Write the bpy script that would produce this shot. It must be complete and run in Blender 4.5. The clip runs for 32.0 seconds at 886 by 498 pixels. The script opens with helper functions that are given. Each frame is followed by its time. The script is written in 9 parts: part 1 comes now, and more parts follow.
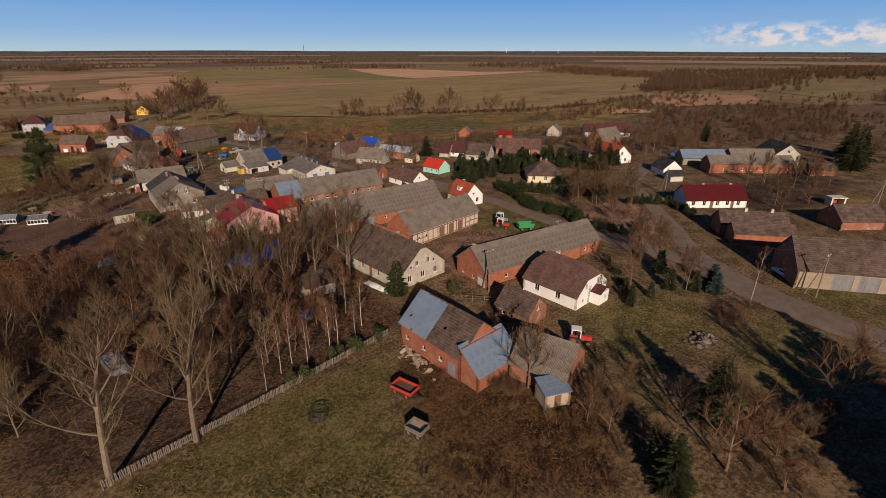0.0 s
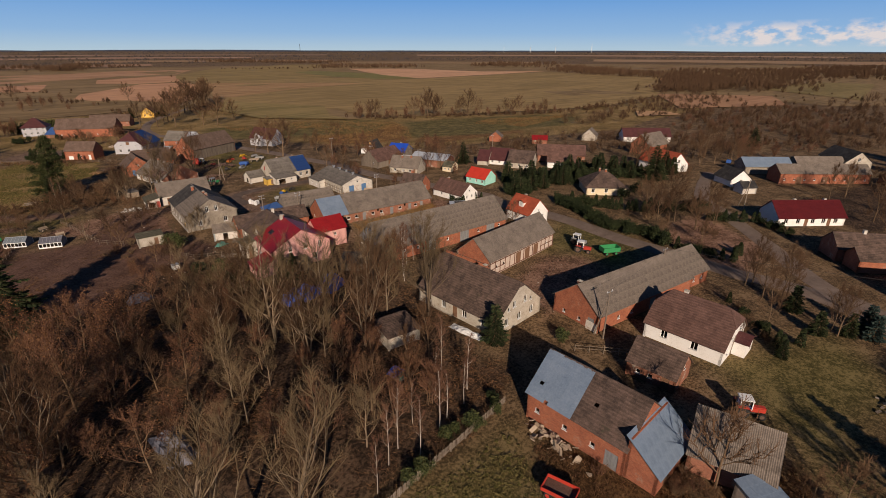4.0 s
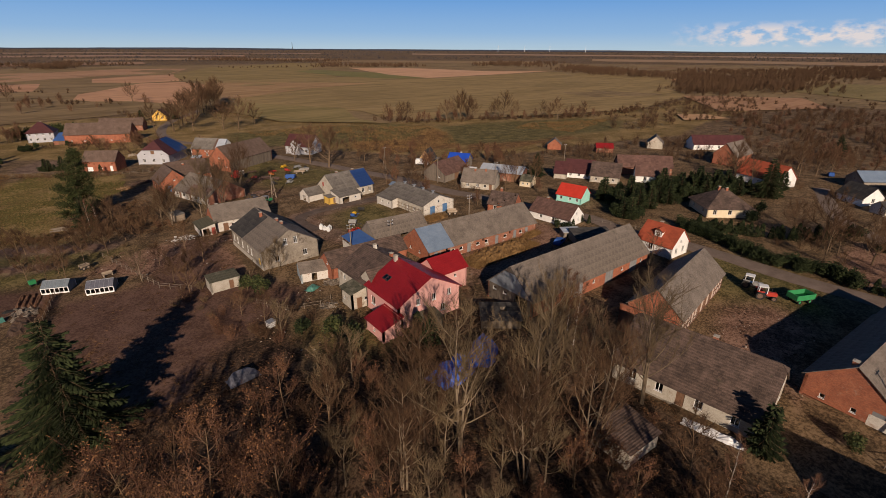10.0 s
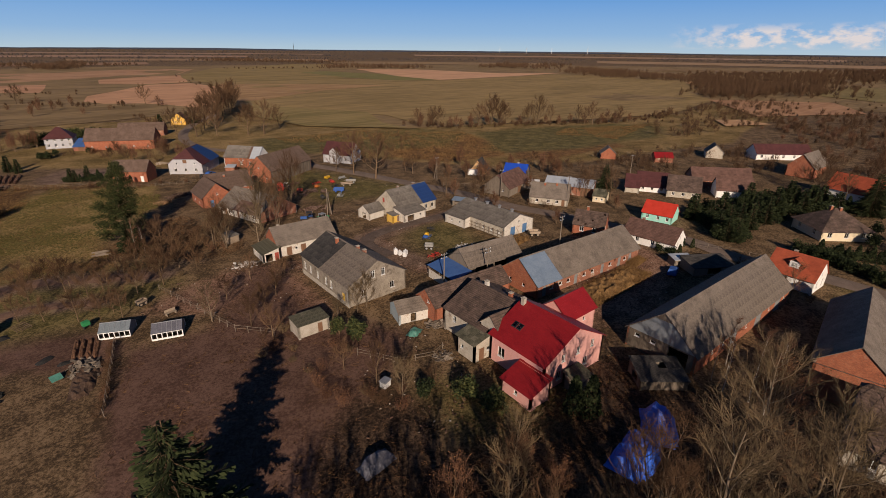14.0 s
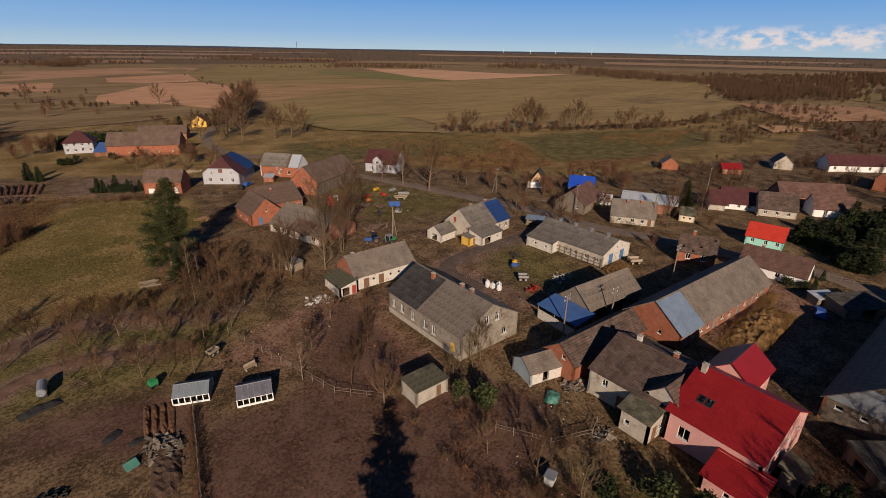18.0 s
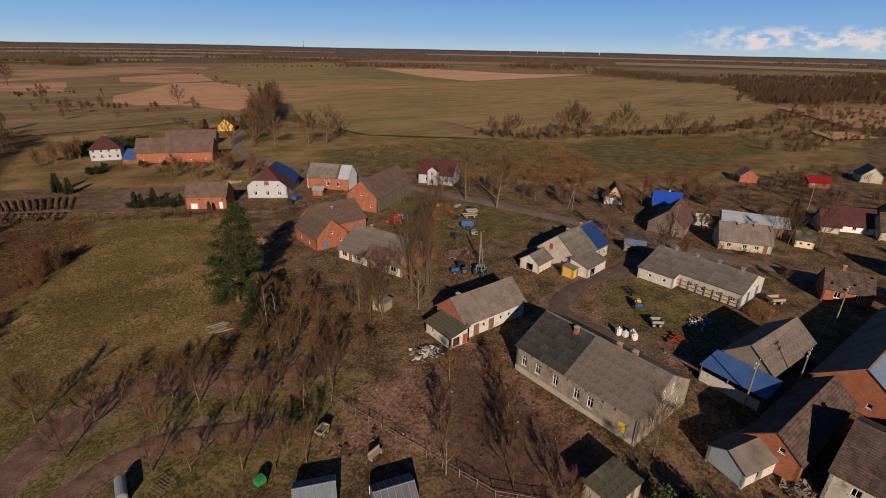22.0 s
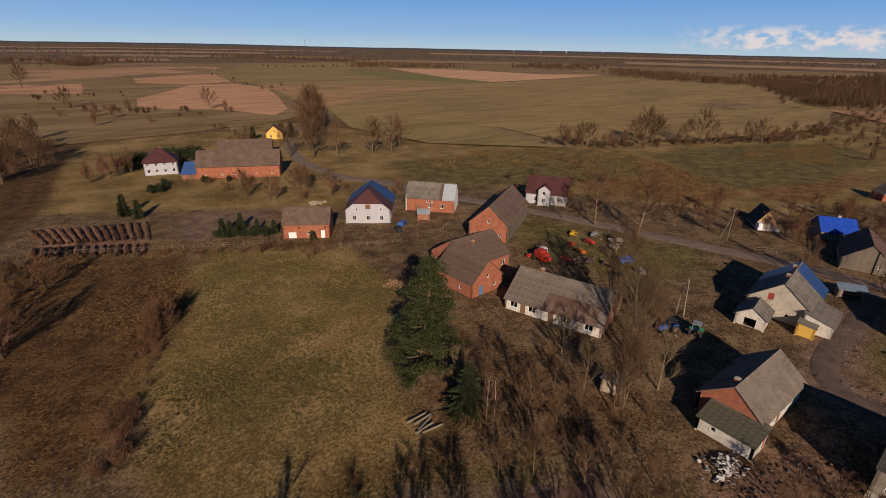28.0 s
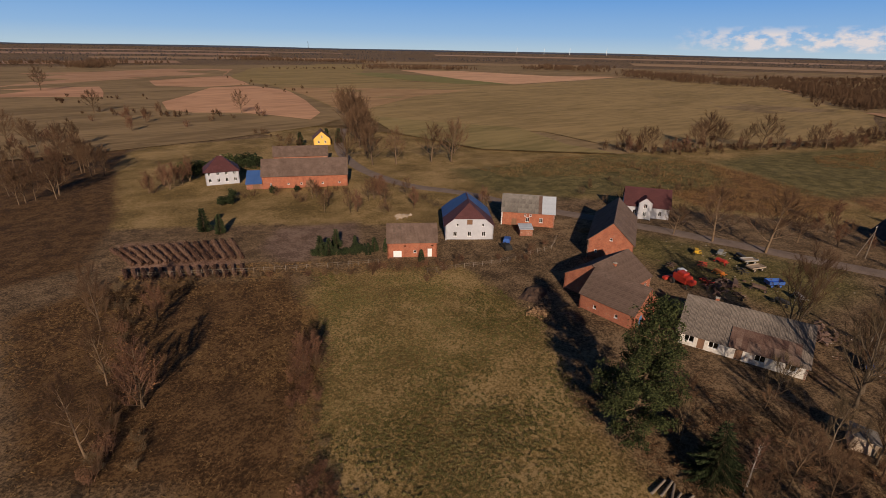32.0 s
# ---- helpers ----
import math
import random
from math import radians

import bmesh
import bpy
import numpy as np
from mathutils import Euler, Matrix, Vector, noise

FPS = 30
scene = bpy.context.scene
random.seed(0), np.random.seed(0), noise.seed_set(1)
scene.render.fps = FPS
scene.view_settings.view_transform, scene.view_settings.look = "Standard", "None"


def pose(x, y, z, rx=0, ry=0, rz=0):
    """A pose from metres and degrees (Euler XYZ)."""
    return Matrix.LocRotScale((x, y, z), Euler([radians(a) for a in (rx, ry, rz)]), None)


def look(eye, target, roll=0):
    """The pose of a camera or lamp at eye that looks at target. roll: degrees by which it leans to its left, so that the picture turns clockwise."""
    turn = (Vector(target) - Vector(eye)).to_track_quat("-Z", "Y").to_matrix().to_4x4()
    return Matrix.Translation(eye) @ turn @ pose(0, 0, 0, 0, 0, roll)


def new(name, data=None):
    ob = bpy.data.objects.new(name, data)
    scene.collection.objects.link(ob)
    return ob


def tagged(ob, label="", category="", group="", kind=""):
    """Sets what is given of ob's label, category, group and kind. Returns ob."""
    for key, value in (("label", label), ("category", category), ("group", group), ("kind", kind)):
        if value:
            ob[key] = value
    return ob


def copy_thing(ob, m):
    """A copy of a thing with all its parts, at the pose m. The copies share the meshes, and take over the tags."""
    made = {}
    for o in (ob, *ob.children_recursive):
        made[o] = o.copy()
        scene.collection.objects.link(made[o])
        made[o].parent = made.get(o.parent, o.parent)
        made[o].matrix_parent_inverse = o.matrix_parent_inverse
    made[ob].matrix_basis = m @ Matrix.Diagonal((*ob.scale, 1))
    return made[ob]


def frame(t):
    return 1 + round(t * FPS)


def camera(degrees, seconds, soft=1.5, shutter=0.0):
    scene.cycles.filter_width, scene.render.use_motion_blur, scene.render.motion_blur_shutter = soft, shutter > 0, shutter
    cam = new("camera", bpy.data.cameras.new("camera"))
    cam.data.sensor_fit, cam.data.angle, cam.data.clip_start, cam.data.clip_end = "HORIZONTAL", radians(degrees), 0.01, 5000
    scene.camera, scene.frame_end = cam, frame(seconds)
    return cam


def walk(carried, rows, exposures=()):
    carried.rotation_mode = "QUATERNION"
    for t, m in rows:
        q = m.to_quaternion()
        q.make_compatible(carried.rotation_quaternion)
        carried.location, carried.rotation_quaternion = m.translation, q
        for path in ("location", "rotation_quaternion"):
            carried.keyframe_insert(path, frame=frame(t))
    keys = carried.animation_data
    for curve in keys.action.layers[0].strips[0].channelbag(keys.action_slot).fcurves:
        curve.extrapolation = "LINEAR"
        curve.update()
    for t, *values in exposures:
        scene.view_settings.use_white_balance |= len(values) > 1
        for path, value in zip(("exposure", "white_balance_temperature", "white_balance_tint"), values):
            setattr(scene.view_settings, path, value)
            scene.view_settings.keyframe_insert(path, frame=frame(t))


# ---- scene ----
cam = camera(85.3, 32.0, soft=0.5)
METRES, EYE, TILT, LEAN, TURN = 201.0, 40.0, -0.2, -0.42, -36.1
ROWS = [
    (0.0, 0.0, 0.0, 0.0, -0.12, -22.17, 0.31),
    (0.5, -0.0094, 0.01, 0.0005, -0.15, -22.16, 0.31),
    (1.0, -0.0187, 0.0194, 0.0005, -0.22, -22.16, 0.31),
    (1.5, -0.0291, 0.0295, 0.0007, -0.27, -22.17, 0.31),
    (2.0, -0.0389, 0.0387, 0.0008, -0.33, -22.18, 0.3),
    (2.5, -0.0489, 0.0479, 0.0008, -0.41, -22.18, 0.3),
    (3.0, -0.06, 0.058, 0.0012, -0.53, -22.2, 0.29),
    (3.5, -0.0704, 0.0672, 0.0014, -0.58, -22.22, 0.29),
    (5.5, -0.1163, 0.1032, 0.0026, -0.94, -22.29, 0.26),
    (6.0, -0.1272, 0.112, 0.0029, -1.01, -22.3, 0.24),
    (6.5, -0.1382, 0.121, 0.0031, -1.13, -22.34, 0.24),
    (7.0, -0.1501, 0.1308, 0.0025, -1.26, -22.34, 0.21),
    (7.5, -0.1612, 0.1401, 0.0023, -1.37, -22.35, 0.15),
    (8.0, -0.1731, 0.1496, 0.0023, -1.45, -22.38, 0.16),
    (8.5, -0.1842, 0.1586, 0.0026, -1.55, -22.4, 0.12),
    (9.0, -0.1952, 0.1675, 0.0027, -1.59, -22.37, 0.12),
    (9.5, -0.2074, 0.1767, 0.0031, -1.65, -22.36, 0.07),
    (10.0, -0.219, 0.1857, 0.0033, -1.69, -22.35, 0.06),
    (10.5, -0.2307, 0.1942, 0.0037, -1.74, -22.33, 0.01),
    (11.0, -0.2434, 0.2037, 0.0039, -1.73, -22.29, 0.0),
    (11.5, -0.2553, 0.2119, 0.0044, -1.74, -22.26, -0.01),
    (12.0, -0.2682, 0.2211, 0.0048, -1.78, -22.24, -0.03),
    (12.5, -0.2798, 0.23, 0.0052, -1.75, -22.25, -0.05),
    (13.0, -0.2917, 0.2389, 0.0057, -1.77, -22.25, -0.09),
    (13.5, -0.3044, 0.2487, 0.0059, -1.78, -22.23, -0.12),
    (15.5, -0.3501, 0.2853, 0.007, -1.74, -22.26, -0.27),
    (16.0, -0.3624, 0.2952, 0.0076, -1.74, -22.27, -0.32),
    (16.5, -0.3741, 0.3045, 0.0079, -1.74, -22.28, -0.39),
    (17.0, -0.3861, 0.3148, 0.0083, -1.67, -22.29, -0.43),
    (17.5, -0.3975, 0.3243, 0.0088, -1.67, -22.28, -0.45),
    (18.0, -0.4089, 0.334, 0.0093, -1.63, -22.28, -0.51),
    (18.5, -0.4211, 0.3444, 0.0097, -1.54, -22.28, -0.54),
    (19.0, -0.4323, 0.354, 0.01, -1.48, -22.27, -0.59),
    (19.5, -0.4439, 0.3638, 0.0102, -1.44, -22.26, -0.62),
    (20.0, -0.4565, 0.3744, 0.0109, -1.4, -22.28, -0.63),
    (20.5, -0.4679, 0.3841, 0.0111, -1.32, -22.28, -0.65),
    (21.0, -0.4809, 0.3948, 0.0114, -1.29, -22.3, -0.68),
    (21.5, -0.4924, 0.4048, 0.0119, -1.2, -22.32, -0.69),
    (22.0, -0.5042, 0.4146, 0.0122, -1.14, -22.35, -0.69),
    (22.5, -0.5174, 0.4254, 0.0124, -1.08, -22.36, -0.69),
    (23.0, -0.5294, 0.4356, 0.0128, -1.01, -22.38, -0.68),
    (23.5, -0.5429, 0.4464, 0.0131, -0.97, -22.38, -0.68),
    (24.0, -0.5556, 0.456, 0.0133, -0.97, -22.4, -0.67),
    (24.5, -0.5683, 0.4654, 0.0134, -0.96, -22.41, -0.67),
    (25.0, -0.5828, 0.4754, 0.0136, -0.98, -22.41, -0.67),
    (25.5, -0.5969, 0.4843, 0.0136, -1.05, -22.41, -0.67),
    (27.5, -0.6591, 0.5154, 0.0155, -1.27, -22.44, -0.69),
    (28.0, -0.675, 0.5221, 0.0164, -1.33, -22.44, -0.69),
    (28.5, -0.6912, 0.5287, 0.0166, -1.37, -22.42, -0.7),
    (29.0, -0.709, 0.5356, 0.0169, -1.43, -22.41, -0.71),
    (29.5, -0.7256, 0.5421, 0.0169, -1.43, -22.39, -0.7),
    (30.0, -0.7435, 0.5492, 0.0168, -1.46, -22.38, -0.68),
    (30.5, -0.76, 0.5553, 0.0169, -1.43, -22.36, -0.69),
    (31.0, -0.7763, 0.5616, 0.0171, -1.41, -22.33, -0.7),
    (31.5, -0.7935, 0.5684, 0.0174, -1.4, -22.31, -0.7),
    (32.0, -0.8087, 0.5744, 0.0175, -1.35, -22.28, -0.68),
]
walk(cam, [(t, pose(0, 0, EYE, TILT, LEAN, TURN) @ pose(METRES * x, METRES * y, METRES * z, 90 + pitch, roll, yaw)) for t, x, y, z, yaw, pitch, roll in ROWS])

# ---- world, sun, exposure ----
SUN_BEARING, SUN_HEIGHT = 211.0, 23.0
world = bpy.data.worlds.new("sky")
scene.world = world
world.use_nodes = True
wn = world.node_tree
wn.nodes.clear()
sky = wn.nodes.new("ShaderNodeTexSky")
sky.sky_type = "NISHITA"
sky.sun_disc = False
sky.sun_elevation, sky.sun_rotation = radians(SUN_HEIGHT), radians(SUN_BEARING)
sky.air_density, sky.dust_density, sky.ozone_density = 1.0, 0.0, 3.0
wtc = wn.nodes.new("ShaderNodeTexCoord")
wsep = wn.nodes.new("ShaderNodeSeparateXYZ")
wn.links.new(wtc.outputs["Generated"], wsep.inputs[0])
deep = wn.nodes.new("ShaderNodeValToRGB")
for _ in range(3):
    deep.color_ramp.elements.new(0.5)
for i, (p, c) in enumerate(((0.0, (0.43, 0.56, 0.66)), (0.03, (0.27, 0.45, 0.70)), (0.1, (0.115, 0.31, 0.68)), (0.28, (0.018, 0.055, 0.15)), (1.0, (0.007, 0.022, 0.065)))):
    deep.color_ramp.elements[i].position = p
    deep.color_ramp.elements[i].color = (*c, 1)
wn.links.new(wsep.outputs[2], deep.inputs[0])


def wmath(op, a, b=None, clamp=False):
    n = wn.nodes.new("ShaderNodeMath")
    n.operation, n.use_clamp = op, clamp
    for i, v in enumerate((a, b)):
        if v is None:
            continue
        if isinstance(v, (int, float)):
            n.inputs[i].default_value = v
        else:
            wn.links.new(v, n.inputs[i])
    return n.outputs[0]


# a bank of low cumulus far to the east
turn = wmath("ARCTAN2", wsep.outputs[0], wsep.outputs[1])
wcomb = wn.nodes.new("ShaderNodeCombineXYZ")
wn.links.new(wmath("MULTIPLY", turn, 34.0), wcomb.inputs[0])
wn.links.new(wmath("MULTIPLY", wsep.outputs[2], 62.0), wcomb.inputs[1])
puff = wn.nodes.new("ShaderNodeTexNoise")
puff.inputs["Scale"].default_value, puff.inputs["Detail"].default_value, puff.inputs["Roughness"].default_value = 1.0, 6.0, 0.55
wn.links.new(wcomb.outputs[0], puff.inputs["Vector"])
band = wmath("MULTIPLY", wmath("MULTIPLY", wmath("SUBTRACT", wsep.outputs[2], 0.006), 180.0, True), wmath("MULTIPLY", wmath("SUBTRACT", 0.047, wsep.outputs[2]), 70.0, True))
east = wmath("MULTIPLY", wmath("MULTIPLY", wmath("SUBTRACT", turn, 1.06), 9.0, True), wmath("MULTIPLY", wmath("SUBTRACT", 2.0, turn), 5.0, True))
cover = wmath("MULTIPLY", wmath("MULTIPLY", wmath("SUBTRACT", puff.outputs[0], 0.44), 7.0, True), wmath("MULTIPLY", band, east))
wmix = wn.nodes.new("ShaderNodeMix")
wmix.data_type = "RGBA"
wmix.inputs["Factor"].default_value = 0.03
wsky = wn.nodes.new("ShaderNodeMix")
wsky.data_type, wsky.blend_type = "RGBA", "MULTIPLY"
wsky.inputs["Factor"].default_value = 1.0
wsky.inputs["B"].default_value = (0.05, 0.06, 0.075, 1)
wn.links.new(sky.outputs[0], wsky.inputs["A"])
wn.links.new(deep.outputs[0], wmix.inputs["A"])
wn.links.new(wsky.outputs["Result"], wmix.inputs["B"])
wcl = wn.nodes.new("ShaderNodeMix")
wcl.data_type = "RGBA"
wn.links.new(cover, wcl.inputs["Factor"])
wn.links.new(wmix.outputs["Result"], wcl.inputs["A"])
wcl.inputs["B"].default_value = (0.72, 0.66, 0.66, 1)
wbg = wn.nodes.new("ShaderNodeBackground")
wbg.inputs["Strength"].default_value = 1.0
wout = wn.nodes.new("ShaderNodeOutputWorld")
wn.links.new(wcl.outputs["Result"], wbg.inputs["Color"])
wn.links.new(wbg.outputs[0], wout.inputs["Surface"])
sun = new("sun", bpy.data.lights.new("sun", "SUN"))
sun.data.energy, sun.data.angle, sun.data.color = 5.0, radians(0.5), (1.0, 0.805, 0.64)
az = radians(SUN_BEARING)
away = Vector((math.sin(az) * math.cos(radians(SUN_HEIGHT)), math.cos(az) * math.cos(radians(SUN_HEIGHT)), math.sin(radians(SUN_HEIGHT))))
sun.matrix_world = look(away * 300, (0, 0, 0))


# ---- ground height ----
def gz(x, y):
    """Height of the land: it falls gently ahead and rises towards the horizon."""
    xc, yc = min(max(x, -120.0), 160.0), min(max(y, -60.0), 360.0)
    z = 0.5 + 0.009 * xc - 0.0115 * yc
    d = math.hypot(x - 40, y - 150)
    return z + (36 * ((d - 900) / 4000) ** 1.4 if d > 900 else 0.0)


# ---- materials ----
def mat(name, colors, scale=1.5, fine=14.0, rough=0.85, bump=0.3, metal=0.0, island=0.0, rand=0.0, stretch=(1, 1, 1), spec=0.3, rows=0.0, rowaxis="y", blotch=None):
    """A weathered surface: broad and fine noise between colours, grain relief, and a little change from piece to piece."""
    m = bpy.data.materials.new(name)
    m.use_nodes = True
    nt = m.node_tree
    b = nt.nodes["Principled BSDF"]
    b.inputs["Roughness"].default_value, b.inputs["Metallic"].default_value = rough, metal
    b.inputs["Specular IOR Level"].default_value = spec
    tc = nt.nodes.new("ShaderNodeTexCoord")
    mp = nt.nodes.new("ShaderNodeMapping")
    mp.inputs["Scale"].default_value = stretch
    nt.links.new(tc.outputs["Object"], mp.inputs["Vector"])
    n1 = nt.nodes.new("ShaderNodeTexNoise")
    n1.inputs["Scale"].default_value, n1.inputs["Detail"].default_value, n1.inputs["Roughness"].default_value = scale, 5.0, 0.65
    n2 = nt.nodes.new("ShaderNodeTexNoise")
    n2.inputs["Scale"].default_value, n2.inputs["Detail"].default_value = fine, 3.0
    nt.links.new(mp.outputs[0], n1.inputs["Vector"])
    nt.links.new(mp.outputs[0], n2.inputs["Vector"])
    mix = nt.nodes.new("ShaderNodeMath")
    mix.operation = "MULTIPLY_ADD"
    mix.inputs[1].default_value = 0.45
    nt.links.new(n2.outputs[0], mix.inputs[0])
    half = nt.nodes.new("ShaderNodeMath")
    half.operation = "MULTIPLY"
    half.inputs[1].default_value = 0.6
    nt.links.new(n1.outputs[0], half.inputs[0])
    nt.links.new(half.outputs[0], mix.inputs[2])
    fac = mix.outputs[0]
    for amount, source in ((island, "g"), (rand, "o")):
        if amount:
            nd = nt.nodes.new("ShaderNodeNewGeometry" if source == "g" else "ShaderNodeObjectInfo")
            ad = nt.nodes.new("ShaderNodeMath")
            ad.operation = "MULTIPLY_ADD"
            ad.inputs[1].default_value = amount
            nt.links.new(nd.outputs["Random Per Island" if source == "g" else "Random"], ad.inputs[0])
            sb = nt.nodes.new("ShaderNodeMath")
            sb.operation = "SUBTRACT"
            sb.inputs[1].default_value = amount / 2
            nt.links.new(fac, sb.inputs[0])
            nt.links.new(sb.outputs[0], ad.inputs[2])
            fac = ad.outputs[0]
    ramp = nt.nodes.new("ShaderNodeValToRGB")
    while len(ramp.color_ramp.elements) < len(colors):
        ramp.color_ramp.elements.new(0.5)
    for i, (e, c) in enumerate(zip(ramp.color_ramp.elements, colors)):
        e.position = 0.33 + 0.36 * i / max(1, len(colors) - 1)
        e.color = (*c, 1)
    nt.links.new(fac, ramp.inputs[0])
    col = ramp.outputs[0]
    if blotch:
        n3 = nt.nodes.new("ShaderNodeTexNoise")
        n3.inputs["Scale"].default_value, n3.inputs["Detail"].default_value, n3.inputs["Roughness"].default_value = blotch[1], 6.0, 0.7
        nt.links.new(tc.outputs["Object"], n3.inputs["Vector"])
        r3 = nt.nodes.new("ShaderNodeMapRange")
        r3.inputs[1].default_value, r3.inputs[2].default_value = blotch[2], blotch[2] + 0.12
        nt.links.new(n3.outputs[0], r3.inputs[0])
        mx = nt.nodes.new("ShaderNodeMix")
        mx.data_type = "RGBA"
        nt.links.new(r3.outputs[0], mx.inputs["Factor"])
        nt.links.new(col, mx.inputs["A"])
        mx.inputs["B"].default_value = (*blotch[0], 1)
        col = mx.outputs["Result"]
    nt.links.new(col, b.inputs["Base Color"])
    bp = nt.nodes.new("ShaderNodeBump")
    bp.inputs["Strength"].default_value, bp.inputs["Distance"].default_value = bump, 0.05
    hgt = n2.outputs[0]
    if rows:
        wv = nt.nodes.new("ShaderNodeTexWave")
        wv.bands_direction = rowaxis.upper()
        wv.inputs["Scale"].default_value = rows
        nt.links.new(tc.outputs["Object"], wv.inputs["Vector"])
        # groove shading put into the colour: dark troughs, pale crests, in step with the relief
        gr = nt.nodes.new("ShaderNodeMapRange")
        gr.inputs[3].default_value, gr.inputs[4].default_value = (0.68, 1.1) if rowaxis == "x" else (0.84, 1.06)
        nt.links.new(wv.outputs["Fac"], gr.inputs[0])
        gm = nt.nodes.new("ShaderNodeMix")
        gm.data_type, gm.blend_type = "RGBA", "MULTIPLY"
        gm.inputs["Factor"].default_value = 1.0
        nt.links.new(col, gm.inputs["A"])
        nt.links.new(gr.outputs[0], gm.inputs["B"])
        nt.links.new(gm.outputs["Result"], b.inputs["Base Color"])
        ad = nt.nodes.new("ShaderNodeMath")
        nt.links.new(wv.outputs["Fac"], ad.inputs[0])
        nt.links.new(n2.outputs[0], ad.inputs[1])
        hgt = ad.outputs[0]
    nt.links.new(hgt, bp.inputs["Height"])
    nt.links.new(bp.outputs[0], b.inputs["Normal"])
    return m


def brick_mat(name, c1, c2, mortar, worn=None):
    m = mat(name, [c1, c2], 0.9, 9.0, 0.9, 0.3, blotch=worn)
    nt = m.node_tree
    b = nt.nodes["Principled BSDF"]
    base = b.inputs["Base Color"].links[0].from_socket
    tc = nt.nodes.new("ShaderNodeTexCoord")
    sp = nt.nodes.new("ShaderNodeSeparateXYZ")
    nt.links.new(tc.outputs["Object"], sp.inputs[0])
    ad = nt.nodes.new("ShaderNodeMath")
    nt.links.new(sp.outputs[0], ad.inputs[0])
    nt.links.new(sp.outputs[1], ad.inputs[1])
    cb = nt.nodes.new("ShaderNodeCombineXYZ")
    nt.links.new(ad.outputs[0], cb.inputs[0])
    nt.links.new(sp.outputs[2], cb.inputs[1])
    br = nt.nodes.new("ShaderNodeTexBrick")
    br.inputs["Scale"].default_value = 1.0
    br.inputs["Brick Width"].default_value, br.inputs["Row Height"].default_value, br.inputs["Mortar Size"].default_value = 0.26, 0.08, 0.012
    br.inputs["Color1"].default_value, br.inputs["Color2"].default_value, br.inputs["Mortar"].default_value = (0.8, 0.8, 0.8, 1), (1.25, 1.2, 1.15, 1), (*mortar, 1)
    nt.links.new(cb.outputs[0], br.inputs["Vector"])
    mx = nt.nodes.new("ShaderNodeMix")
    mx.data_type, mx.blend_type = "RGBA", "MULTIPLY"
    mx.inputs["Factor"].default_value = 1.0
    nt.links.new(base, mx.inputs["A"])
    nt.links.new(br.outputs[0], mx.inputs["B"])
    nt.links.new(mx.outputs["Result"], b.inputs["Base Color"])
    return m


M = {}
M["brick"] = brick_mat("red_brick", (0.20, 0.060, 0.034), (0.37, 0.128, 0.066), (1.0, 1.3, 1.5), ((0.30, 0.17, 0.115), 0.7, 0.6))
M["brick_dark"] = brick_mat("old_brick", (0.20, 0.075, 0.045), (0.31, 0.13, 0.08), (1.0, 1.25, 1.4), ((0.36, 0.29, 0.22), 0.7, 0.56))
M["stucco"] = mat("grey_stucco", [(0.13, 0.108, 0.083), (0.24, 0.205, 0.162), (0.34, 0.295, 0.238)], 0.7, 6, 0.95, 0.3, blotch=((0.12, 0.096, 0.075), 0.9, 0.55))
M["stucco_pale"] = mat("pale_stucco", [(0.26, 0.225, 0.18), (0.42, 0.375, 0.305), (0.53, 0.48, 0.4)], 0.8, 9, 0.95, 0.3, blotch=((0.23, 0.165, 0.115), 0.9, 0.57))
M["white"] = mat("white_plaster", [(0.62, 0.60, 0.55), (0.78, 0.76, 0.72), (0.82, 0.81, 0.78)], 0.6, 8, 0.9, 0.15)
# white render with the shade on the facades put into its colour
M["shaded_white"] = mat("white_render_in_shade", [(0.34, 0.34, 0.36), (0.46, 0.46, 0.48)], 0.6, 8, 0.9, 0.15)
M["white_worn"] = mat("worn_whitewash", [(0.34, 0.3, 0.24), (0.55, 0.51, 0.45), (0.66, 0.63, 0.57)], 0.9, 9, 0.95, 0.25, blotch=((0.3, 0.19, 0.13), 0.9, 0.57))
M["pink"] = mat("pink_plaster", [(0.55, 0.28, 0.25), (0.66, 0.36, 0.32)], 0.6, 8, 0.9, 0.15)
M["turquoise"] = mat("turquoise_plaster", [(0.28, 0.62, 0.52), (0.40, 0.72, 0.62)], 0.6, 8, 0.9, 0.15)
M["wash_blue"] = mat("pale_blue_grey_paint", [(0.27, 0.33, 0.36), (0.40, 0.46, 0.48)], 0.8, 8, 0.9, 0.15, blotch=((0.25, 0.22, 0.18), 0.9, 0.62))
M["yellow"] = mat("yellow_plaster", [(0.72, 0.42, 0.08), (0.8, 0.5, 0.12)], 0.6, 8, 0.9, 0.15)
M["cream"] = mat("cream_plaster", [(0.60, 0.50, 0.33), (0.72, 0.62, 0.45)], 0.6, 8, 0.9, 0.15)
M["timber_fill"] = mat("pinkish_infill", [(0.40, 0.31, 0.25), (0.52, 0.42, 0.35), (0.60, 0.51, 0.44)], 1.0, 9, 0.95, 0.3)
M["timber"] = mat("old_timber", [(0.09, 0.05, 0.035), (0.19, 0.09, 0.06)], 1.5, 16, 0.9, 0.4, rand=0.2)
M["board"] = mat("weathered_boards", [(0.085, 0.065, 0.05), (0.16, 0.13, 0.10), (0.23, 0.19, 0.15)], 1.0, 10, 0.95, 0.4, island=0.35, stretch=(1, 1, 0.15))
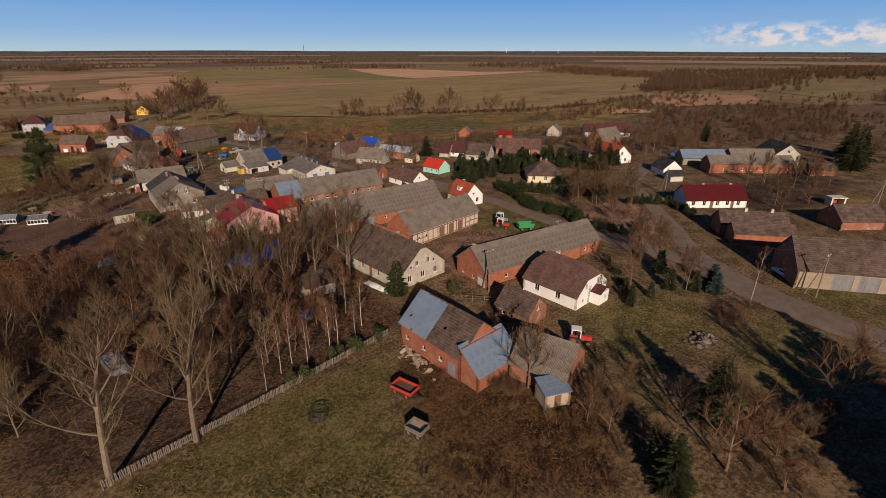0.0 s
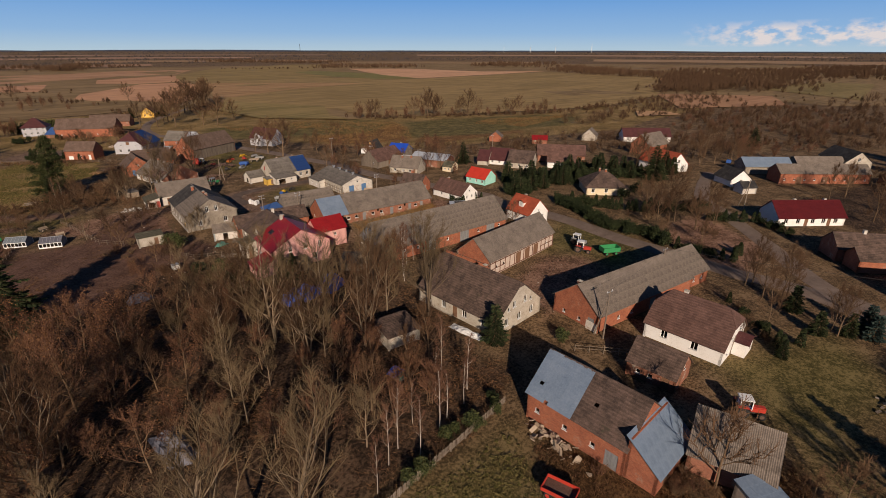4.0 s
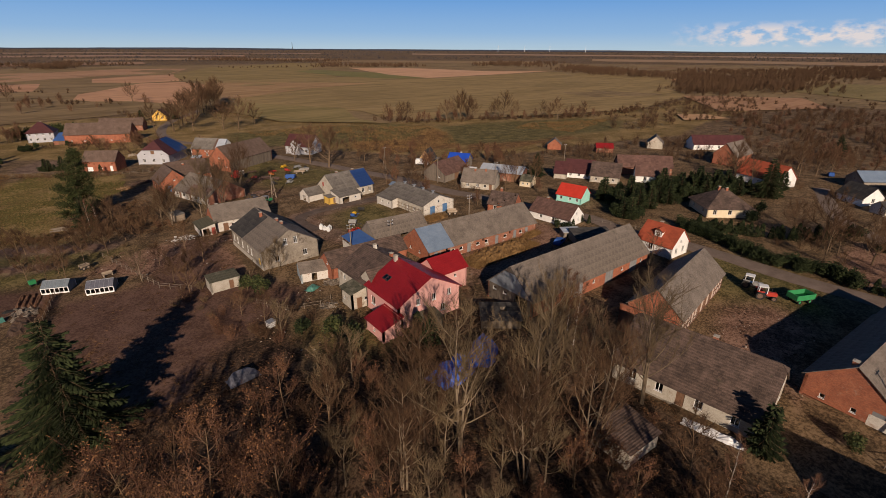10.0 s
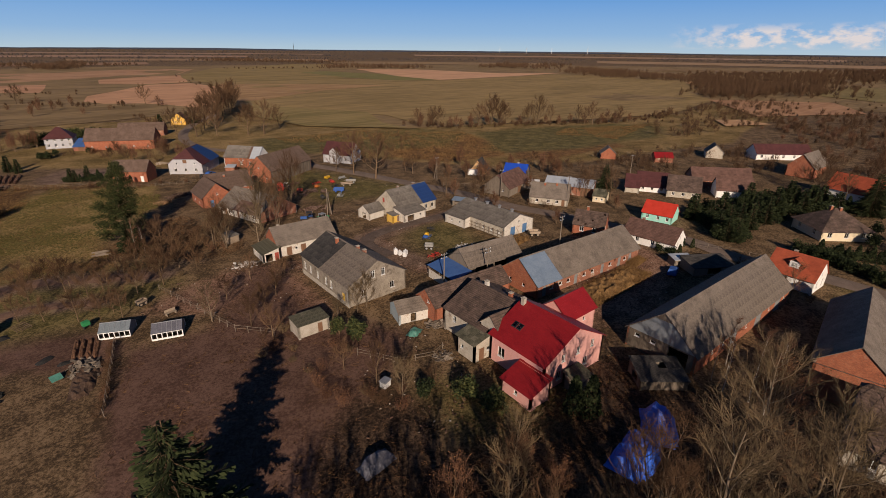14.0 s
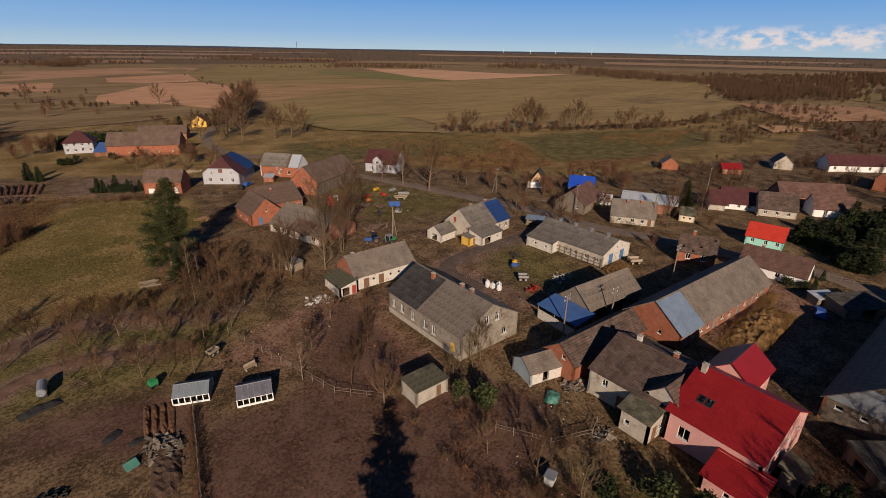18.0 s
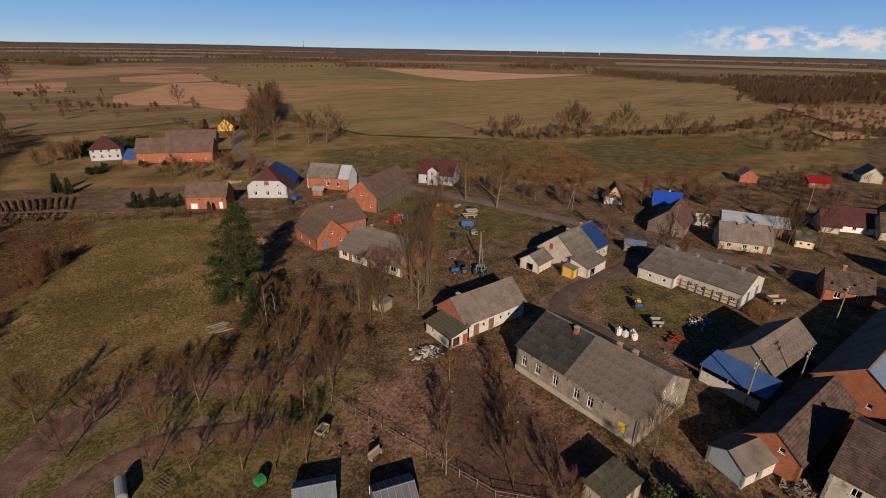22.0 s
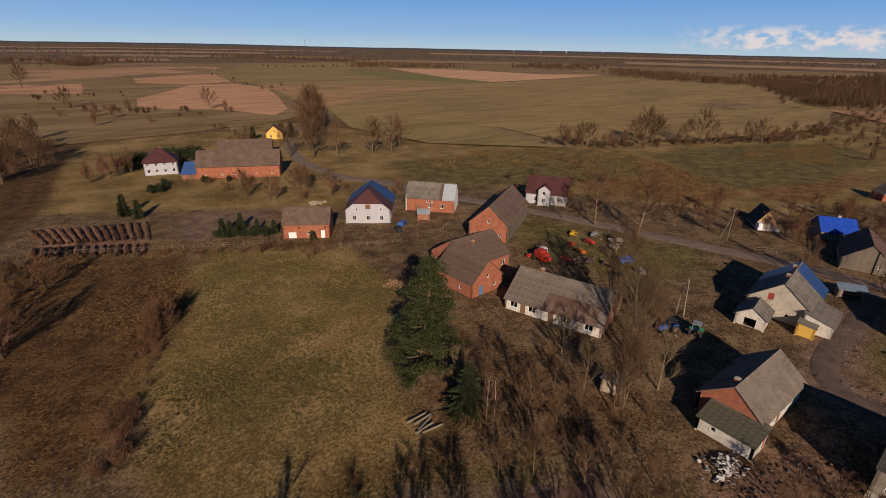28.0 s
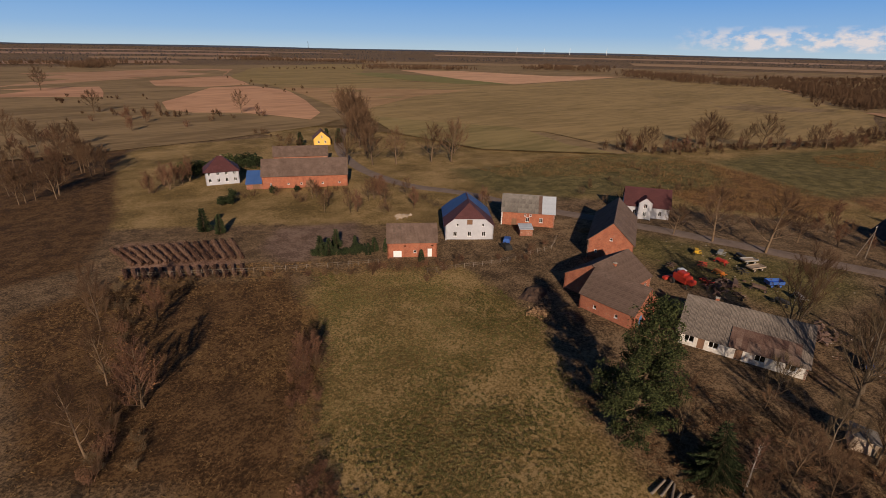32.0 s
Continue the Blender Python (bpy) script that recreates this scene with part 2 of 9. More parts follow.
M["board_pale"] = mat("pale_boards", [(0.26, 0.20, 0.14), (0.40, 0.32, 0.24)], 1.0, 10, 0.9, 0.4, island=0.3, rand=0.2, stretch=(0.2, 1, 1))
M["fresh_wood"] = mat("fresh_wood", [(0.50, 0.30, 0.13), (0.66, 0.44, 0.22)], 1.0, 10, 0.8, 0.2, island=0.3)
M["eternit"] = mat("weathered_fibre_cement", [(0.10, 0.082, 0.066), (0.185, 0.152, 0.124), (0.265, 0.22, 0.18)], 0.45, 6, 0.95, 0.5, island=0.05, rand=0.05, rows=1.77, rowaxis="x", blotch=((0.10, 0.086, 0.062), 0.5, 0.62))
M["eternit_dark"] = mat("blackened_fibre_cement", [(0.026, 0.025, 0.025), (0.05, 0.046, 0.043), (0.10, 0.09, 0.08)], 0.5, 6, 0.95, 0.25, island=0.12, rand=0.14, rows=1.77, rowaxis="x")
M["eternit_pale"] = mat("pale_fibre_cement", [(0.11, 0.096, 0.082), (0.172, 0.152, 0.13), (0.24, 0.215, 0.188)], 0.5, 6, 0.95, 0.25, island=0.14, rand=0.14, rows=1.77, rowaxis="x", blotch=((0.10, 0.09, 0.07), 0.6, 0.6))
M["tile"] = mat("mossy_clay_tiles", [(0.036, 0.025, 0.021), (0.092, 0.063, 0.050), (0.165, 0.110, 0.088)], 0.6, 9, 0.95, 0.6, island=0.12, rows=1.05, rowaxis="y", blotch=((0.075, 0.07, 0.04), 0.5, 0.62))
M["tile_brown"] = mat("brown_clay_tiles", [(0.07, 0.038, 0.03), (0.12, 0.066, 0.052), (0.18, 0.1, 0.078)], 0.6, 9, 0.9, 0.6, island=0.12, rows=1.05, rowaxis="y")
M["moss_roof"] = mat("mossy_felt", [(0.045, 0.043, 0.03), (0.095, 0.09, 0.06), (0.17, 0.15, 0.11)], 1.0, 7, 0.98, 0.5, island=0.2)
M["tin_blue"] = mat("blue_grey_sheet_metal", [(0.14, 0.19, 0.26), (0.19, 0.25, 0.33), (0.24, 0.30, 0.38)], 0.4, 5, 0.5, 0.1, metal=0.2, island=0.08, spec=0.5)
M["sheet_blue"] = mat("bright_blue_sheet", [(0.042, 0.10, 0.27), (0.07, 0.145, 0.35)], 0.4, 5, 0.5, 0.1, island=0.08, spec=0.4)
M["deep_blue"] = mat("deep_blue_sheeting", [(0.012, 0.05, 0.36), (0.022, 0.085, 0.48)], 0.4, 5, 0.45, 0.1, island=0.08, spec=0.4)
M["navy"] = mat("navy_metal_tiles", [(0.014, 0.035, 0.12), (0.025, 0.06, 0.18)], 0.4, 5, 0.4, 0.2, island=0.08, spec=0.5)
M["metal_pale"] = mat("pale_corrugated_metal", [(0.42, 0.46, 0.50), (0.55, 0.58, 0.62)], 0.5, 5, 0.45, 0.1, metal=0.3, island=0.1, spec=0.5)
M["rust"] = mat("rusty_sheet", [(0.075, 0.04, 0.03), (0.125, 0.075, 0.056), (0.175, 0.12, 0.092)], 0.8, 7, 0.85, 0.3, island=0.3)
M["red_roof"] = mat("dark_red_metal_tiles", [(0.19, 0.008, 0.010), (0.27, 0.014, 0.016)], 0.5, 6, 0.45, 0.3, island=0.1, spec=0.45)
M["wine_roof"] = mat("wine_red_metal_tiles", [(0.066, 0.006, 0.007), (0.098, 0.009, 0.010)], 0.5, 6, 0.5, 0.3, island=0.1, spec=0.4)
M["tin_grey"] = mat("pale_blue_grey_cladding", [(0.17, 0.19, 0.21), (0.25, 0.275, 0.295)], 0.6, 7, 0.6, 0.1, metal=0.1, spec=0.4, blotch=((0.14, 0.12, 0.1), 0.8, 0.6))
M["orange_roof"] = mat("orange_clay_tiles", [(0.25, 0.052, 0.025), (0.38, 0.085, 0.04)], 0.6, 9, 0.8, 0.4, island=0.2)
M["bright_red_roof"] = mat("bright_red_roof", [(0.44, 0.035, 0.018), (0.55, 0.05, 0.03)], 0.6, 9, 0.6, 0.3, island=0.12)
M["maroon_roof"] = mat("maroon_roof", [(0.058, 0.021, 0.021), (0.10, 0.036, 0.035)], 0.6, 9, 0.6, 0.3, island=0.14)
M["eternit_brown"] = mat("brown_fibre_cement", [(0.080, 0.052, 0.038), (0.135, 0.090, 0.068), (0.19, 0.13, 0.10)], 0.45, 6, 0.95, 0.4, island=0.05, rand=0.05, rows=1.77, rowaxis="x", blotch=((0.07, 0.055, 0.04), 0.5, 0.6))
M["concrete"] = mat("rough_concrete", [(0.24, 0.21, 0.17), (0.38, 0.34, 0.28), (0.46, 0.42, 0.36)], 1.0, 9, 0.95, 0.4)
M["frame_white"] = mat("white_window_paint", [(0.72, 0.71, 0.68), (0.8, 0.8, 0.78)], 2, 20, 0.5, 0.05)
M["door_brown"] = mat("brown_door_planks", [(0.13, 0.07, 0.04), (0.22, 0.12, 0.07)], 2, 14, 0.8, 0.3, stretch=(1, 1, 0.2))
M["door_red"] = mat("dull_red_door_paint", [(0.26, 0.04, 0.03), (0.36, 0.07, 0.05)], 2, 14, 0.7, 0.2)
M["door_yellow"] = mat("ochre_door_paint", [(0.55, 0.34, 0.06), (0.68, 0.44, 0.10)], 2, 14, 0.7, 0.2)
M["door_grey"] = mat("grey_door_planks", [(0.14, 0.14, 0.14), (0.25, 0.25, 0.25)], 2, 14, 0.8, 0.3, stretch=(1, 1, 0.2))
M["door_blue"] = mat("blue_door_paint", [(0.06, 0.14, 0.28), (0.10, 0.2, 0.36)], 2, 14, 0.7, 0.2)
M["white_metal"] = mat("white_painted_metal", [(0.68, 0.68, 0.66), (0.8, 0.8, 0.78)], 2, 14, 0.4, 0.05, spec=0.5)
M["dark_metal"] = mat("dark_metal", [(0.03, 0.03, 0.03), (0.07, 0.065, 0.06)], 3, 20, 0.6, 0.2, metal=0.4)
M["rubber"] = mat("black_rubber", [(0.015, 0.015, 0.015), (0.035, 0.033, 0.03)], 3, 20, 0.9, 0.3)
M["galv"] = mat("galvanised_steel", [(0.28, 0.29, 0.30), (0.42, 0.43, 0.44)], 2, 14, 0.5, 0.1, metal=0.5)
M["post_wood"] = mat("grey_post_wood", [(0.14, 0.11, 0.085), (0.26, 0.21, 0.16)], 2, 16, 0.95, 0.4, rand=0.25)
glass = bpy.data.materials.new("window_glass")
glass.use_nodes = True
gb = glass.node_tree.nodes["Principled BSDF"]
gb.inputs["Base Color"].default_value = (0.75, 0.8, 0.82, 1)
gb.inputs["Roughness"].default_value, gb.inputs["Transmission Weight"].default_value, gb.inputs["IOR"].default_value = 0.03, 1.0, 1.45
M["glass"] = glass


# ---- mesh helpers ----
def part(name, bm, material, parent=None, label="", kind="", smooth=False):
    me = bpy.data.meshes.new(name)
    bm.normal_update()
    bm.to_mesh(me)
    bm.free()
    me.materials.append(material)
    if smooth:
        me.shade_smooth()
    ob = new(name, me)
    if parent is not None:
        ob.parent = parent
    return tagged(ob, label, kind=kind)


def box(bm, x0, x1, y0, y1, z0, z1, m=None):
    v = [bm.verts.new(p) for p in ((x0, y0, z0), (x1, y0, z0), (x1, y1, z0), (x0, y1, z0), (x0, y0, z1), (x1, y0, z1), (x1, y1, z1), (x0, y1, z1))]
    if m is not None:
        for w in v:
            w.co = m @ w.co
    for f in ((3, 2, 1, 0), (4, 5, 6, 7), (0, 1, 5, 4), (1, 2, 6, 5), (2, 3, 7, 6), (3, 0, 4, 7)):
        bm.faces.new([v[i] for i in f])
    return bm


def tube(bm, a, b, r0, r1, n=6, cap=True):
    a, b = Vector(a), Vector(b)
    d = (b - a).normalized()
    s = d.cross(Vector((0, 0, 1)) if abs(d.z) < 0.9 else Vector((1, 0, 0))).normalized()
    t = d.cross(s)
    rings = []
    for p, r in ((a, r0), (b, r1)):
        rings.append([bm.verts.new(p + r * (math.cos(i * math.tau / n) * s + math.sin(i * math.tau / n) * t)) for i in range(n)])
    for i in range(n):
        bm.faces.new((rings[0][i], rings[1][i], rings[1][(i + 1) % n], rings[0][(i + 1) % n])[::-1])
    if cap and n > 2:
        bm.faces.new(rings[0])
        bm.faces.new(rings[1][::-1])
    return bm


def clip(poly, inside):
    """Cuts a 2D polygon by a convex one that runs counter-clockwise."""
    out = poly
    for i in range(len(inside)):
        ax, ay = inside[i]
        bx, by = inside[(i + 1) % len(inside)]
        src, out = out, []
        for j in range(len(src)):
            p, q2 = src[j], src[(j + 1) % len(src)]
            dp = (bx - ax) * (p[1] - ay) - (by - ay) * (p[0] - ax)
            dq = (bx - ax) * (q2[1] - ay) - (by - ay) * (q2[0] - ax)
            if dp >= -1e-9:
                out.append(p)
            if (dp > 1e-9 and dq < -1e-9) or (dp < -1e-9 and dq > 1e-9):
                k = dp / (dp - dq)
                out.append((p[0] + k * (q2[0] - p[0]), p[1] + k * (q2[1] - p[1])))
        if len(out) < 3:
            return []
    return out


def roof_sheet(corners, mats, cell, parent, thick=0.07, rng=None, name="roof", jitter=0.012, holes=0.0, pieces=False):
    """One sloping plane of overlapping sheets or tile courses. corners: eave left, eave right, then counter-clockwise as seen from outside.
    mats: (share of the width where it ends, material) from left to right."""
    rng = rng or random.Random(3)
    o = Vector(corners[0])
    u = (Vector(corners[1]) - o).normalized()
    nrm = u.cross(Vector(corners[-1]) - o).normalized()
    v = nrm.cross(u)
    poly = [((Vector(c) - o).dot(u), (Vector(c) - o).dot(v)) for c in corners]
    x0, x1 = min(p[0] for p in poly), max(p[0] for p in poly)
    y1 = max(p[1] for p in poly)
    nx, ny = max(1, round((x1 - x0) / cell[0])), max(1, round(y1 / cell[1]))
    dx, dy = (x1 - x0) / nx, y1 / ny
    meshes, shared, made = {}, {}, []
    single = pieces and nx * ny <= 340
    frame3 = Matrix((u, v, nrm)).transposed().to_4x4()
    g = 0.004
    for i in range(nx):
        share = (i + 0.5) / nx
        material = next(m for end, m in mats if share <= end + 1e-6)
        for j in range(ny):
            if holes and rng.random() < holes:
                continue
            cx, cy = x0 + i * dx, j * dy
            full = [(cx + g, cy), (cx + dx - g, cy), (cx + dx - g, cy + dy * 1.04), (cx + g, cy + dy * 1.04)]
            c = clip(full, poly)
            if len(c) < 3:
                continue
            lift, tilt = rng.random() * jitter, 0.02 + rng.random() * jitter
            if single and len(c) == 4 and j < ny - 1:
                key = material.name
                if key not in shared:
                    bm = bmesh.new()
                    vs = [bm.verts.new(p) for p in ((0, 0, 0), (dx - 2 * g, 0, 0), (dx - 2 * g, dy * 1.04, 0), (0, dy * 1.04, 0), (0, 0, thick + 0.03), (dx - 2 * g, 0, thick + 0.03), (dx - 2 * g, dy * 1.04, thick), (0, dy * 1.04, thick))]
                    for f in ((3, 2, 1, 0), (4, 5, 6, 7), (0, 1, 5, 4), (1, 2, 6, 5), (2, 3, 7, 6), (3, 0, 4, 7)):
                        bm.faces.new([vs[k] for k in f])
                    me = bpy.data.meshes.new("roof_sheet")
                    bm.to_mesh(me)
                    bm.free()
                    me.materials.append(material)
                    shared[key] = me
                ob = new("roof_sheet", shared[key])
                ob.parent = parent
                ob.matrix_basis = Matrix.Translation(o + u * (cx + g) + v * cy + nrm * lift) @ frame3 @ Matrix.Rotation(rng.uniform(-0.006, 0.006), 4, "X")
                made.append(ob)
                continue
            bm = meshes.setdefault(material.name, (bmesh.new(), material))[0]
            low, high = [], []
            for px, py in c:
                h = thick + lift + tilt * (1 - (py - cy) / dy)
                low.append(bm.verts.new(o + u * px + v * py))
                high.append(bm.verts.new(o + u * px + v * py + nrm * h))
            bm.faces.new(high)
            bm.faces.new(low[::-1])
            for k in range(len(c)):
                n = (k + 1) % len(c)
                bm.faces.new((low[k], low[n], high[n], high[k]))
    return made + [part(name, bm, m, parent, kind="stuff") for bm, m in meshes.values()]


WIN = {"win": (0.95, 1.25), "small": (0.6, 0.6), "tall": (0.85, 1.5), "door": (1.0, 2.05), "gate": (2.6, 2.5), "hole": (0.5, 0.35), "wide": (1.7, 1.25), "dark": (2.2, 2.2), "barn_door": (1.5, 2.1)}


def side_frame(side, L, W):
    """Origin, direction along the wall and its length, as seen from outside from left to right."""
    return {"f": (Vector((-L / 2, -W / 2, 0)), Vector((1, 0, 0)), L), "r": (Vector((L / 2, -W / 2, 0)), Vector((0, 1, 0)), W),
            "b": (Vector((L / 2, W / 2, 0)), Vector((-1, 0, 0)), L), "l": (Vector((-L / 2, W / 2, 0)), Vector((0, -1, 0)), W)}[side]


def wall_side(parent, side, L, W, outline, openings, material, frame_mat, door_mat, thick=0.32):
    """One wall with its openings cut through, its windows and doors set into them."""
    o, u, n_len = side_frame(side, L, W)
    out = Vector((u.y, -u.x, 0))
    rects = []
    for c, z, w, h, kind in openings:
        rects.append((c - w / 2, c + w / 2, z, z + h, kind))
    xs = sorted({0.0, n_len, *(r[0] for r in rects), *(r[1] for r in rects)})
    top = max(p[1] for p in outline)
    zs = sorted({0.0, top, *(r[2] for r in rects), *(r[3] for r in rects)})
    bm = bmesh.new()

    def at(x, z, deep=0.0):
        return o + u * x + Vector((0, 0, z)) - out * deep

    for i in range(len(xs) - 1):
        for j in range(len(zs) - 1):
            mx, mz = (xs[i] + xs[i + 1]) / 2, (zs[j] + zs[j + 1]) / 2
            if any(r[0] < mx < r[1] and r[2] < mz < r[3] for r in rects):
                continue
            c = clip([(xs[i], zs[j]), (xs[i + 1], zs[j]), (xs[i + 1], zs[j + 1]), (xs[i], zs[j + 1])], outline)
            if len(c) > 2:
                bm.faces.new([bm.verts.new(at(*p)) for p in c])
                bm.faces.new([bm.verts.new(at(*p, thick)) for p in c][::-1])
    for x0, x1, z0, z1, kind in rects:
        loop = [(x0, z0), (x1, z0), (x1, z1), (x0, z1)]
        for k in range(4):
            a, b2 = loop[k], loop[(k + 1) % 4]
            bm.faces.new([bm.verts.new(p) for p in (at(*a), at(*a, thick), at(*b2, thick), at(*b2))])
    for k in range(len(outline)):
        a, b2 = outline[k], outline[(k + 1) % len(outline)]
        bm.faces.new([bm.verts.new(p) for p in (at(*a), at(*a, thick), at(*b2, thick), at(*b2))])
    bmesh.ops.remove_doubles(bm, verts=bm.verts[:], dist=0.001)
    part("wall", bm, material, parent)
    rot = Matrix((u, -out, Vector((0, 0, 1)))).transposed().to_4x4()
    for x0, x1, z0, z1, kind in rects:
        w, h = x1 - x0, z1 - z0
        m = Matrix.Translation(at((x0 + x1) / 2, z0)) @ rot
        if kind in ("win", "small", "tall", "wide"):
            fb, f = bmesh.new(), 0.07
            box(fb, -w / 2, -w / 2 + f, 0.08, 0.15, 0, h, m), box(fb, w / 2 - f, w / 2, 0.08, 0.15, 0, h, m)
            box(fb, -w / 2 + f, w / 2 - f, 0.08, 0.15, 0, f, m), box(fb, -w / 2 + f, w / 2 - f, 0.08, 0.15, h - f, h, m)
            if kind != "small":
                box(fb, -0.035, 0.035, 0.09, 0.14, f, h - f, m)
            if kind == "tall":
                box(fb, -w / 2 + f, -0.035, 0.09, 0.14, h * 0.66, h * 0.66 + 0.05, m), box(fb, 0.035, w / 2 - f, 0.09, 0.14, h * 0.66, h * 0.66 + 0.05, m)
            wd = part("window", fb, frame_mat, parent)
            part("pane", box(bmesh.new(), -w / 2 + f, w / 2 - f, 0.11, 0.12, f, h - f, m), M["glass"], wd)
            part("sill", box(bmesh.new(), -w / 2 - 0.06, w / 2 + 0.06, -0.08, 0.08, -0.06, 0.0, m), frame_mat, wd)
        elif kind in ("door", "gate", "barn_door"):
            db = bmesh.new()
            n = max(3, round(w / 0.18))
            line = [(-w / 2, 0.13)]
            for k in range(n):
                line += [(-w / 2 + w * k / n + 0.012, 0.055 + 0.008 * (k % 2)), (-w / 2 + w * (k + 1) / n - 0.012, 0.055 + 0.008 * (k % 2)), (-w / 2 + w * (k + 1) / n, 0.085 if k < n - 1 else 0.13)]
            low, high = [db.verts.new(m @ Vector((px, py, 0.02))) for px, py in line], [db.verts.new(m @ Vector((px, py, h - 0.02))) for px, py in line]
            for k in range(len(line) - 1):
                db.faces.new((low[k], low[k + 1], high[k + 1], high[k]))
            db.faces.new((low[0], high[0], high[-1], low[-1]))
            part("door", db, door_mat, parent)


def house(name, label, x, y, yaw, L, W, eh, rh, wall="brick", roof="eternit", style="gable", cell=(1.1, 1.2), ops=(), gable=None, frame_mat="frame_white", door_mat="door_brown",
          chimneys=(), roofs=None, over=0.35, category="house", group="", back=None, holes=0.0, jitter=0.012, hip=0.5, sink=0.25, front=None, ridge=True, pieces=False):
    """A building with its four walls, roof planes, ridge, chimneys, windows and doors. x runs along the ridge; f is the side at -y.
    ops: (side, share or list of shares along the wall, sill height, kind[, width, height])."""
    z = gz(x, y)
    top = tagged(new(name), label, category, group)
    top.matrix_world = pose(x, y, z, 0, 0, yaw)
    rng = random.Random(name + str(round(x)) + str(round(y)))
    lists = {k: [] for k in "frbl"}
    for side, shares, sz, kind, *size in ops:
        n_len = L if side in "fb" else W
        for s in shares if isinstance(shares, (list, tuple)) else [(i + 0.5) / shares for i in range(shares)] if isinstance(shares, int) else [shares]:
            w, h = size if size else WIN[kind]
            lists[side].append((s * n_len, sz, w, h, kind))
    gm = M[gable or wall]
    mono = style == "mono"
    for side in "frbl":
        n_len = L if side in "fb" else W
        if side in "fb":
            outline = [(0, -sink), (n_len, -sink), (n_len, rh if mono and side == "b" else eh), (0, rh if mono and side == "b" else eh)]
            m = M[wall] if side == "f" else M[back or wall]
            if side == "f" and front:
                m = M[front]
        else:
            m = gm
            if mono:
                e0, e1 = (eh, rh) if side == "r" else (rh, eh)
                outline = [(0, -sink), (n_len, -sink), (n_len, e1), (0, e0)]
            elif style == "hip":
                outline = [(0, -sink), (n_len, -sink), (n_len, eh), (0, eh)]
            elif style == "halfhip":
                k = hip
                outline = [(0, -sink), (n_len, -sink), (n_len, eh), (n_len * (1 - k / 2), eh + (rh - eh) * k), (n_len * k / 2, eh + (rh - eh) * k), (0, eh)]
            else:
                outline = [(0, -sink), (n_len, -sink), (n_len, eh), (n_len / 2, rh), (0, eh)]
        wall_side(top, side, L, W, outline, lists[side], m, M[frame_mat], M[door_mat])
    # roof planes
    spec = roofs or {}
    base = [(1.0, M[roof])]
    g = over * 0.7
    if mono:
        drop = (rh - eh) / W * over
        roof_sheet([(-L / 2 - g, -W / 2 - over, eh - drop), (L / 2 + g, -W / 2 - over, eh - drop), (L / 2 + g, W / 2 + over, rh + drop), (-L / 2 - g, W / 2 + over, rh + drop)], spec.get("f", base), cell, top, rng=rng, jitter=jitter, holes=holes, pieces=pieces)
    else:
        slope = (rh - eh) / (W / 2)
        drop = slope * over
        yo, ze = W / 2 + over, eh - drop
        if style == "hip":
            run = min(L / 2 - 0.3, W / 2 * hip * 2)
            d2 = (rh - eh) / run * over
            xo = L / 2 + over * run / (W / 2)
            a, b2 = L / 2 - run, xo
            planes = {"f": [(-b2, -yo, ze), (b2, -yo, ze), (a, 0, rh), (-a, 0, rh)], "b": [(b2, yo, ze), (-b2, yo, ze), (-a, 0, rh), (a, 0, rh)],
                      "r": [(b2, -yo, ze), (b2, yo, ze), (a, 0, rh)], "l": [(-b2, yo, ze), (-b2, -yo, ze), (-a, 0, rh)]}
        elif style == "halfhip":
            k = hip
            zk, yk, xr = eh + (rh - eh) * k, W / 2 * (1 - k), L / 2 - W / 2 * (1 - k) * 0.7
            xg = L / 2 + g
            planes = {"f": [(-xg, -yo, ze), (xg, -yo, ze), (xg, -yk, zk), (xr, 0, rh), (-xr, 0, rh), (-xg, -yk, zk)], "b": [(xg, yo, ze), (-xg, yo, ze), (-xg, yk, zk), (-xr, 0, rh), (xr, 0, rh), (xg, yk, zk)],
                      "r": [(xg, -yk, zk), (xg, yk, zk), (xr, 0, rh)], "l": [(-xg, yk, zk), (-xg, -yk, zk), (-xr, 0, rh)]}
            a = xr
        else:
            xg = L / 2 + g
            a = xg
            planes = {"f": [(-xg, -yo, ze), (xg, -yo, ze), (xg, 0, rh), (-xg, 0, rh)], "b": [(xg, yo, ze), (-xg, yo, ze), (-xg, 0, rh), (xg, 0, rh)]}
        for k, c in planes.items():
            roof_sheet(c, spec.get(k, base), cell, top, rng=rng, jitter=jitter, holes=holes if k == "f" else 0.0, pieces=pieces)
        if ridge and a > 0.3:
            rb = bmesh.new()
            n = max(1, round(2 * a / 1.1))
            for i in range(n):
                x0, x1 = -a + 2 * a * i / n, -a + 2 * a * (i + 1) / n - 0.01
                zz = rh + 0.06 + rng.random() * 0.02
                vs = [rb.verts.new(p) for p in ((x0, -0.2, zz - 0.2 * slope + 0.05), (x1, -0.2, zz - 0.2 * slope + 0.05), (x1, 0, zz + 0.06), (x0, 0, zz + 0.06), (x0, 0.2, zz - 0.2 * slope + 0.05), (x1, 0.2, zz - 0.2 * slope + 0.05))]
                rb.faces.new((vs[0], vs[1], vs[2], vs[3])), rb.faces.new((vs[3], vs[2], vs[5], vs[4])), rb.faces.new((vs[0], vs[3], vs[4])), rb.faces.new((vs[1], vs[5], vs[2]))
            part("ridge_cap", rb, base[0][1], top, kind="stuff")
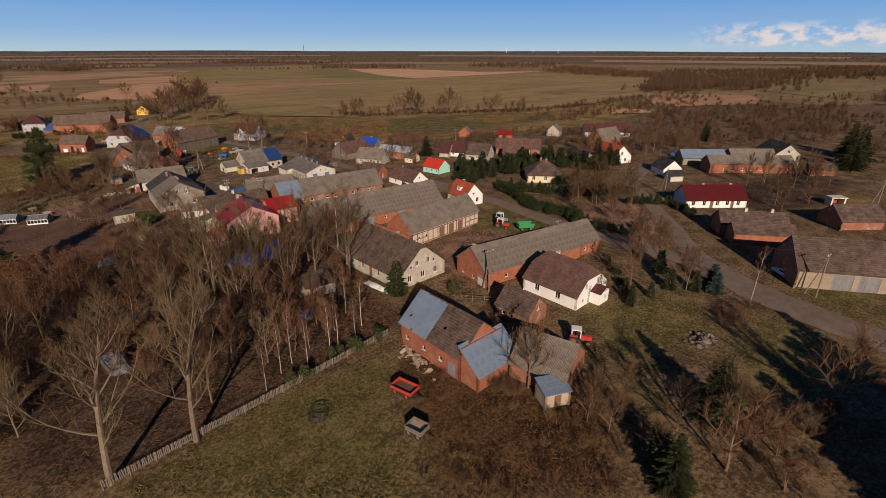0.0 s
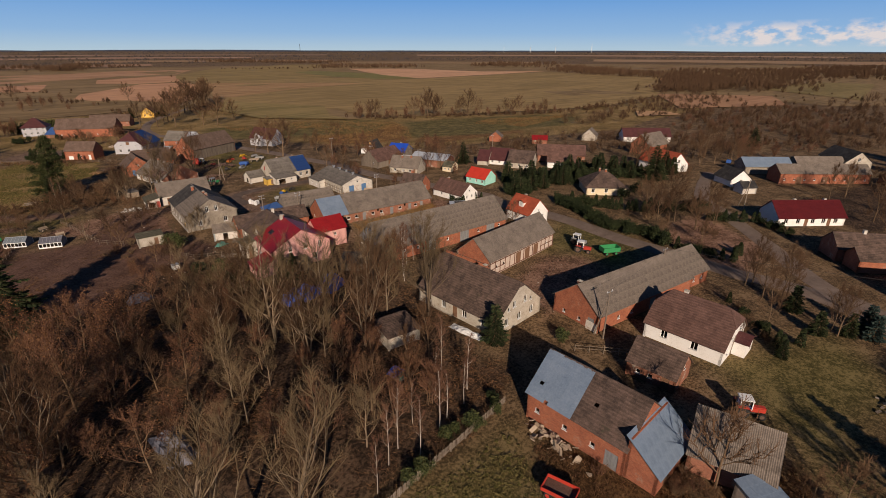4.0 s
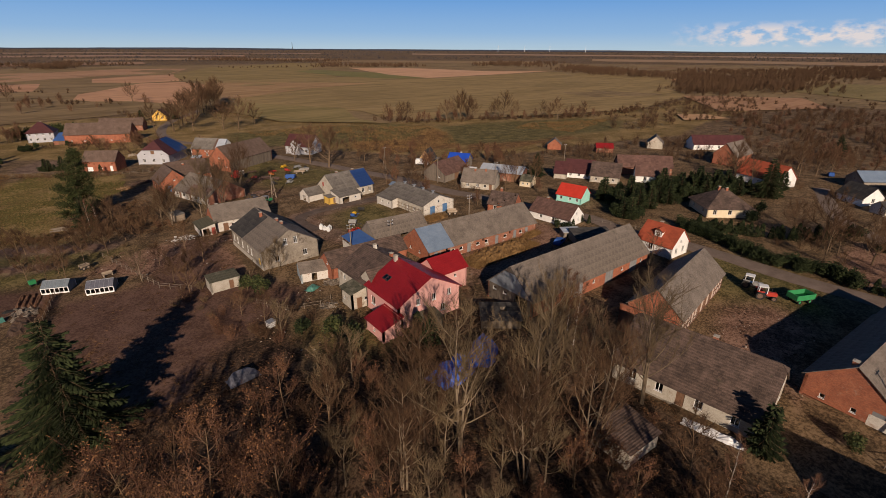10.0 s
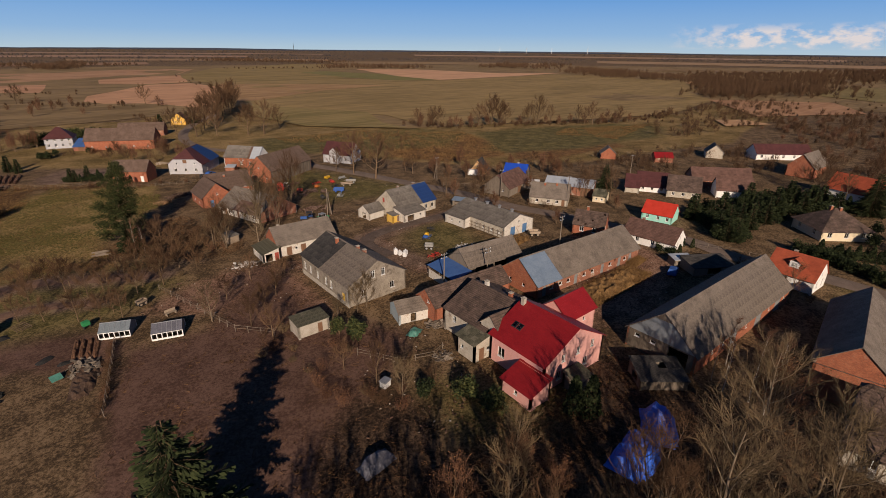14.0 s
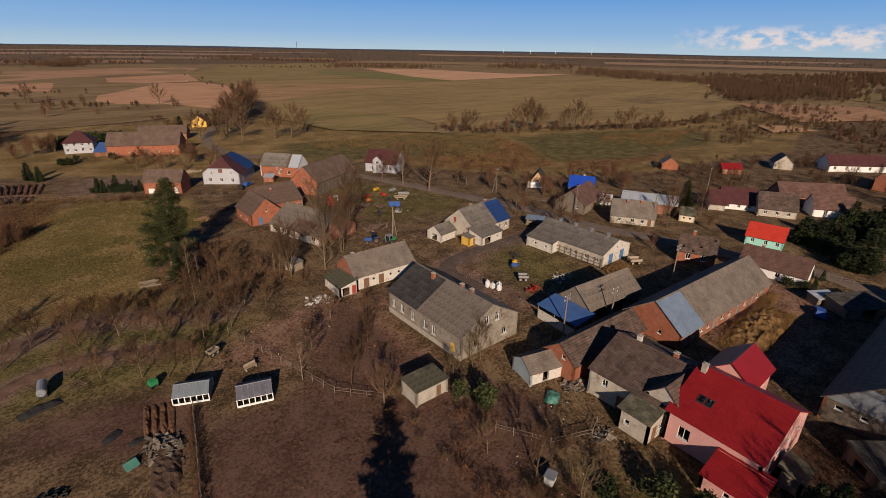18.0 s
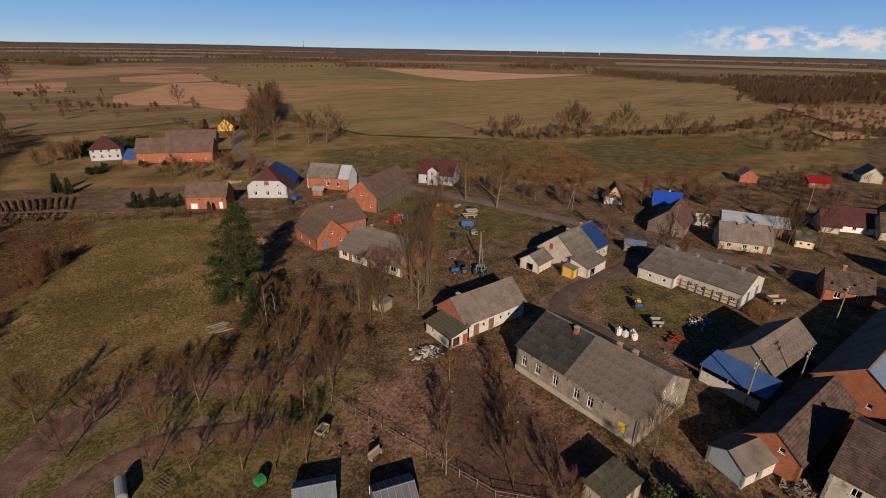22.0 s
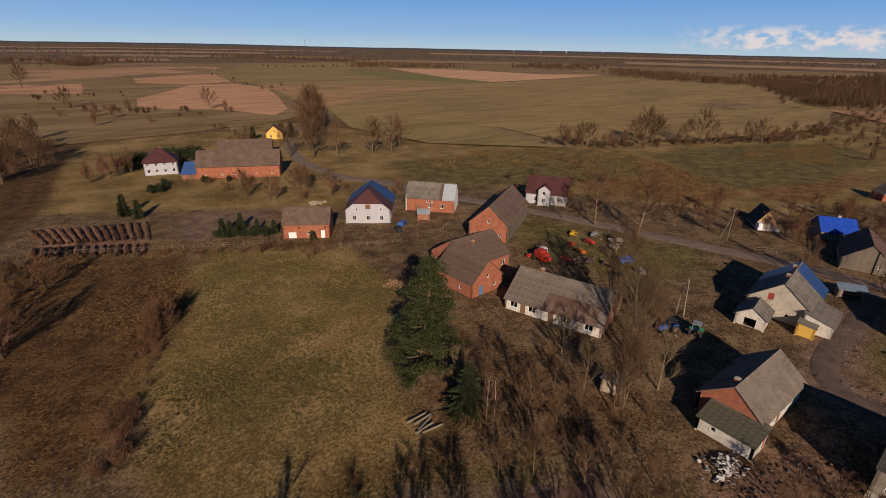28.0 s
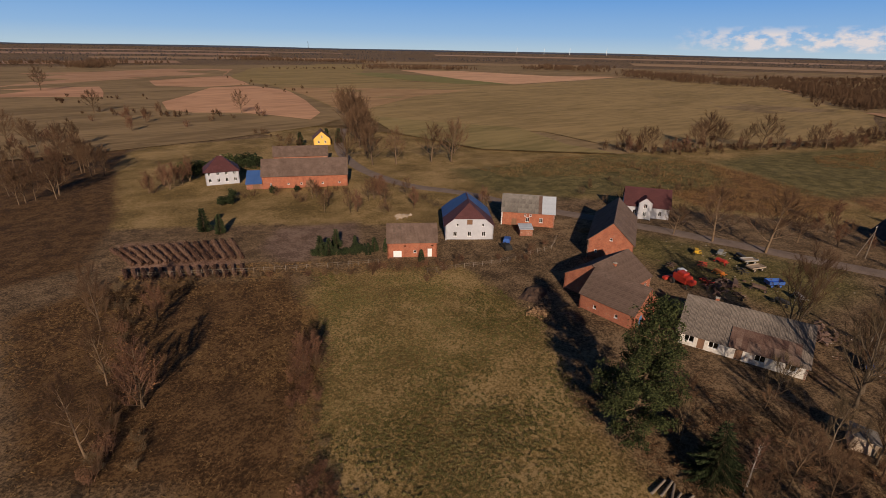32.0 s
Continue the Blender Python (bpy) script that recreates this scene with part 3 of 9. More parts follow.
    for cx, cy, h, cm in chimneys:
        zc = rh - abs(cy) * (rh - eh) / (W / 2)
        ch = part("chimney", box(bmesh.new(), cx - 0.28, cx + 0.28, cy - 0.28, cy + 0.28, zc - 0.8, zc + h), M[cm], top)
        cb = box(bmesh.new(), cx - 0.34, cx + 0.34, cy - 0.34, cy + 0.34, zc + h, zc + h + 0.09)
        box(cb, cx - 0.12, cx + 0.12, cy - 0.12, cy + 0.12, zc + h + 0.09, zc + h + 0.16)
        part("chimney_cap", cb, M["concrete"], ch)
    return top


# ---- buildings: the near farmyard ----
T1, T2 = (0.5, 0.42), (1.1, 1.2)
house("barn", "red brick barn with patched blue metal and brown tile roof", 35.5, 46.6, -84, 12.2, 8.2, 3.6, 7.3, "brick", "tile", cell=T1, holes=0.012, jitter=0.03,
      roofs={"f": [(0.46, M["tin_blue"]), (1.0, M["tile"])], "b": [(0.4, M["tile"]), (1.0, M["tin_blue"])]}, ops=[("f", [0.12, 0.42, 0.7], 1.3, "small"), ("f", 0.88, 0.0, "barn_door"), ("l", [0.5], 3.9, "small")], category="barn", over=0.3, door_mat="door_grey")
house("lean_to", "brick lean-to with blue sheet metal roof on a barn end", 36.2, 38.9, 6, 7.8, 3.3, 2.4, 5.0, "brick", "tin_blue", style="mono", ops=[("f", [0.3], 0.0, "barn_door")], category="shed", over=0.3, pieces=True)
house("brick_shed", "small brick outbuilding with mossy tile roof", 50.3, 47.3, -81, 6.3, 5.2, 2.1, 4.5, "brick_dark", "tile", cell=T1, jitter=0.025, ops=[("f", [0.25, 0.5], 0.7, "small"), ("f", 0.8, 0.0, "door"), ("r", 0.5, 2.4, "small"), ("r", 0.3, 0.0, "door")], category="shed", over=0.25)
wh = house("white_house", "white plastered house with brown half-hipped tile roof", 62.7, 49.0, -82.5, 10.8, 9.6, 2.45, 6.5, "white", "tile_brown", "halfhip", T1, hip=0.55,
           ops=[("f", [0.27, 0.66], 0.85, "win"), ("r", [0.3, 0.68], 3.0, "win", 0.8, 1.0), ("r", 0.22, 0.8, "small"), ("l", [0.3, 0.7], 0.9, "win")], chimneys=[(-2.2, 0.5, 0.7, "white_worn")], over=0.3)
pb = bmesh.new()
box(pb, 5.42, 7.1, -0.4, 2.6, -0.2, 2.1)
porch = part("porch", pb, M["white"], wh, "white porch with a dark red roof")
roof_sheet([(5.4, -0.7, 2.1), (7.4, -0.7, 2.1), (7.4, 1.1, 2.95), (5.4, 1.1, 2.95)], [(1.0, M["maroon_roof"])], (0.5, 0.4), wh, name="porch_roof")
roof_sheet([(7.4, 2.9, 2.1), (5.4, 2.9, 2.1), (5.4, 1.1, 2.95), (7.4, 1.1, 2.95)], [(1.0, M["maroon_roof"])], (0.5, 0.4), wh, name="porch_roof")
fb = box(bmesh.new(), 7.09, 7.16, 0.8, 1.6, 0.8, 1.7)
part("porch_window", fb, M["frame_white"], wh)
part("porch_pane", box(bmesh.new(), 7.15, 7.17, 0.88, 1.52, 0.88, 1.62), M["glass"], wh)
lb = bmesh.new()
for s in (-1.3, -0.95):
    tube(lb, (5.45, s, 0.0), (5.6, s, 3.4), 0.03, 0.03, 5)
for i in range(10):
    tube(lb, (5.46 + 0.015 * i, -1.3, 0.3 + 0.32 * i), (5.46 + 0.015 * i, -0.95, 0.3 + 0.32 * i), 0.02, 0.02, 4)
part("ladder", lb, M["post_wood"], wh, "wooden ladder leaning on the gable")
bb = house("brick_barn", "long red brick barn with weathered grey sheet roof", 65.0, 62.2, -3, 25.0, 9.0, 2.9, 6.4, "brick", "eternit", ops=[("f", [0.2, 0.33, 0.75], 0.9, "small"), ("f", [0.55], 0.0, "barn_door"), ("l", [0.25, 0.6], 0.5, "small"), ("l", 0.85, 0.0, "barn_door", 1.3, 1.9), ("b", [0.3, 0.7], 0.0, "gate")],
           chimneys=[(-11.4, 0.6, 0.5, "brick_dark")], category="barn", over=0.3, door_mat="door_grey", pieces=True)
part("whitewash_patch", box(bmesh.new(), -12.53, -12.503, -4.45, -2.3, -0.2, 1.35), M["white_worn"], bb, "whitewashed base of the gable")
house("brick_annex", "lower brick end building with grey sheet roof", 80.6, 61.6, -3, 6.2, 8.2, 2.6, 5.9, "brick", "eternit", ops=[("f", [0.3, 0.7], 1.0, "small"), ("r", [0.3, 0.7], 1.0, "small")], category="barn", over=0.3, pieces=True)
house("farmhouse", "large stucco farmhouse with old brown half-hipped tile roof", 43.9, 76.3, -82, 17.2, 11.4, 2.5, 7.3, "stucco_pale", "tile", "halfhip", T1, hip=0.88, jitter=0.022,
      ops=[("f", [0.15, 0.35, 0.62, 0.85], 0.8, "win"), ("f", 0.5, 0.0, "door"), ("r", [0.22, 0.5], 0.9, "win"), ("r", 0.78, 0.9, "win"), ("r", [0.38, 0.62], 3.5, "win", 0.8, 1.1), ("r", [0.26, 0.75], 3.3, "small")], over=0.35, chimneys=[(1.0, 0.4, 0.7, "brick_dark")])
tb = house("timber_barn", "half-timbered barn with pale infill and grey tile roof", 62.9, 89.0, 10, 22.6, 8.2, 3.35, 6.9, "timber_fill", "eternit", cell=(0.6, 0.5), gable="brick",
           ops=[("f", [0.42, 0.56, 0.70], 0.0, "gate", 1.8, 2.5), ("f", [0.1, 0.2, 0.88], 1.3, "small")], category="barn", over=0.3)
for i in range(15):
    x = -11.2 + 22.4 * i / 14
    if not any(abs(x - s) < 1.0 for s in (-1.8, 1.35, 4.5)):
        part("timber_post", box(bmesh.new(), x - 0.1, x + 0.1, -4.16, -4.08, 0.2, 3.25), M["timber"], tb)
for z0 in (0.15, 2.62, 3.14):
    part("timber_rail", box(bmesh.new(), -11.3, 11.3, -4.165, -4.085, z0, z0 + 0.18), M["timber"], tb)
for a, b2 in ((-11.3, -6.6), (6.1, 11.3)):
    part("timber_rail", box(bmesh.new(), a, b2, -4.17, -4.08, 1.35, 1.52), M["timber"], tb)
for i in range(6):
    y = -3.9 + 7.8 * i / 5
    part("timber_post", box(bmesh.new(), 11.28, 11.36, y - 0.1, y + 0.1, 0.2, 3.3), M["timber"], tb)
house("lean_to", "brick lean-to with mossy tile roof on a barn end", 50.0, 86.8, 100, 8.0, 3.4, 2.4, 4.6, "brick", "tile", "mono", T1, category="shed", over=0.25, ops=[])
bgb = house("big_barn", "very long brick barn with grey sheet roof", 57.0, 106.3, 0.5, 34.6, 10.3, 2.9, 7.4, "brick", "eternit", ops=[("f", [0.35, 0.62, 0.85], 0.0, "gate"), ("f", [0.15, 0.25, 0.48, 0.74, 0.93], 1.4, "small"), ("l", [0.76], 0.0, "dark", 2.8, 2.7), ("l", [0.16, 0.4], 1.9, "small", 0.8, 0.5)],
      gable="board", category="barn", over=0.3, door_mat="door_grey", pieces=True)
gs = bmesh.new()
for z0, z1 in ((2.95, 4.05), (4.05, 5.15), (5.15, 6.2)):
    h0, h1 = 5.05 * (7.3 - max(z0, 2.9)) / 4.4, 5.05 * (7.3 - z1) / 4.4
    v = [gs.verts.new(p) for p in ((-17.33, h0, z0), (-17.33, -h0, z0), (-17.33, -h1, z1 - 0.01), (-17.33, h1, z1 - 0.01), (-17.37, h0, z0), (-17.37, -h0, z0), (-17.35, -h1, z1 - 0.01), (-17.35, h1, z1 - 0.01))]
    for f in ((4, 5, 6, 7), (0, 1, 5, 4), (1, 2, 6, 5), (3, 0, 4, 7), (2, 3, 7, 6)):
        gs.faces.new([v[i] for i in f])
part("gable_cladding", gs, M["tin_grey"], bgb, "pale blue-grey sheet cladding")
house("long_stable", "long brick stable with grey tiles and a blue roof patch", 55.5, 133.7, -1.2, 31.4, 9.8, 2.6, 6.3, "brick_dark", "eternit", cell=(0.6, 0.5), gable="brick",
      ops=[("f", [0.06, 0.34, 0.6, 0.78, 0.9], 0.0, "door"), ("f", [0.12, 0.2, 0.27, 0.42, 0.5, 0.68, 0.84], 1.0, "small", 0.9, 0.7), ("f", [0.15, 0.47, 0.73], 1.6, "dark", 0.6, 0.9), ("l", [0.3, 0.65], 1.2, "small"), ("r", [0.5], 3.0, "door", 0.9, 1.5), ("r", [0.3], 0.0, "barn_door")],
      roofs={"f": [(0.20, M["tin_blue"]), (1.0, M["eternit"])]}, category="stable", over=0.3, door_mat="door_grey")
pk = house("pink_house", "pink plastered house with dark red metal tile roof", 27.0, 116.2, -90, 10.0, 12.4, 4.25, 7.6, "pink", "red_roof", cell=(0.9, 0.36), ops=[("f", [0.22], 1.4, "win", 1.3, 1.5), ("f", [0.62], 2.6, "small"), ("r", [0.3, 0.55, 0.8], 3.4, "win", 0.75, 1.15), ("r", [0.25, 0.7], 0.9, "win"), ("r", 0.46, 0.0, "door"), ("l", [0.3, 0.7], 3.2, "win")],
           chimneys=[(-4.3, -0.6, 1.0, "concrete")], over=0.35, jitter=0.006)
for k in (-0.55, 0.35):
    sl = 3.35 / 6.2
    part("skylight", box(bmesh.new(), -2.6 + k, -1.85 + k, -4.1, -3.2, 0, 0.12, Matrix(((1, 0, 0, 0), (0, 1, 0, 0), (0, sl, 1, 7.66), (0, 0, 0, 1)))), M["dark_metal"], pk)
    part("skylight_pane", box(bmesh.new(), -2.52 + k, -1.93 + k, -4.02, -3.28, 0.12, 0.135, Matrix(((1, 0, 0, 0), (0, 1, 0, 0), (0, sl, 1, 7.66), (0, 0, 0, 1)))), M["glass"], pk)
house("house_wing", "pink rear wing with dark red metal roof", 36.0, 119.8, 2, 7.0, 5.6, 4.0, 6.2, "pink", "red_roof", cell=(0.9, 0.36), over=0.3, jitter=0.006, ops=[("r", [0.5], 2.8, "win"), ("f", [0.6], 2.6, "small")], category="house")
house("house_annex", "low pink annex with red roof on a house", 19.0, 112.6, -90, 5.2, 3.6, 1.9, 3.1, "pink", "red_roof", "mono", (0.9, 0.36), over=0.25, ops=[("f", [0.5], 0.8, "small")], category="house")
house("old_house", "old stucco house with dark mossy tile roof", 27.0, 127.3, -88, 9.3, 12.2, 3.8, 6.7, "stucco_pale", "tile", cell=T1, jitter=0.022, ops=[("f", [0.25, 0.7], 2.2, "win", 0.8, 1.0), ("f", [0.5], 0.0, "door"), ("l", [0.3, 0.7], 2.4, "win")], chimneys=[(-2.0, 0.5, 0.9, "white_worn"), (2.8, 0.9, 0.8, "brick")], over=0.3)
house("house_wing", "stucco side wing with tile roof between two houses", 24.3, 122.2, 0, 5.6, 4.2, 4.4, 6.3, "stucco_pale", "tile", cell=T1, jitter=0.02, over=0.25, ops=[("l", [0.6], 2.6, "small"), ("l", [0.3], 0.0, "door")], category="house")
house("entrance_block", "stucco entrance block with mossy low roof", 20.0, 123.6, -90, 3.9, 3.6, 3.0, 3.9, "stucco_pale", "moss_roof", "mono", (0.8, 0.8), over=0.3, ops=[("f", [0.3], 1.2, "small"), ("r", [0.4], 0.0, "door"), ("r", [0.75], 1.2, "small")], category="house")
house("brick_annex", "low brick stable with brown tile roof", 29.0, 136.6, -1, 16.8, 5.6, 2.8, 5.0, "brick", "tile", cell=T1, jitter=0.02, ops=[("l", [0.65], 2.9, "small"), ("f", [0.3, 0.6, 0.85], 0.0, "door"), ("l", [0.3], 1.0, "small")], category="stable", over=0.25)
hb = house("hay_barn", "open hay barn with grey boards and sheet roof", 41.6, 144.9, -3, 13.6, 6.6, 3.1, 5.9, "board", "eternit", ops=[("f", [0.25, 0.6], 0.0, "dark", 3.4, 2.8)], category="barn", over=0.3, pieces=True)
rf = [(-11.6, -4.8, 2.2), (-7.1, -4.8, 3.0), (-7.1, 3.9, 3.0), (-11.6, 3.9, 2.2)]
roof_sheet([rf[3], rf[0], rf[1], rf[2]], [(1.0, M["sheet_blue"])], (1.0, 1.8), hb, name="awning")
for ax, ay in ((-11.4, -4.5), (-11.4, 0), (-11.4, 3.6), (-7.4, -4.5)):
    part("awning_post", tube(bmesh.new(), (ax, ay, -0.2), (ax, ay, 2.2 + (0.7 if ax > -8 else 0)), 0.09, 0.08, 6), M["post_wood"], hb)
part("back_wall", box(bmesh.new(), -11.5, -11.3, -4.2, 3.5, -0.2, 1.4), M["white_worn"], hb)
gh = house("grey_house", "long grey stucco farmhouse with sheet roof, half blackened", 17.7, 157.1, -88.5, 19.0, 12.0, 3.9, 7.35, "stucco", "eternit", ops=[("f", [0.08, 0.21, 0.37, 0.55, 0.66], 1.25, "tall"), ("f", 0.9, 0.0, "door"), ("f", [0.14, 0.29, 0.46, 0.61, 0.74, 0.83], 3.05, "hole"), ("r", [0.42, 0.6], 4.3, "tall", 0.8, 1.4), ("r", [0.25, 0.75], 1.2, "win"), ("l", [0.3, 0.7], 1.2, "win")],
           roofs={"f": [(0.47, M["eternit_dark"]), (1.0, M["eternit"])], "b": [(0.55, M["eternit"]), (1.0, M["eternit_dark"])]}, chimneys=[(-3.6, -0.9, 1.0, "brick"), (2.2, 0.4, 0.6, "brick_dark"), (4.4, 0.5, 0.6, "brick_dark")], door_mat="door_yellow", over=0.3, pieces=True)
part("plinth", box(bmesh.new(), -9.55, 9.55, -6.05, -5.98, -0.3, 0.6), M["concrete"], gh)
part("drainpipe", tube(bmesh.new(), (9.3, -6.1, 0), (9.3, -6.1, 3.8), 0.05, 0.05, 6), M["galv"], gh)
house("cow_shed", "stone and stucco cowshed with brick gable and grey-brown sheet roof", 17.1, 180.5, 0, 13.6, 7.7, 2.7, 5.8, "white_worn", "eternit", cell=(0.7, 0.5), gable="brick", ops=[("f", [0.18, 0.42], 0.0, "barn_door", 1.2, 2.0), ("f", [0.3, 0.58, 0.72, 0.88], 1.1, "small")], category="stable", over=0.25, chimneys=[(-4.8, 0.6, 0.5, "brick")], door_mat="door_brown")
house("cow_shed_lean_to", "open-fronted lean-to with mossy roof and red door", 8.6, 179.2, -90, 6.6, 3.8, 1.9, 2.8, "white_worn", "moss_roof", "mono", (0.8, 0.8), ops=[("f", [0.3], 0.9, "small"), ("r", [0.35], 0.0, "dark", 1.5, 1.7), ("r", [0.78], 0.0, "door", 0.9, 1.8)], door_mat="door_red", category="shed", over=0.25, pieces=True)
house("corner_house", "white house with grey and navy half roof", 51.2, 188.2, 8, 13.8, 9.8, 3.0, 7.0, "stucco_pale", "eternit_pale", ops=[("f", [0.72, 0.9], 0.9, "win"), ("l", [0.35], 3.4, "door", 0.9, 1.3), ("l", [0.65], 1.0, "small"), ("r", [0.3, 0.7], 0.9, "win")],
      roofs={"f": [(0.62, M["eternit_pale"]), (1.0, M["navy"])], "b": [(0.38, M["navy"]), (1.0, M["eternit_pale"])]}, chimneys=[(-2.6, 0.4, 0.6, "brick_dark"), (3.2, 0.5, 0.6, "brick_dark")], door_mat="door_red", over=0.3, pieces=True)
house("house_lean_to", "white lean-to with grey roof and dark gateway", 48.0, 181.6, 8, 7.6, 4.2, 2.1, 3.3, "white_worn", "eternit_pale", "mono", ops=[("f", [0.3], 0.0, "dark", 2.4, 1.7), ("f", [0.75], 0.9, "small"), ("r", [0.5], 0.9, "small")], category="house", over=0.25, pieces=True)
house("small_shed", "small whitewashed shed with pale sheet roof", 40.6, 189.4, 10, 5.2, 4.6, 2.0, 3.6, "white_worn", "eternit_pale", ops=[("l", [0.5], 0.0, "dark", 1.8, 1.6)], category="shed", over=0.3, pieces=True)
house("tin_hut", "small hut of yellow and rusty sheet metal", 43.2, 182.2, 8, 2.6, 2.6, 1.9, 2.2, "door_yellow", "eternit_pale", "mono", ops=[("f", [0.7], 0.1, "door", 0.8, 1.6)], door_mat="rust", category="shed", over=0.15)
lbv = house("long_byre", "long white byre with pale corrugated roof and vents", 61.6, 164.4, -87, 18.6, 10.8, 2.9, 5.0, "stucco_pale", "eternit_pale", ops=[("f", [0.36, 0.5, 0.64, 0.78, 0.92], 0.9, "win", 0.8, 0.8), ("r", [0.3, 0.7], 0.0, "gate", 1.7, 2.3), ("r", [0.5], 3.0, "small")], category="stable", over=0.3, gable="white_worn", door_mat="door_blue", pieces=True)
for vx in (-5.8, -1.6, 2.6, 6.8):
    vb = box(bmesh.new(), vx - 0.25, vx + 0.25, -0.25, 0.25, 4.8, 5.65)
    box(vb, vx - 0.4, vx + 0.4, -0.4, 0.4, 5.65, 5.74)
    part("roof_vent", vb, M["galv"], lbv)
for i in range(9):
    part("wall_post", box(bmesh.new(), -3.0 + 1.5 * i, -2.88 + 1.5 * i, -5.62, -5.5, 0, 1.9), M["post_wood"], lbv)
for z0 in (0.7, 1.5):
    part("wall_rail", box(bmesh.new(), -3.1, 9.2, -5.66, -5.6, z0, z0 + 0.12), M["post_wood"], lbv)
house("byre_wing", "whitewashed brick byre wing with corrugated roof", 56.0, 170.0, -85, 7.2, 4.4, 2.35, 3.3, "white_worn", "eternit_pale", "mono", ops=[("f", [0.35, 0.75], 0.9, "small")], category="stable", over=0.3, pieces=True)

# ---- buildings: the far end of the village ----
ct = house("cottage", "low white cottage with grey sheet roof, partly rusty", 17.6, 212.5, -71, 17.6, 12.4, 2.2, 6.1, "white_worn", "eternit", ops=[("f", [0.1, 0.3, 0.66, 0.88], 0.75, "wide", 1.4, 1.1), ("f", [0.2, 0.5], 0.0, "door")], gable="brick_dark", roofs={"f": [(0.42, M["eternit"]), (1.0, M["eternit"])]}, chimneys=[(-4.6, 0.3, 0.7, "brick")], over=0.35, pieces=True)
rs = 3.9 / 6.2
roof_sheet([(-1.6, -6.62, 2.05), (7.6, -6.62, 2.05), (7.6, -3.4, 2.05 + 3.22 * rs), (-1.6, -3.4, 2.05 + 3.22 * rs)], [(1.0, M["rust"])], (0.8, 1.6), ct, name="rusty_roof_patch", thick=0.14)
bh = house("brick_house", "brick farm building with grey roof and a white side", 16.5, 237.6, 3, 12.6, 11.6, 3.2, 7.0, "brick", "eternit_brown", ops=[("f", [0.85], 0.9, "win"), ("r", [0.4], 1.0, "win")], over=0.3, chimneys=[(-1.0, -1.6, 0.5, "brick")], pieces=True)
[c for c in bh.children if c.name.startswith("wall")][1].data.materials[0] = M["white_worn"]
house("brick_wing", "red brick gable wing with grey sheet roof", 10.3, 230.9, -87, 10.8, 8.4, 3.0, 6.8, "brick", "eternit_brown", ops=[("f", [0.3, 0.7], 1.0, "small"), ("r", [0.3], 0.0, "door"), ("r", [0.5], 3.4, "small"), ("r", [0.75], 1.2, "small")], door_mat="door_blue", category="barn", over=0.3, pieces=True)
house("orange_barn", "tall orange brick barn with steep grey roof", 39.2, 252.0, 31, 22.6, 10.0, 4.2, 8.8, "board", "eternit_brown", gable="brick", ops=[("l", [0.5], 4.6, "small"), ("l", [0.2, 0.8], 1.4, "small")], category="barn", over=0.3, cell=(0.7, 0.6))
house("villa", "white villa with maroon and navy hipped roof", 16.6, 281.6, 55, 15.5, 12.2, 3.8, 8.8, "shaded_white", "maroon_roof", "halfhip", (0.6, 0.4), hip=0.35, ops=[("l", [0.5], 4.0, "door", 1.4, 1.3), ("l", [0.25, 0.78], 3.6, "small"), ("l", [0.2, 0.5, 0.8], 0.9, "win"), ("f", [0.25, 0.6], 0.9, "win")],
      roofs={"f": [(0.45, M["maroon_roof"]), (1.0, M["navy"])], "b": [(0.55, M["navy"]), (1.0, M["maroon_roof"])]}, over=0.4)
house("half_red_house", "orange brick house with pale patched metal roof", 34.7, 276.5, -47, 14.4, 8.5, 3.9, 7.6, "brick", "eternit_pale", ops=[("f", [0.25], 0.0, "gate", 1.4, 1.9), ("f", [0.5, 0.75], 1.2, "win"), ("f", [0.45, 0.55], 2.8, "small")], roofs={"f": [(0.66, M["eternit_pale"]), (0.74, M["rust"]), (1.0, M["metal_pale"])]}, gable="white", over=0.25, cell=(0.9, 1.4), pieces=True)
house("brick_cottage", "small orange brick outbuilding with grey roof", -3.9, 277.5, -32, 11.5, 7.2, 3.8, 7.0, "brick", "eternit_brown", ops=[("f", [0.2], 0.0, "gate", 1.9, 1.6), ("f", [0.55], 1.1, "small"), ("f", [0.85], 0.0, "door"), ("f", [0.35, 0.9], 2.6, "hole")], door_mat="white_metal", category="shed", over=0.3)
house("far_barn", "long orange brick barn with brown sheet roof", 1.4, 353.1, -25, 28.9, 10.7, 4.5, 9.2, "brick", "eternit_brown", ops=[("f", [0.1, 0.3, 0.45, 0.7, 0.9], 1.2, "small"), ("f", [0.55], 0.0, "gate")], category="barn", over=0.4)
house("far_barn", "brown roofed barn behind a larger brick barn", 14.3, 389.2, -23, 22.1, 8.0, 3.2, 6.6, "brick_dark", "eternit_brown", category="barn", over=0.4)
house("far_house", "white two-storey house with maroon hipped roof", -22.0, 373.6, -12, 11.0, 9.5, 5.0, 9.2, "shaded_white", "maroon_roof", "hip", (0.8, 0.6), ops=[("f", 4, 1.0, "win"), ("f", 4, 3.4, "win", 0.9, 1.1), ("r", [0.3, 0.7], 1.0, "win")], over=0.5, chimneys=[(0.5, 0.5, 0.6, "brick")])
house("far_garage", "low garage with bright blue sheet roof", -13.8, 360.2, -22, 6.6, 9.0, 1.9, 4.4, "brick_dark", "sheet_blue", "mono", (0.8, 1.5), ops=[("f", [0.5], 0.0, "gate", 2.4, 1.7)], category="garage", over=0.3)
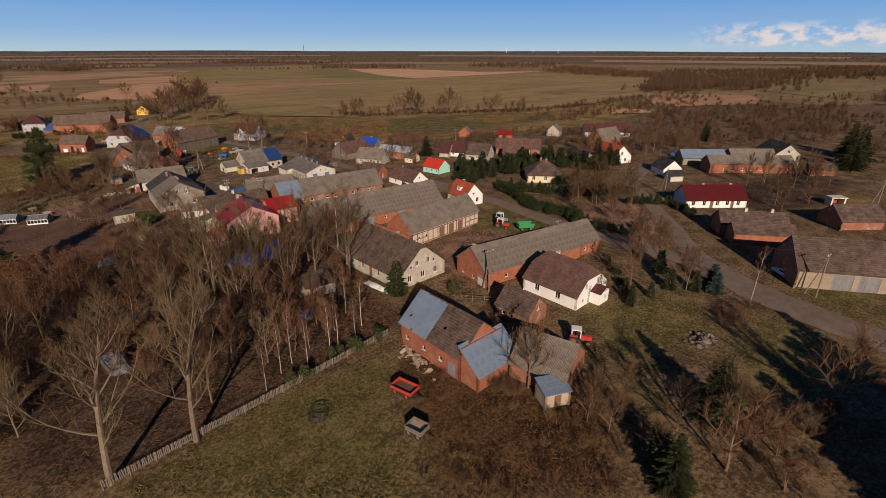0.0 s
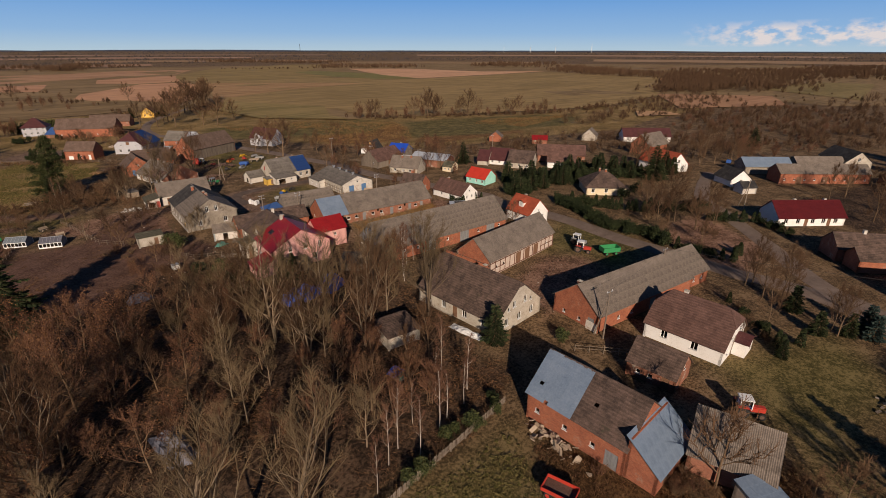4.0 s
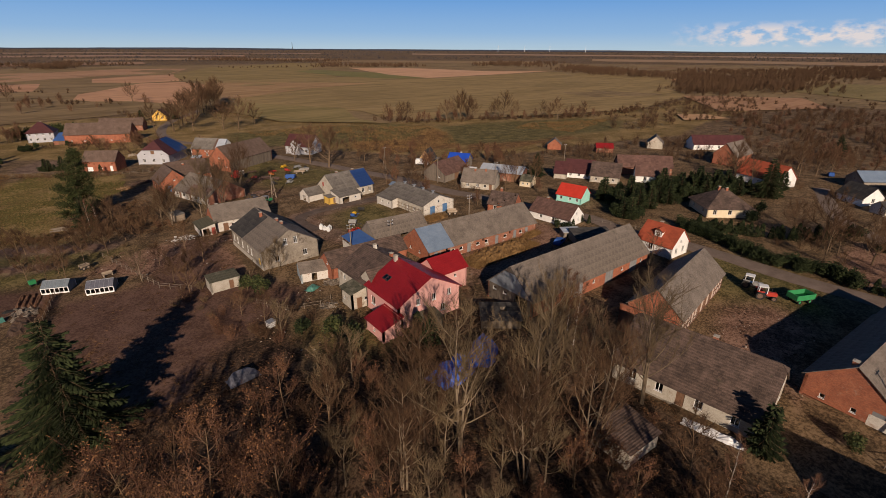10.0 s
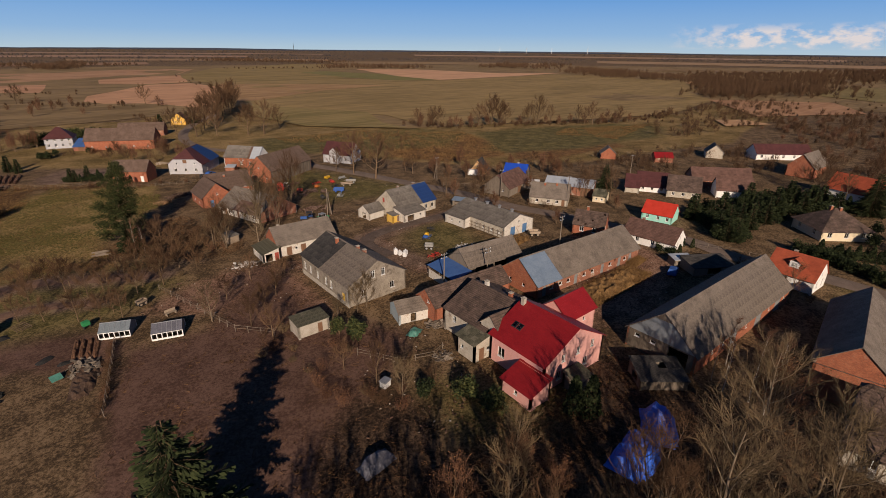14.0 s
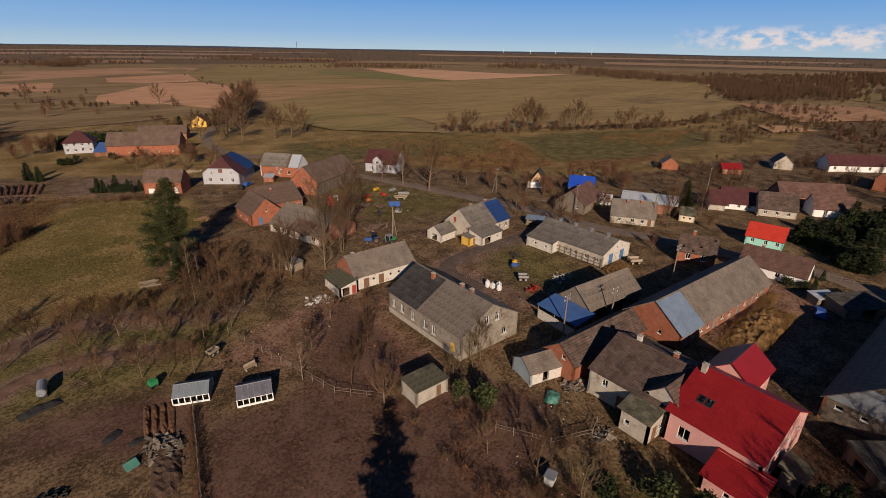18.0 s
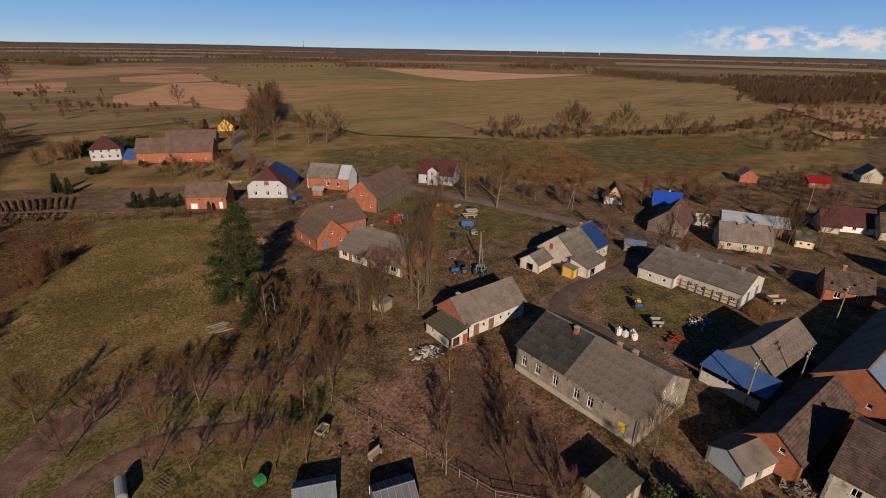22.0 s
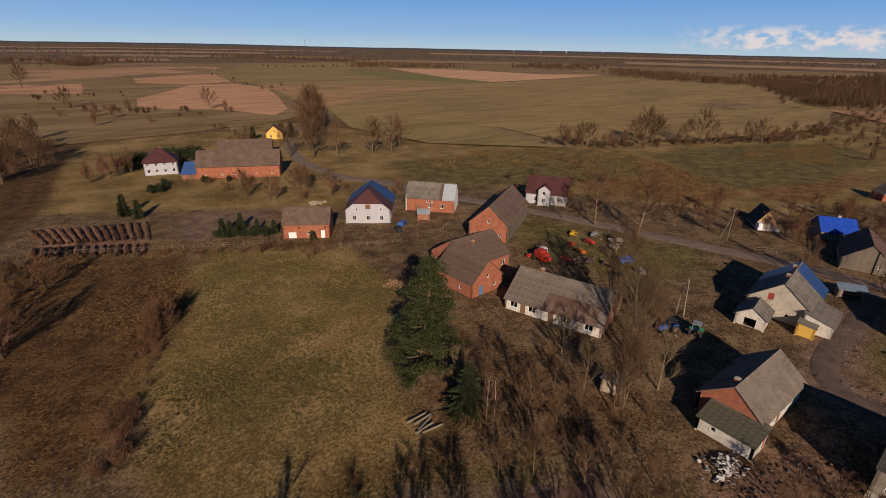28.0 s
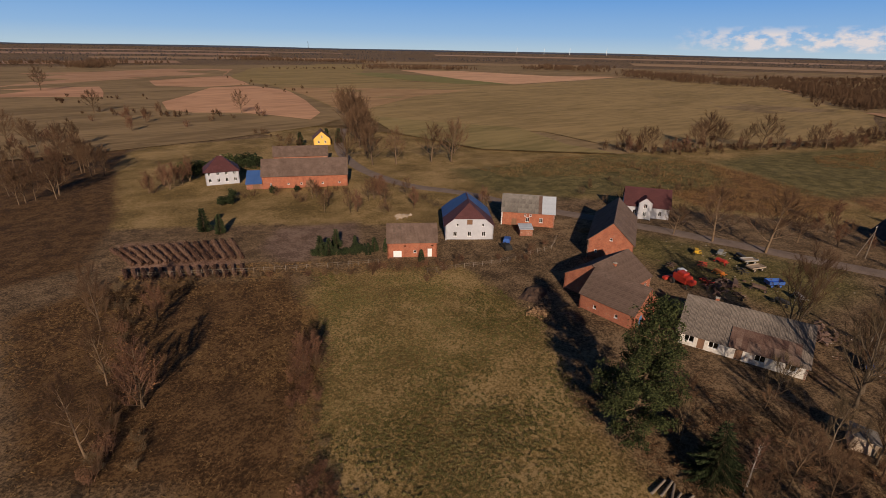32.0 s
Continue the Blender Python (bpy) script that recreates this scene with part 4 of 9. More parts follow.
house("yellow_house", "small yellow house with steep brown roof", 39.1, 423.4, 68, 10.0, 8.2, 3.0, 6.6, "yellow", "tile_brown", cell=(0.8, 0.6), ops=[("l", [0.3, 0.7], 0.9, "win"), ("l", [0.5], 3.4, "win")], over=0.4)
house("roadside_house", "white house with maroon roof beside the road", 68.2, 260.7, -55, 12.4, 9.2, 3.5, 7.6, "shaded_white", "maroon_roof", cell=(0.6, 0.4), ops=[("f", [0.25, 0.8], 0.9, "win"), ("f", [0.55], 0.0, "door"), ("r", [0.3, 0.7], 1.0, "win")], over=0.4)
house("house_dormer", "white projecting bay with maroon roof on a house", 64.2, 258.6, 35, 3.4, 3.6, 4.8, 6.2, "shaded_white", "maroon_roof", cell=(0.6, 0.4), ops=[("l", [0.5], 3.2, "win"), ("l", [0.5], 0.9, "win")], over=0.25, category="house")
house("new_cabin", "small new timber cabin with dark steep roof", 98.6, 210.2, 36, 7.2, 5.4, 1.2, 5.0, "fresh_wood", "eternit_dark", cell=(0.6, 0.5), ops=[("l", [0.5], 0.2, "door"), ("l", [0.5], 2.8, "small")], over=0.4, category="cabin")
house("plank_barn", "weathered plank barn with brown sheet roof", 88.6, 185.6, 17, 14.4, 8.8, 2.6, 6.2, "board", "tile_brown", cell=(0.8, 0.6), ops=[("l", [0.75], 1.4, "small"), ("f", [0.5], 0.0, "gate")], category="barn", over=0.3)
house("tarp_house", "house with bright blue sheeting over its roof", 102.8, 195.4, -57, 7.6, 8.0, 2.4, 5.0, "stucco", "deep_blue", cell=(1.2, 1.2), ops=[("f", [0.3, 0.7], 0.9, "win")], over=0.4, chimneys=[(0.5, 0.3, 0.6, "white_worn")])
house("site_trailer", "white site trailer with a row of windows", 96.2, 183.2, -57, 6.4, 2.4, 2.4, 2.6, "white", "white_metal", "mono", (1.2, 1.2), ops=[("f", 5, 0.9, "win", 0.7, 0.8)], category="trailer", over=0.1)
house("metal_hall", "long hall with pale blue-grey metal roof", 102.6, 171.6, -62, 14.6, 7.6, 2.9, 4.5, "brick_dark", "metal_pale", cell=(1.0, 2.0), ops=[("f", [0.85], 0.0, "gate")], category="hall", over=0.4)
house("grey_cottage", "low grey cottage with weathered sheet roof by the road", 89.2, 168.5, -56, 11.0, 7.5, 2.2, 5.6, "stucco_pale", "eternit", ops=[("f", [0.2, 0.5, 0.72], 0.7, "win", 0.9, 0.9), ("f", 0.88, 0.0, "door", 0.9, 1.9)], chimneys=[(-1.6, -0.6, 0.6, "brick"), (1.8, -0.4, 0.6, "brick")], over=0.3, cell=(0.8, 0.7))
house("beige_hut", "small beige hut with yellowish roof", 102.0, 159.8, -66, 3.8, 5.0, 1.9, 3.4, "cream", "moss_roof", ops=[("f", [0.3, 0.7], 0.7, "small")], category="shed", over=0.3)
house("bus_shelter", "small shelter with bluish sheet roof by the road", 66.0, 182.0, -60, 4.6, 2.0, 1.6, 2.1, "board", "tin_blue", "mono", ops=[("f", [0.5], 0.0, "dark", 3.0, 1.4)], category="shed", over=0.2)
house("brown_roof_house", "white house with dark brown tile roof", 82.2, 131.5, -83, 11.8, 6.8, 2.0, 4.8, "white", "tile_brown", cell=T1, ops=[("f", [0.3, 0.6], 0.7, "win", 0.8, 0.9), ("r", [0.35, 0.65], 0.8, "win", 0.7, 0.9), ("r", [0.5], 2.6, "small")], over=0.3, chimneys=[(-3, 0.3, 0.6, "brick")])
house("turquoise_house", "turquoise house with bright red roof", 99.4, 139.6, -77, 7.6, 6.2, 2.1, 4.6, "turquoise", "bright_red_roof", cell=(0.6, 0.4), ops=[("f", [0.2, 0.55, 0.85], 0.7, "win", 0.7, 0.9)], over=0.3)
house("brick_ruin", "old brick house with crumbling tile roof", 77.0, 145.2, -65, 7.4, 6.2, 2.4, 5.2, "brick", "tile", cell=T1, holes=0.02, jitter=0.05, ops=[("f", [0.3, 0.7], 0.8, "win"), ("r", [0.5], 0.8, "win")], chimneys=[(-1.0, 0.2, 1.1, "brick")], over=0.25)
house("hip_house", "cream house with brown hipped roof", 121.0, 108.0, -40, 11.5, 10.5, 2.6, 6.4, "cream", "tile", "hip", (0.6, 0.5), ops=[("f", 3, 0.8, "win"), ("r", 3, 0.8, "win"), ("l", 2, 0.8, "win")], over=0.5, chimneys=[(0.4, -0.5, 0.7, "brick"), (-1.2, 0.3, 0.7, "brick")])
rg = house("red_gable_house", "white gabled house with orange tile roof", 83.6, 103.4, -91, 8.0, 6.6, 2.6, 5.9, "white", "orange_roof", cell=(0.6, 0.4), ops=[("r", [0.3, 0.7], 0.8, "win"), ("r", [0.5], 3.0, "small"), ("f", [0.4], 0.8, "win")], over=0.3, chimneys=[(-1, 0.3, 0.6, "brick")])
dz = 2.6 + 3.3 * (1 - 2.0 / 3.3)
part("dormer", box(bmesh.new(), -0.8, 0.8, -2.3, -0.9, dz - 0.5, dz + 1.0), M["white"], rg, "white roof dormer")
for sx in (-1, 1):
    roof_sheet([(sx * 1.0, -2.5, dz + 0.9), (sx * 1.0, -0.3, dz + 0.9), (0, -0.3, dz + 1.6), (0, -2.5, dz + 1.6)][::sx], [(1.0, M["orange_roof"])], (0.6, 0.4), rg, name="dormer_roof")
part("dormer_pane", box(bmesh.new(), -0.35, 0.35, -2.33, -2.29, dz + 0.1, dz + 0.8), M["glass"], rg)
house("red_white_house", "white gabled house with orange-red tile roof", 163.5, 113.0, -105, 14.0, 8.9, 2.6, 6.6, "white", "orange_roof", cell=(0.8, 0.6), ops=[("r", [0.3, 0.7], 0.8, "win"), ("r", [0.5], 3.2, "win")], over=0.4)
house("darkred_house", "long white house with dark red roof", 134.9, 59.7, -35, 16.5, 7.2, 2.3, 5.4, "white", "wine_roof", cell=(0.9, 0.4), ops=[("f", [0.12, 0.3, 0.52, 0.68, 0.86], 0.7, "win"), ("f", [0.42, 0.76], 0.0, "door", 0.9, 1.9)], chimneys=[(-2.5, 0.4, 0.6, "white_worn"), (5, 0.4, 0.6, "white_worn")], over=0.4)
house("ell_barn", "low barn with brown sheet roof and orange front", 114.8, 38.6, -45, 12.4, 4.4, 2.7, 4.3, "brick", "tile", cell=(0.8, 0.6), category="barn", over=0.4)
house("ell_barn", "long brown roofed barn with a chimney", 119.2, 42.8, -46, 14.2, 6.0, 2.8, 5.2, "brick_dark", "tile", cell=(0.8, 0.6), category="barn", over=0.3, chimneys=[(-1.5, 0, 0.6, "white_worn"), (4, 0, 0.6, "white_worn")])
house("right_barn", "large brown roofed barn with board walls and gates", 104.4, 22.8, -48, 14.6, 9.6, 3.6, 8.0, "board_pale", "tile", cell=T1, jitter=0.03, ops=[("f", [0.5, 0.78], 0.0, "gate", 3.2, 2.9)], category="barn", over=0.4, door_mat="door_grey", gable="brick_dark")
house("barn_extension", "brown roofed barn extension with board front", 115.5, 10.6, -48, 18.0, 9.6, 3.6, 8.0, "board_pale", "tile", cell=(0.8, 0.6), category="barn", over=0.4, ops=[("f", [0.3, 0.7], 0.0, "gate", 3.2, 2.9)], door_mat="door_grey")
house("long_brick_barn", "long brick barn with timber gallery and grey roof", 184.6, 71.9, -38, 28.4, 6.5, 3.4, 5.6, "brick", "eternit", ops=[("f", 9, 1.0, "small"), ("f", [0.22, 0.5, 0.8], 0.0, "gate", 2.0, 2.2)], category="barn", over=0.4)
house("blue_roof_barn", "barn with pale blue sheet roof", 185.3, 88.6, -38, 15.9, 7.0, 2.8, 5.2, "stucco", "tin_blue", category="barn", over=0.4)
house("grey_roof_barn", "barn with grey sheet roof behind a brick barn", 199.5, 77.5, -38, 16.0, 7.0, 2.8, 5.4, "stucco", "eternit", category="barn", over=0.4)
house("gable_house", "stucco house with steep dark roof", 212.0, 72.9, 48, 14.1, 8.8, 3.9, 7.4, "stucco_pale", "eternit_dark", ops=[("l", [0.25, 0.5, 0.75], 1.0, "win"), ("l", [0.5], 4.2, "win")], over=0.4)
house("brick_garage", "small brick garage with flat brown roof", 198.8, 54.9, -38, 8.1, 5.0, 2.2, 3.9, "brick", "tile", category="garage", over=0.4, ops=[("f", [0.3, 0.7], 0.0, "gate", 1.9, 1.8)])
house("dark_cottage", "white gabled cottage with dark roof", 160.5, 87.5, 60, 8.0, 6.8, 2.2, 5.0, "white", "eternit_dark", over=0.4, ops=[("l", [0.5], 0.8, "win"), ("f", [0.4], 0.8, "win")])
house("small_shed", "small dark roofed shed beside a cottage", 152.5, 80.2, -30, 4.5, 4.0, 1.9, 3.3, "white_worn", "eternit_dark", category="shed", over=0.3)
house("wood_barn", "old barn with brown roof and vines", 143.5, 30.4, -34, 10.6, 7.2, 2.3, 5.2, "brick_dark", "tile", cell=(0.8, 0.6), category="barn", over=0.4)
house("row_house", "maroon roofed row house with white front", 125.4, 157.2, -57, 9.2, 8.0, 2.0, 5.6, "white", "maroon_roof", cell=(0.8, 0.5), ops=[("f", [0.2, 0.5, 0.8], 0.7, "win", 0.8, 0.9)], over=0.4)
house("row_house", "maroon roofed end house of a row", 119.8, 160.6, -58, 4.2, 7.0, 2.0, 5.2, "stucco_pale", "maroon_roof", cell=(0.8, 0.5), over=0.4)
house("row_house", "grey-brown roofed row house with pale front", 126.6, 147.6, -60, 9.2, 7.9, 2.4, 6.0, "stucco_pale", "tile", cell=(0.8, 0.5), ops=[("f", [0.2, 0.5, 0.8], 0.7, "win", 0.8, 0.9)], over=0.4)
house("brown_barn", "long brown roofed brick barn", 146.3, 146.1, -45, 18.2, 7.2, 2.8, 6.0, "brick_dark", "tile_brown", cell=(0.8, 0.6), category="barn", over=0.4)
house("brown_house", "small house with brown roof and white front", 137.4, 137.8, -53, 10.0, 6.4, 2.5, 5.5, "white", "tile_brown", cell=(0.8, 0.6), over=0.4, ops=[("f", [0.3, 0.7], 0.7, "win")])
house("east_brick_house", "brick house with grey roof", 188.5, 134.0, 0, 14.0, 8.6, 3.7, 8.0, "brick", "eternit", cell=(0.8, 0.8), over=0.4)
house("east_house", "long white house with dark maroon roof", 214.0, 152.0, -40, 22.0, 8.0, 2.6, 5.8, "white", "maroon_roof", cell=(0.9, 0.7), over=0.4, ops=[("f", 5, 0.8, "win")])
house("garden_shed", "brick gabled shed with grey roof in the marsh", 158.0, 196.0, 40, 6.0, 6.0, 2.2, 4.6, "brick", "eternit", category="shed", over=0.3)
house("red_hut", "hut with dark red sheet roof", 169.0, 178.0, -45, 7.0, 5.0, 2.0, 3.6, "brick_dark", "red_roof", category="shed", over=0.3)
house("pale_cottage", "pale gabled cottage with grey roof", 196.0, 170.0, 30, 8.0, 6.5, 2.4, 5.4, "stucco_pale", "eternit", over=0.3)

# ---- small outbuildings ----
house("plank_shed", "grey sheet-roofed plank shed with a ladder", 42.6, 34.6, -70, 7.4, 7.6, 2.4, 5.6, "brick_dark", "eternit", over=0.3, category="shed", ops=[("r", [0.5], 0.0, "gate", 2.2, 2.1)], pieces=True)
house("blue_shed", "tiny shed with pale blue sheet roof", 38.9, 30.4, -20, 3.4, 2.6, 2.0, 2.5, "board_pale", "tin_blue", "mono", (0.9, 1.0), category="shed", over=0.2, ops=[("f", [0.5], 0.0, "door", 0.9, 1.7)])
house("concrete_shed", "small concrete shed with flat mossy roof", 3.6, 144.9, 1, 5.2, 3.4, 2.1, 2.35, "concrete", "moss_roof", "mono", (0.9, 0.9), category="shed", over=0.15, ops=[("f", [0.7], 0.0, "door", 0.8, 1.7)], pieces=True)
house("wash_shed", "pale blue garden shed with grey roof", 19.2, 138.6, -13, 6.4, 4.4, 1.9, 3.2, "wash_blue", "eternit", category="shed", over=0.2, ops=[("f", [0.4], 0.0, "dark", 1.0, 1.6)], front="white_worn")
house("hidden_hut", "low brick hut with brown roof among bushes", 27.6, 76.0, -2, 5.4, 4.4, 2.0, 2.7, "stucco_pale", "tile", "mono", T1, category="shed", over=0.25, ops=[("r", [0.5], 0.0, "door", 0.8, 1.7)])
house("garden_hut", "pale garden hut with sheet roof", 26.5, 269.5, -35, 3.4, 2.8, 1.8, 2.3, "brick_dark", "metal_pale", "mono", category="shed", over=0.2)
house("dung_shed", "low shed with dark felt roof in a shaded yard", 76.5, 116.5, -30, 9.0, 5.0, 1.6, 2.2, "board", "eternit_dark", "mono", category="shed", over=0.2, ops=[("f", [0.5], 0.0, "dark", 3.0, 1.4)])
house("sheet_shelter", "small open shelter with pale sheet roof in a farmyard", 75.0, 121.2, -30, 4.2, 2.4, 1.5, 1.8, "board", "metal_pale", "mono", category="shed", over=0.2, ops=[("f", [0.5], 0.0, "dark", 2.6, 1.2)])
house("ruined_shed", "low shed with old dark corrugated roof beside a tarpaulin", 35.2, 103.6, -38, 6.2, 4.4, 1.5, 2.1, "board", "eternit_dark", "mono", category="shed", over=0.25, ops=[("l", [0.5], 0.0, "dark", 1.6, 1.2)], holes=0.06)
house("stair_porch", "grey boarded stair porch on a house gable", 25.6, 109.4, 0, 3.2, 2.4, 1.8, 2.3, "board", "moss_roof", "mono", (0.8, 0.8), category="shed", over=0.15)
house("log_store", "low log store with sheet roof", 5.0, 193.4, 20, 2.6, 2.6, 1.7, 2.1, "board_pale", "eternit_pale", "mono", category="shed", over=0.2)


# ---- ground: zones of cover, as outlines in metres ----
ZONE = {}
ZONE["wood"] = [(-15, 53), (-6, 49), (1, 49), (11, 52), (22, 53), (31, 56), (36, 74), (34, 81), (32, 99), (22, 106), (5, 128), (-21, 140)]
ZONE["wood2"] = [(-19, 85), (-23, 117), (-11, 115), (7, 109), (25, 118), (39, 110), (40, 84), (35, 64), (39, 59), (23, 53)]
ZONE["lawn0"] = [(-5, 46), (10, 51), (21, 51), (28, 52), (23, 41), (21, 33), (17, 29)]
ZONE["reeds0"] = [(27, 48), (33, 48), (34, 42), (37, 36), (48, 30), (40, 23), (34, 17), (18, 28)]
ZONE["lawn_e"] = [(59.5, 45), (66, 41.5), (73.7, 38.9), (79.4, 36.5), (75, 29), (68, 26), (59, 28), (52, 26), (47, 22), (45.5, 25), (51, 31), (54, 37)]
ZONE["lawn_f"] = [(79.2, 24.5), (82.5, 22), (83, 15.5), (78.3, 12), (66.1, 10.6), (60.7, 11.6), (58.6, 15.1), (61.5, 19), (69.4, 23)]
ZONE["lawn_e2"] = [(103, 29), (106, 14), (92, 11), (91, 17), (94, 25)]
ZONE["yard_brick"] = [(54, 79), (68, 85), (76, 79), (73, 71), (56, 68), (50, 66)]
ZONE["yard_green"] = [(68, 88), (90, 97), (95, 85), (88, 74), (78, 72), (76, 80)]
ZONE["soil13"] = [(-26, 143), (-22, 157), (-10, 156), (8, 180), (8, 158), (9, 146), (18, 134), (7, 126), (-1, 123), (-11, 112), (-28, 125)]
ZONE["yard23"] = [(-13, 177), (-1, 177), (8, 175), (11, 166), (11, 149), (10, 146), (-18, 167)]
ZONE["soil19"] = [(-42, 176), (-31, 171), (-24, 168), (-19, 158), (-23, 150), (-42, 164)]
ZONE["drive23"] = [(32, 179), (51, 181), (56, 177), (35, 173), (35, 166), (31, 160), (36, 154), (33, 150), (29, 151), (25, 172)]
ZONE["cowyard"] = [(0, 179), (10, 175), (22, 174), (12, 165), (7, 171), (-1, 174)]
ZONE["green23"] = [(45, 176), (55, 175), (52, 158), (43, 154), (37, 162), (39, 170)]
ZONE["machine"] = [(39, 254), (51, 252), (67, 211), (57, 205), (37, 210), (33, 227)]
ZONE["meadow"] = [(-34, 277), (-7, 263), (-9, 233), (-18, 212), (-19, 200), (-31, 198), (-42, 204), (-50, 207), (-50, 220), (-47, 233), (-38, 254)]
ZONE["meadow28"] = [(-28, 283), (-18, 270), (1, 259), (-4, 236), (-19, 219), (-24, 201), (-29, 197), (-46, 210), (-48, 232), (-38, 251)]
ZONE["meadow32"] = [(-27, 280), (1, 264), (-2, 238), (-17, 216), (-21, 206), (-25, 207), (-51, 226), (-46, 243), (-36, 254)]
ZONE["brownfield32"] = [(-80, 296), (-63, 300), (-32, 281), (-35, 262), (-48, 245), (-53, 228), (-77, 247)]
ZONE["brownfield28"] = [(-66, 299), (-33, 274), (-37, 250), (-47, 239), (-55, 217), (-62, 222)]
ZONE["plot32"] = [(-60, 326), (-36, 311), (-40, 287), (-59, 299)]
ZONE["plot32b"] = [(-32.5, 301), (-24, 312), (-4, 305), (-12, 289), (-30, 287)]
ZONE["orchard"] = [(-56, 200), (-46, 206), (-28, 198), (-14, 192), (-8, 176), (-22, 168.5), (-40, 171), (-54, 178)]
ZONE["lawn16"] = [(8, 112), (19, 107), (23, 109), (17, 119), (10, 122)]
ZONE["midland"] = [(24, 300), (24, 474), (100, 512), (112, 520), (150, 405), (170, 385), (165, 325), (222, 286), (340, 264), (480, 296), (520, 260), (430, 212), (300, 196), (240, 180), (190, 190), (150, 195), (112, 206), (90, 240), (60, 290)]
ZONE["rough_w"] = [(-150, 300), (-66, 312), (-56, 350), (-50, 420), (-40, 460), (-150, 480)]
ZONE["pocket"] = [(159, 284), (198, 278), (259, 259), (268, 232), (231, 212), (202, 216), (167, 216), (136, 230), (131, 240), (149, 260)]
ZONE["reeds_n"] = [(66, 336), (111, 331), (135, 317), (156, 288), (150, 262), (128, 224), (100, 231), (88, 255), (104, 290), (66, 318)]
ZONE["reeds_ne"] = [(212, 262), (273, 243), (204, 222), (200, 238), (189, 252)]
ZONE["reeds_e"] = [(138, 232), (200, 224), (190, 206), (134, 208), (124, 220)]
ZONE["scrub_e"] = [(150, 66), (206, 62), (196, 44), (160, 38), (134, 46)]
ZONE["dungyard"] = [(52, 138), (79, 132), (76, 120), (52, 113), (39, 116), (46, 127)]
ZONE["lawn32"] = [(58, 340), (146, 320), (154, 283), (123, 259), (62, 286), (48, 305)]
ZONE["grassNW"] = [(-34, 461), (50, 455), (26, 340), (25, 279), (3, 295), (-32, 321), (-59, 336), (-76, 354), (-70, 429)]
ZONE["garden_e"] = [(124, 80), (110, 56), (90, 53), (93, 64), (97, 78)]
ZONE["grass_e2"] = [(162, 62), (193, 48), (172, 31), (142, 42)]
ROAD = {}
ROAD["road_a"] = (5.0, [(141, 714), (90, 525), (77, 475), (44, 414), (30, 371), (29, 333), (39, 310), (45, 286), (54, 263), (61, 242), (69, 213), (75, 191), (77, 172), (82, 158), (84, 147)])
ROAD["road_b"] = (7.4, [(87, 4), (87.4, 12), (87.8, 20), (89.5, 30), (95, 42)])
ROAD["road_d"] = (4.2, [(91, 33), (98, 44), (110, 56), (127, 74), (139, 86), (170, 99)])
ROAD["road_c"] = (5.0, [(90, 29), (93, 44), (91, 55), (91, 66), (90, 80), (91, 98), (88.7, 112), (88.6, 119), (90, 127), (87, 138), (84, 147)])
ROAD["track_drive"] = (4.0, [(58, 178), (54.9, 177.9), (45.8, 178), (37.5, 177.5), (31.4, 175.5), (29.3, 172), (29.5, 168.9), (30.1, 162.6), (32.2, 157.4)])
ROAD["dirt_track"] = (3.6, [(-54, 170), (-50, 179), (-46.8, 185), (-44, 188.6), (-40.8, 191.4), (-35.9, 193.9), (-29.3, 193.4), (-19.6, 187.6), (-11.5, 183.6)])
ROAD["dirt_track_low"] = (2.6, [(-47, 168), (-44.4, 174), (-41.6, 178.6), (-38.1, 180.8), (-33.6, 181.5), (-29.6, 180.7), (-22, 177)])
FIELD = {}
FIELD["brown_left"] = [(-200, 1230), (-12, 1218), (142, 1321), (227, 1257), (150, 1028), (95, 1053), (-17, 987), (-98, 919), (-200, 900)]
FIELD["tan_far_left"] = [(-220, 885), (-23, 880), (-30, 743), (-92, 778), (-200, 790)]
FIELD["tan_bend"] = [(38, 961), (110, 1013), (158, 1025), (129, 833), (72, 821), (31, 862)]
FIELD["tan_left"] = [(6, 670), (37, 725), (78, 808), (127, 813), (139, 731), (113, 619), (89, 536), (68, 505), (55, 538), (39, 566), (12, 583), (0, 611)]
FIELD["olive_left"] = [(158, 1025), (279, 1302), (540, 1515), (656, 1469), (419, 1082), (360, 815), (232, 803), (147, 813), (140, 912)]
FIELD["big_field"] = [(147, 813), (232, 803), (353, 812), (453, 699), (821, 766), (824, 509), (475, 298), (336, 265), (219, 291), (155, 326), (163, 383), (144, 403), (116, 482), (110, 515), (112, 566), (133, 672)]
FIELD["tan_belt"] = [(147, 772), (222, 731), (330, 650), (223, 607), (125, 535), (107, 538), (129, 640)]
FIELD["green_strip"] = [(378, 1048), (441, 1077), (495, 881), (462, 708), (396, 732), (368, 836)]
FIELD["tan_strip"] = [(555, 1154), (672, 1078), (724, 855), (861, 793), (658, 745), (462, 708), (468, 837)]
FIELD["corner_stubble"] = [(816, 490), (745, 448), (700, 420), (760, 470)]
FIELD["olive_right"] = [(640, 266), (555, 154), (865, 220), (863, 294), (706, 276)]
FIELD["tan_right"] = [(486, 308), (546, 223), (452, 176), (368, 218)]
FIELD["tan_patch"] = [(325, 228), (340, 216), (329, 195), (298, 209)]
FIELD["midgreen"] = [(109, 504), (128, 457), (160, 401), (140, 348), (140, 318), (119, 339), (96, 363), (86, 428)]


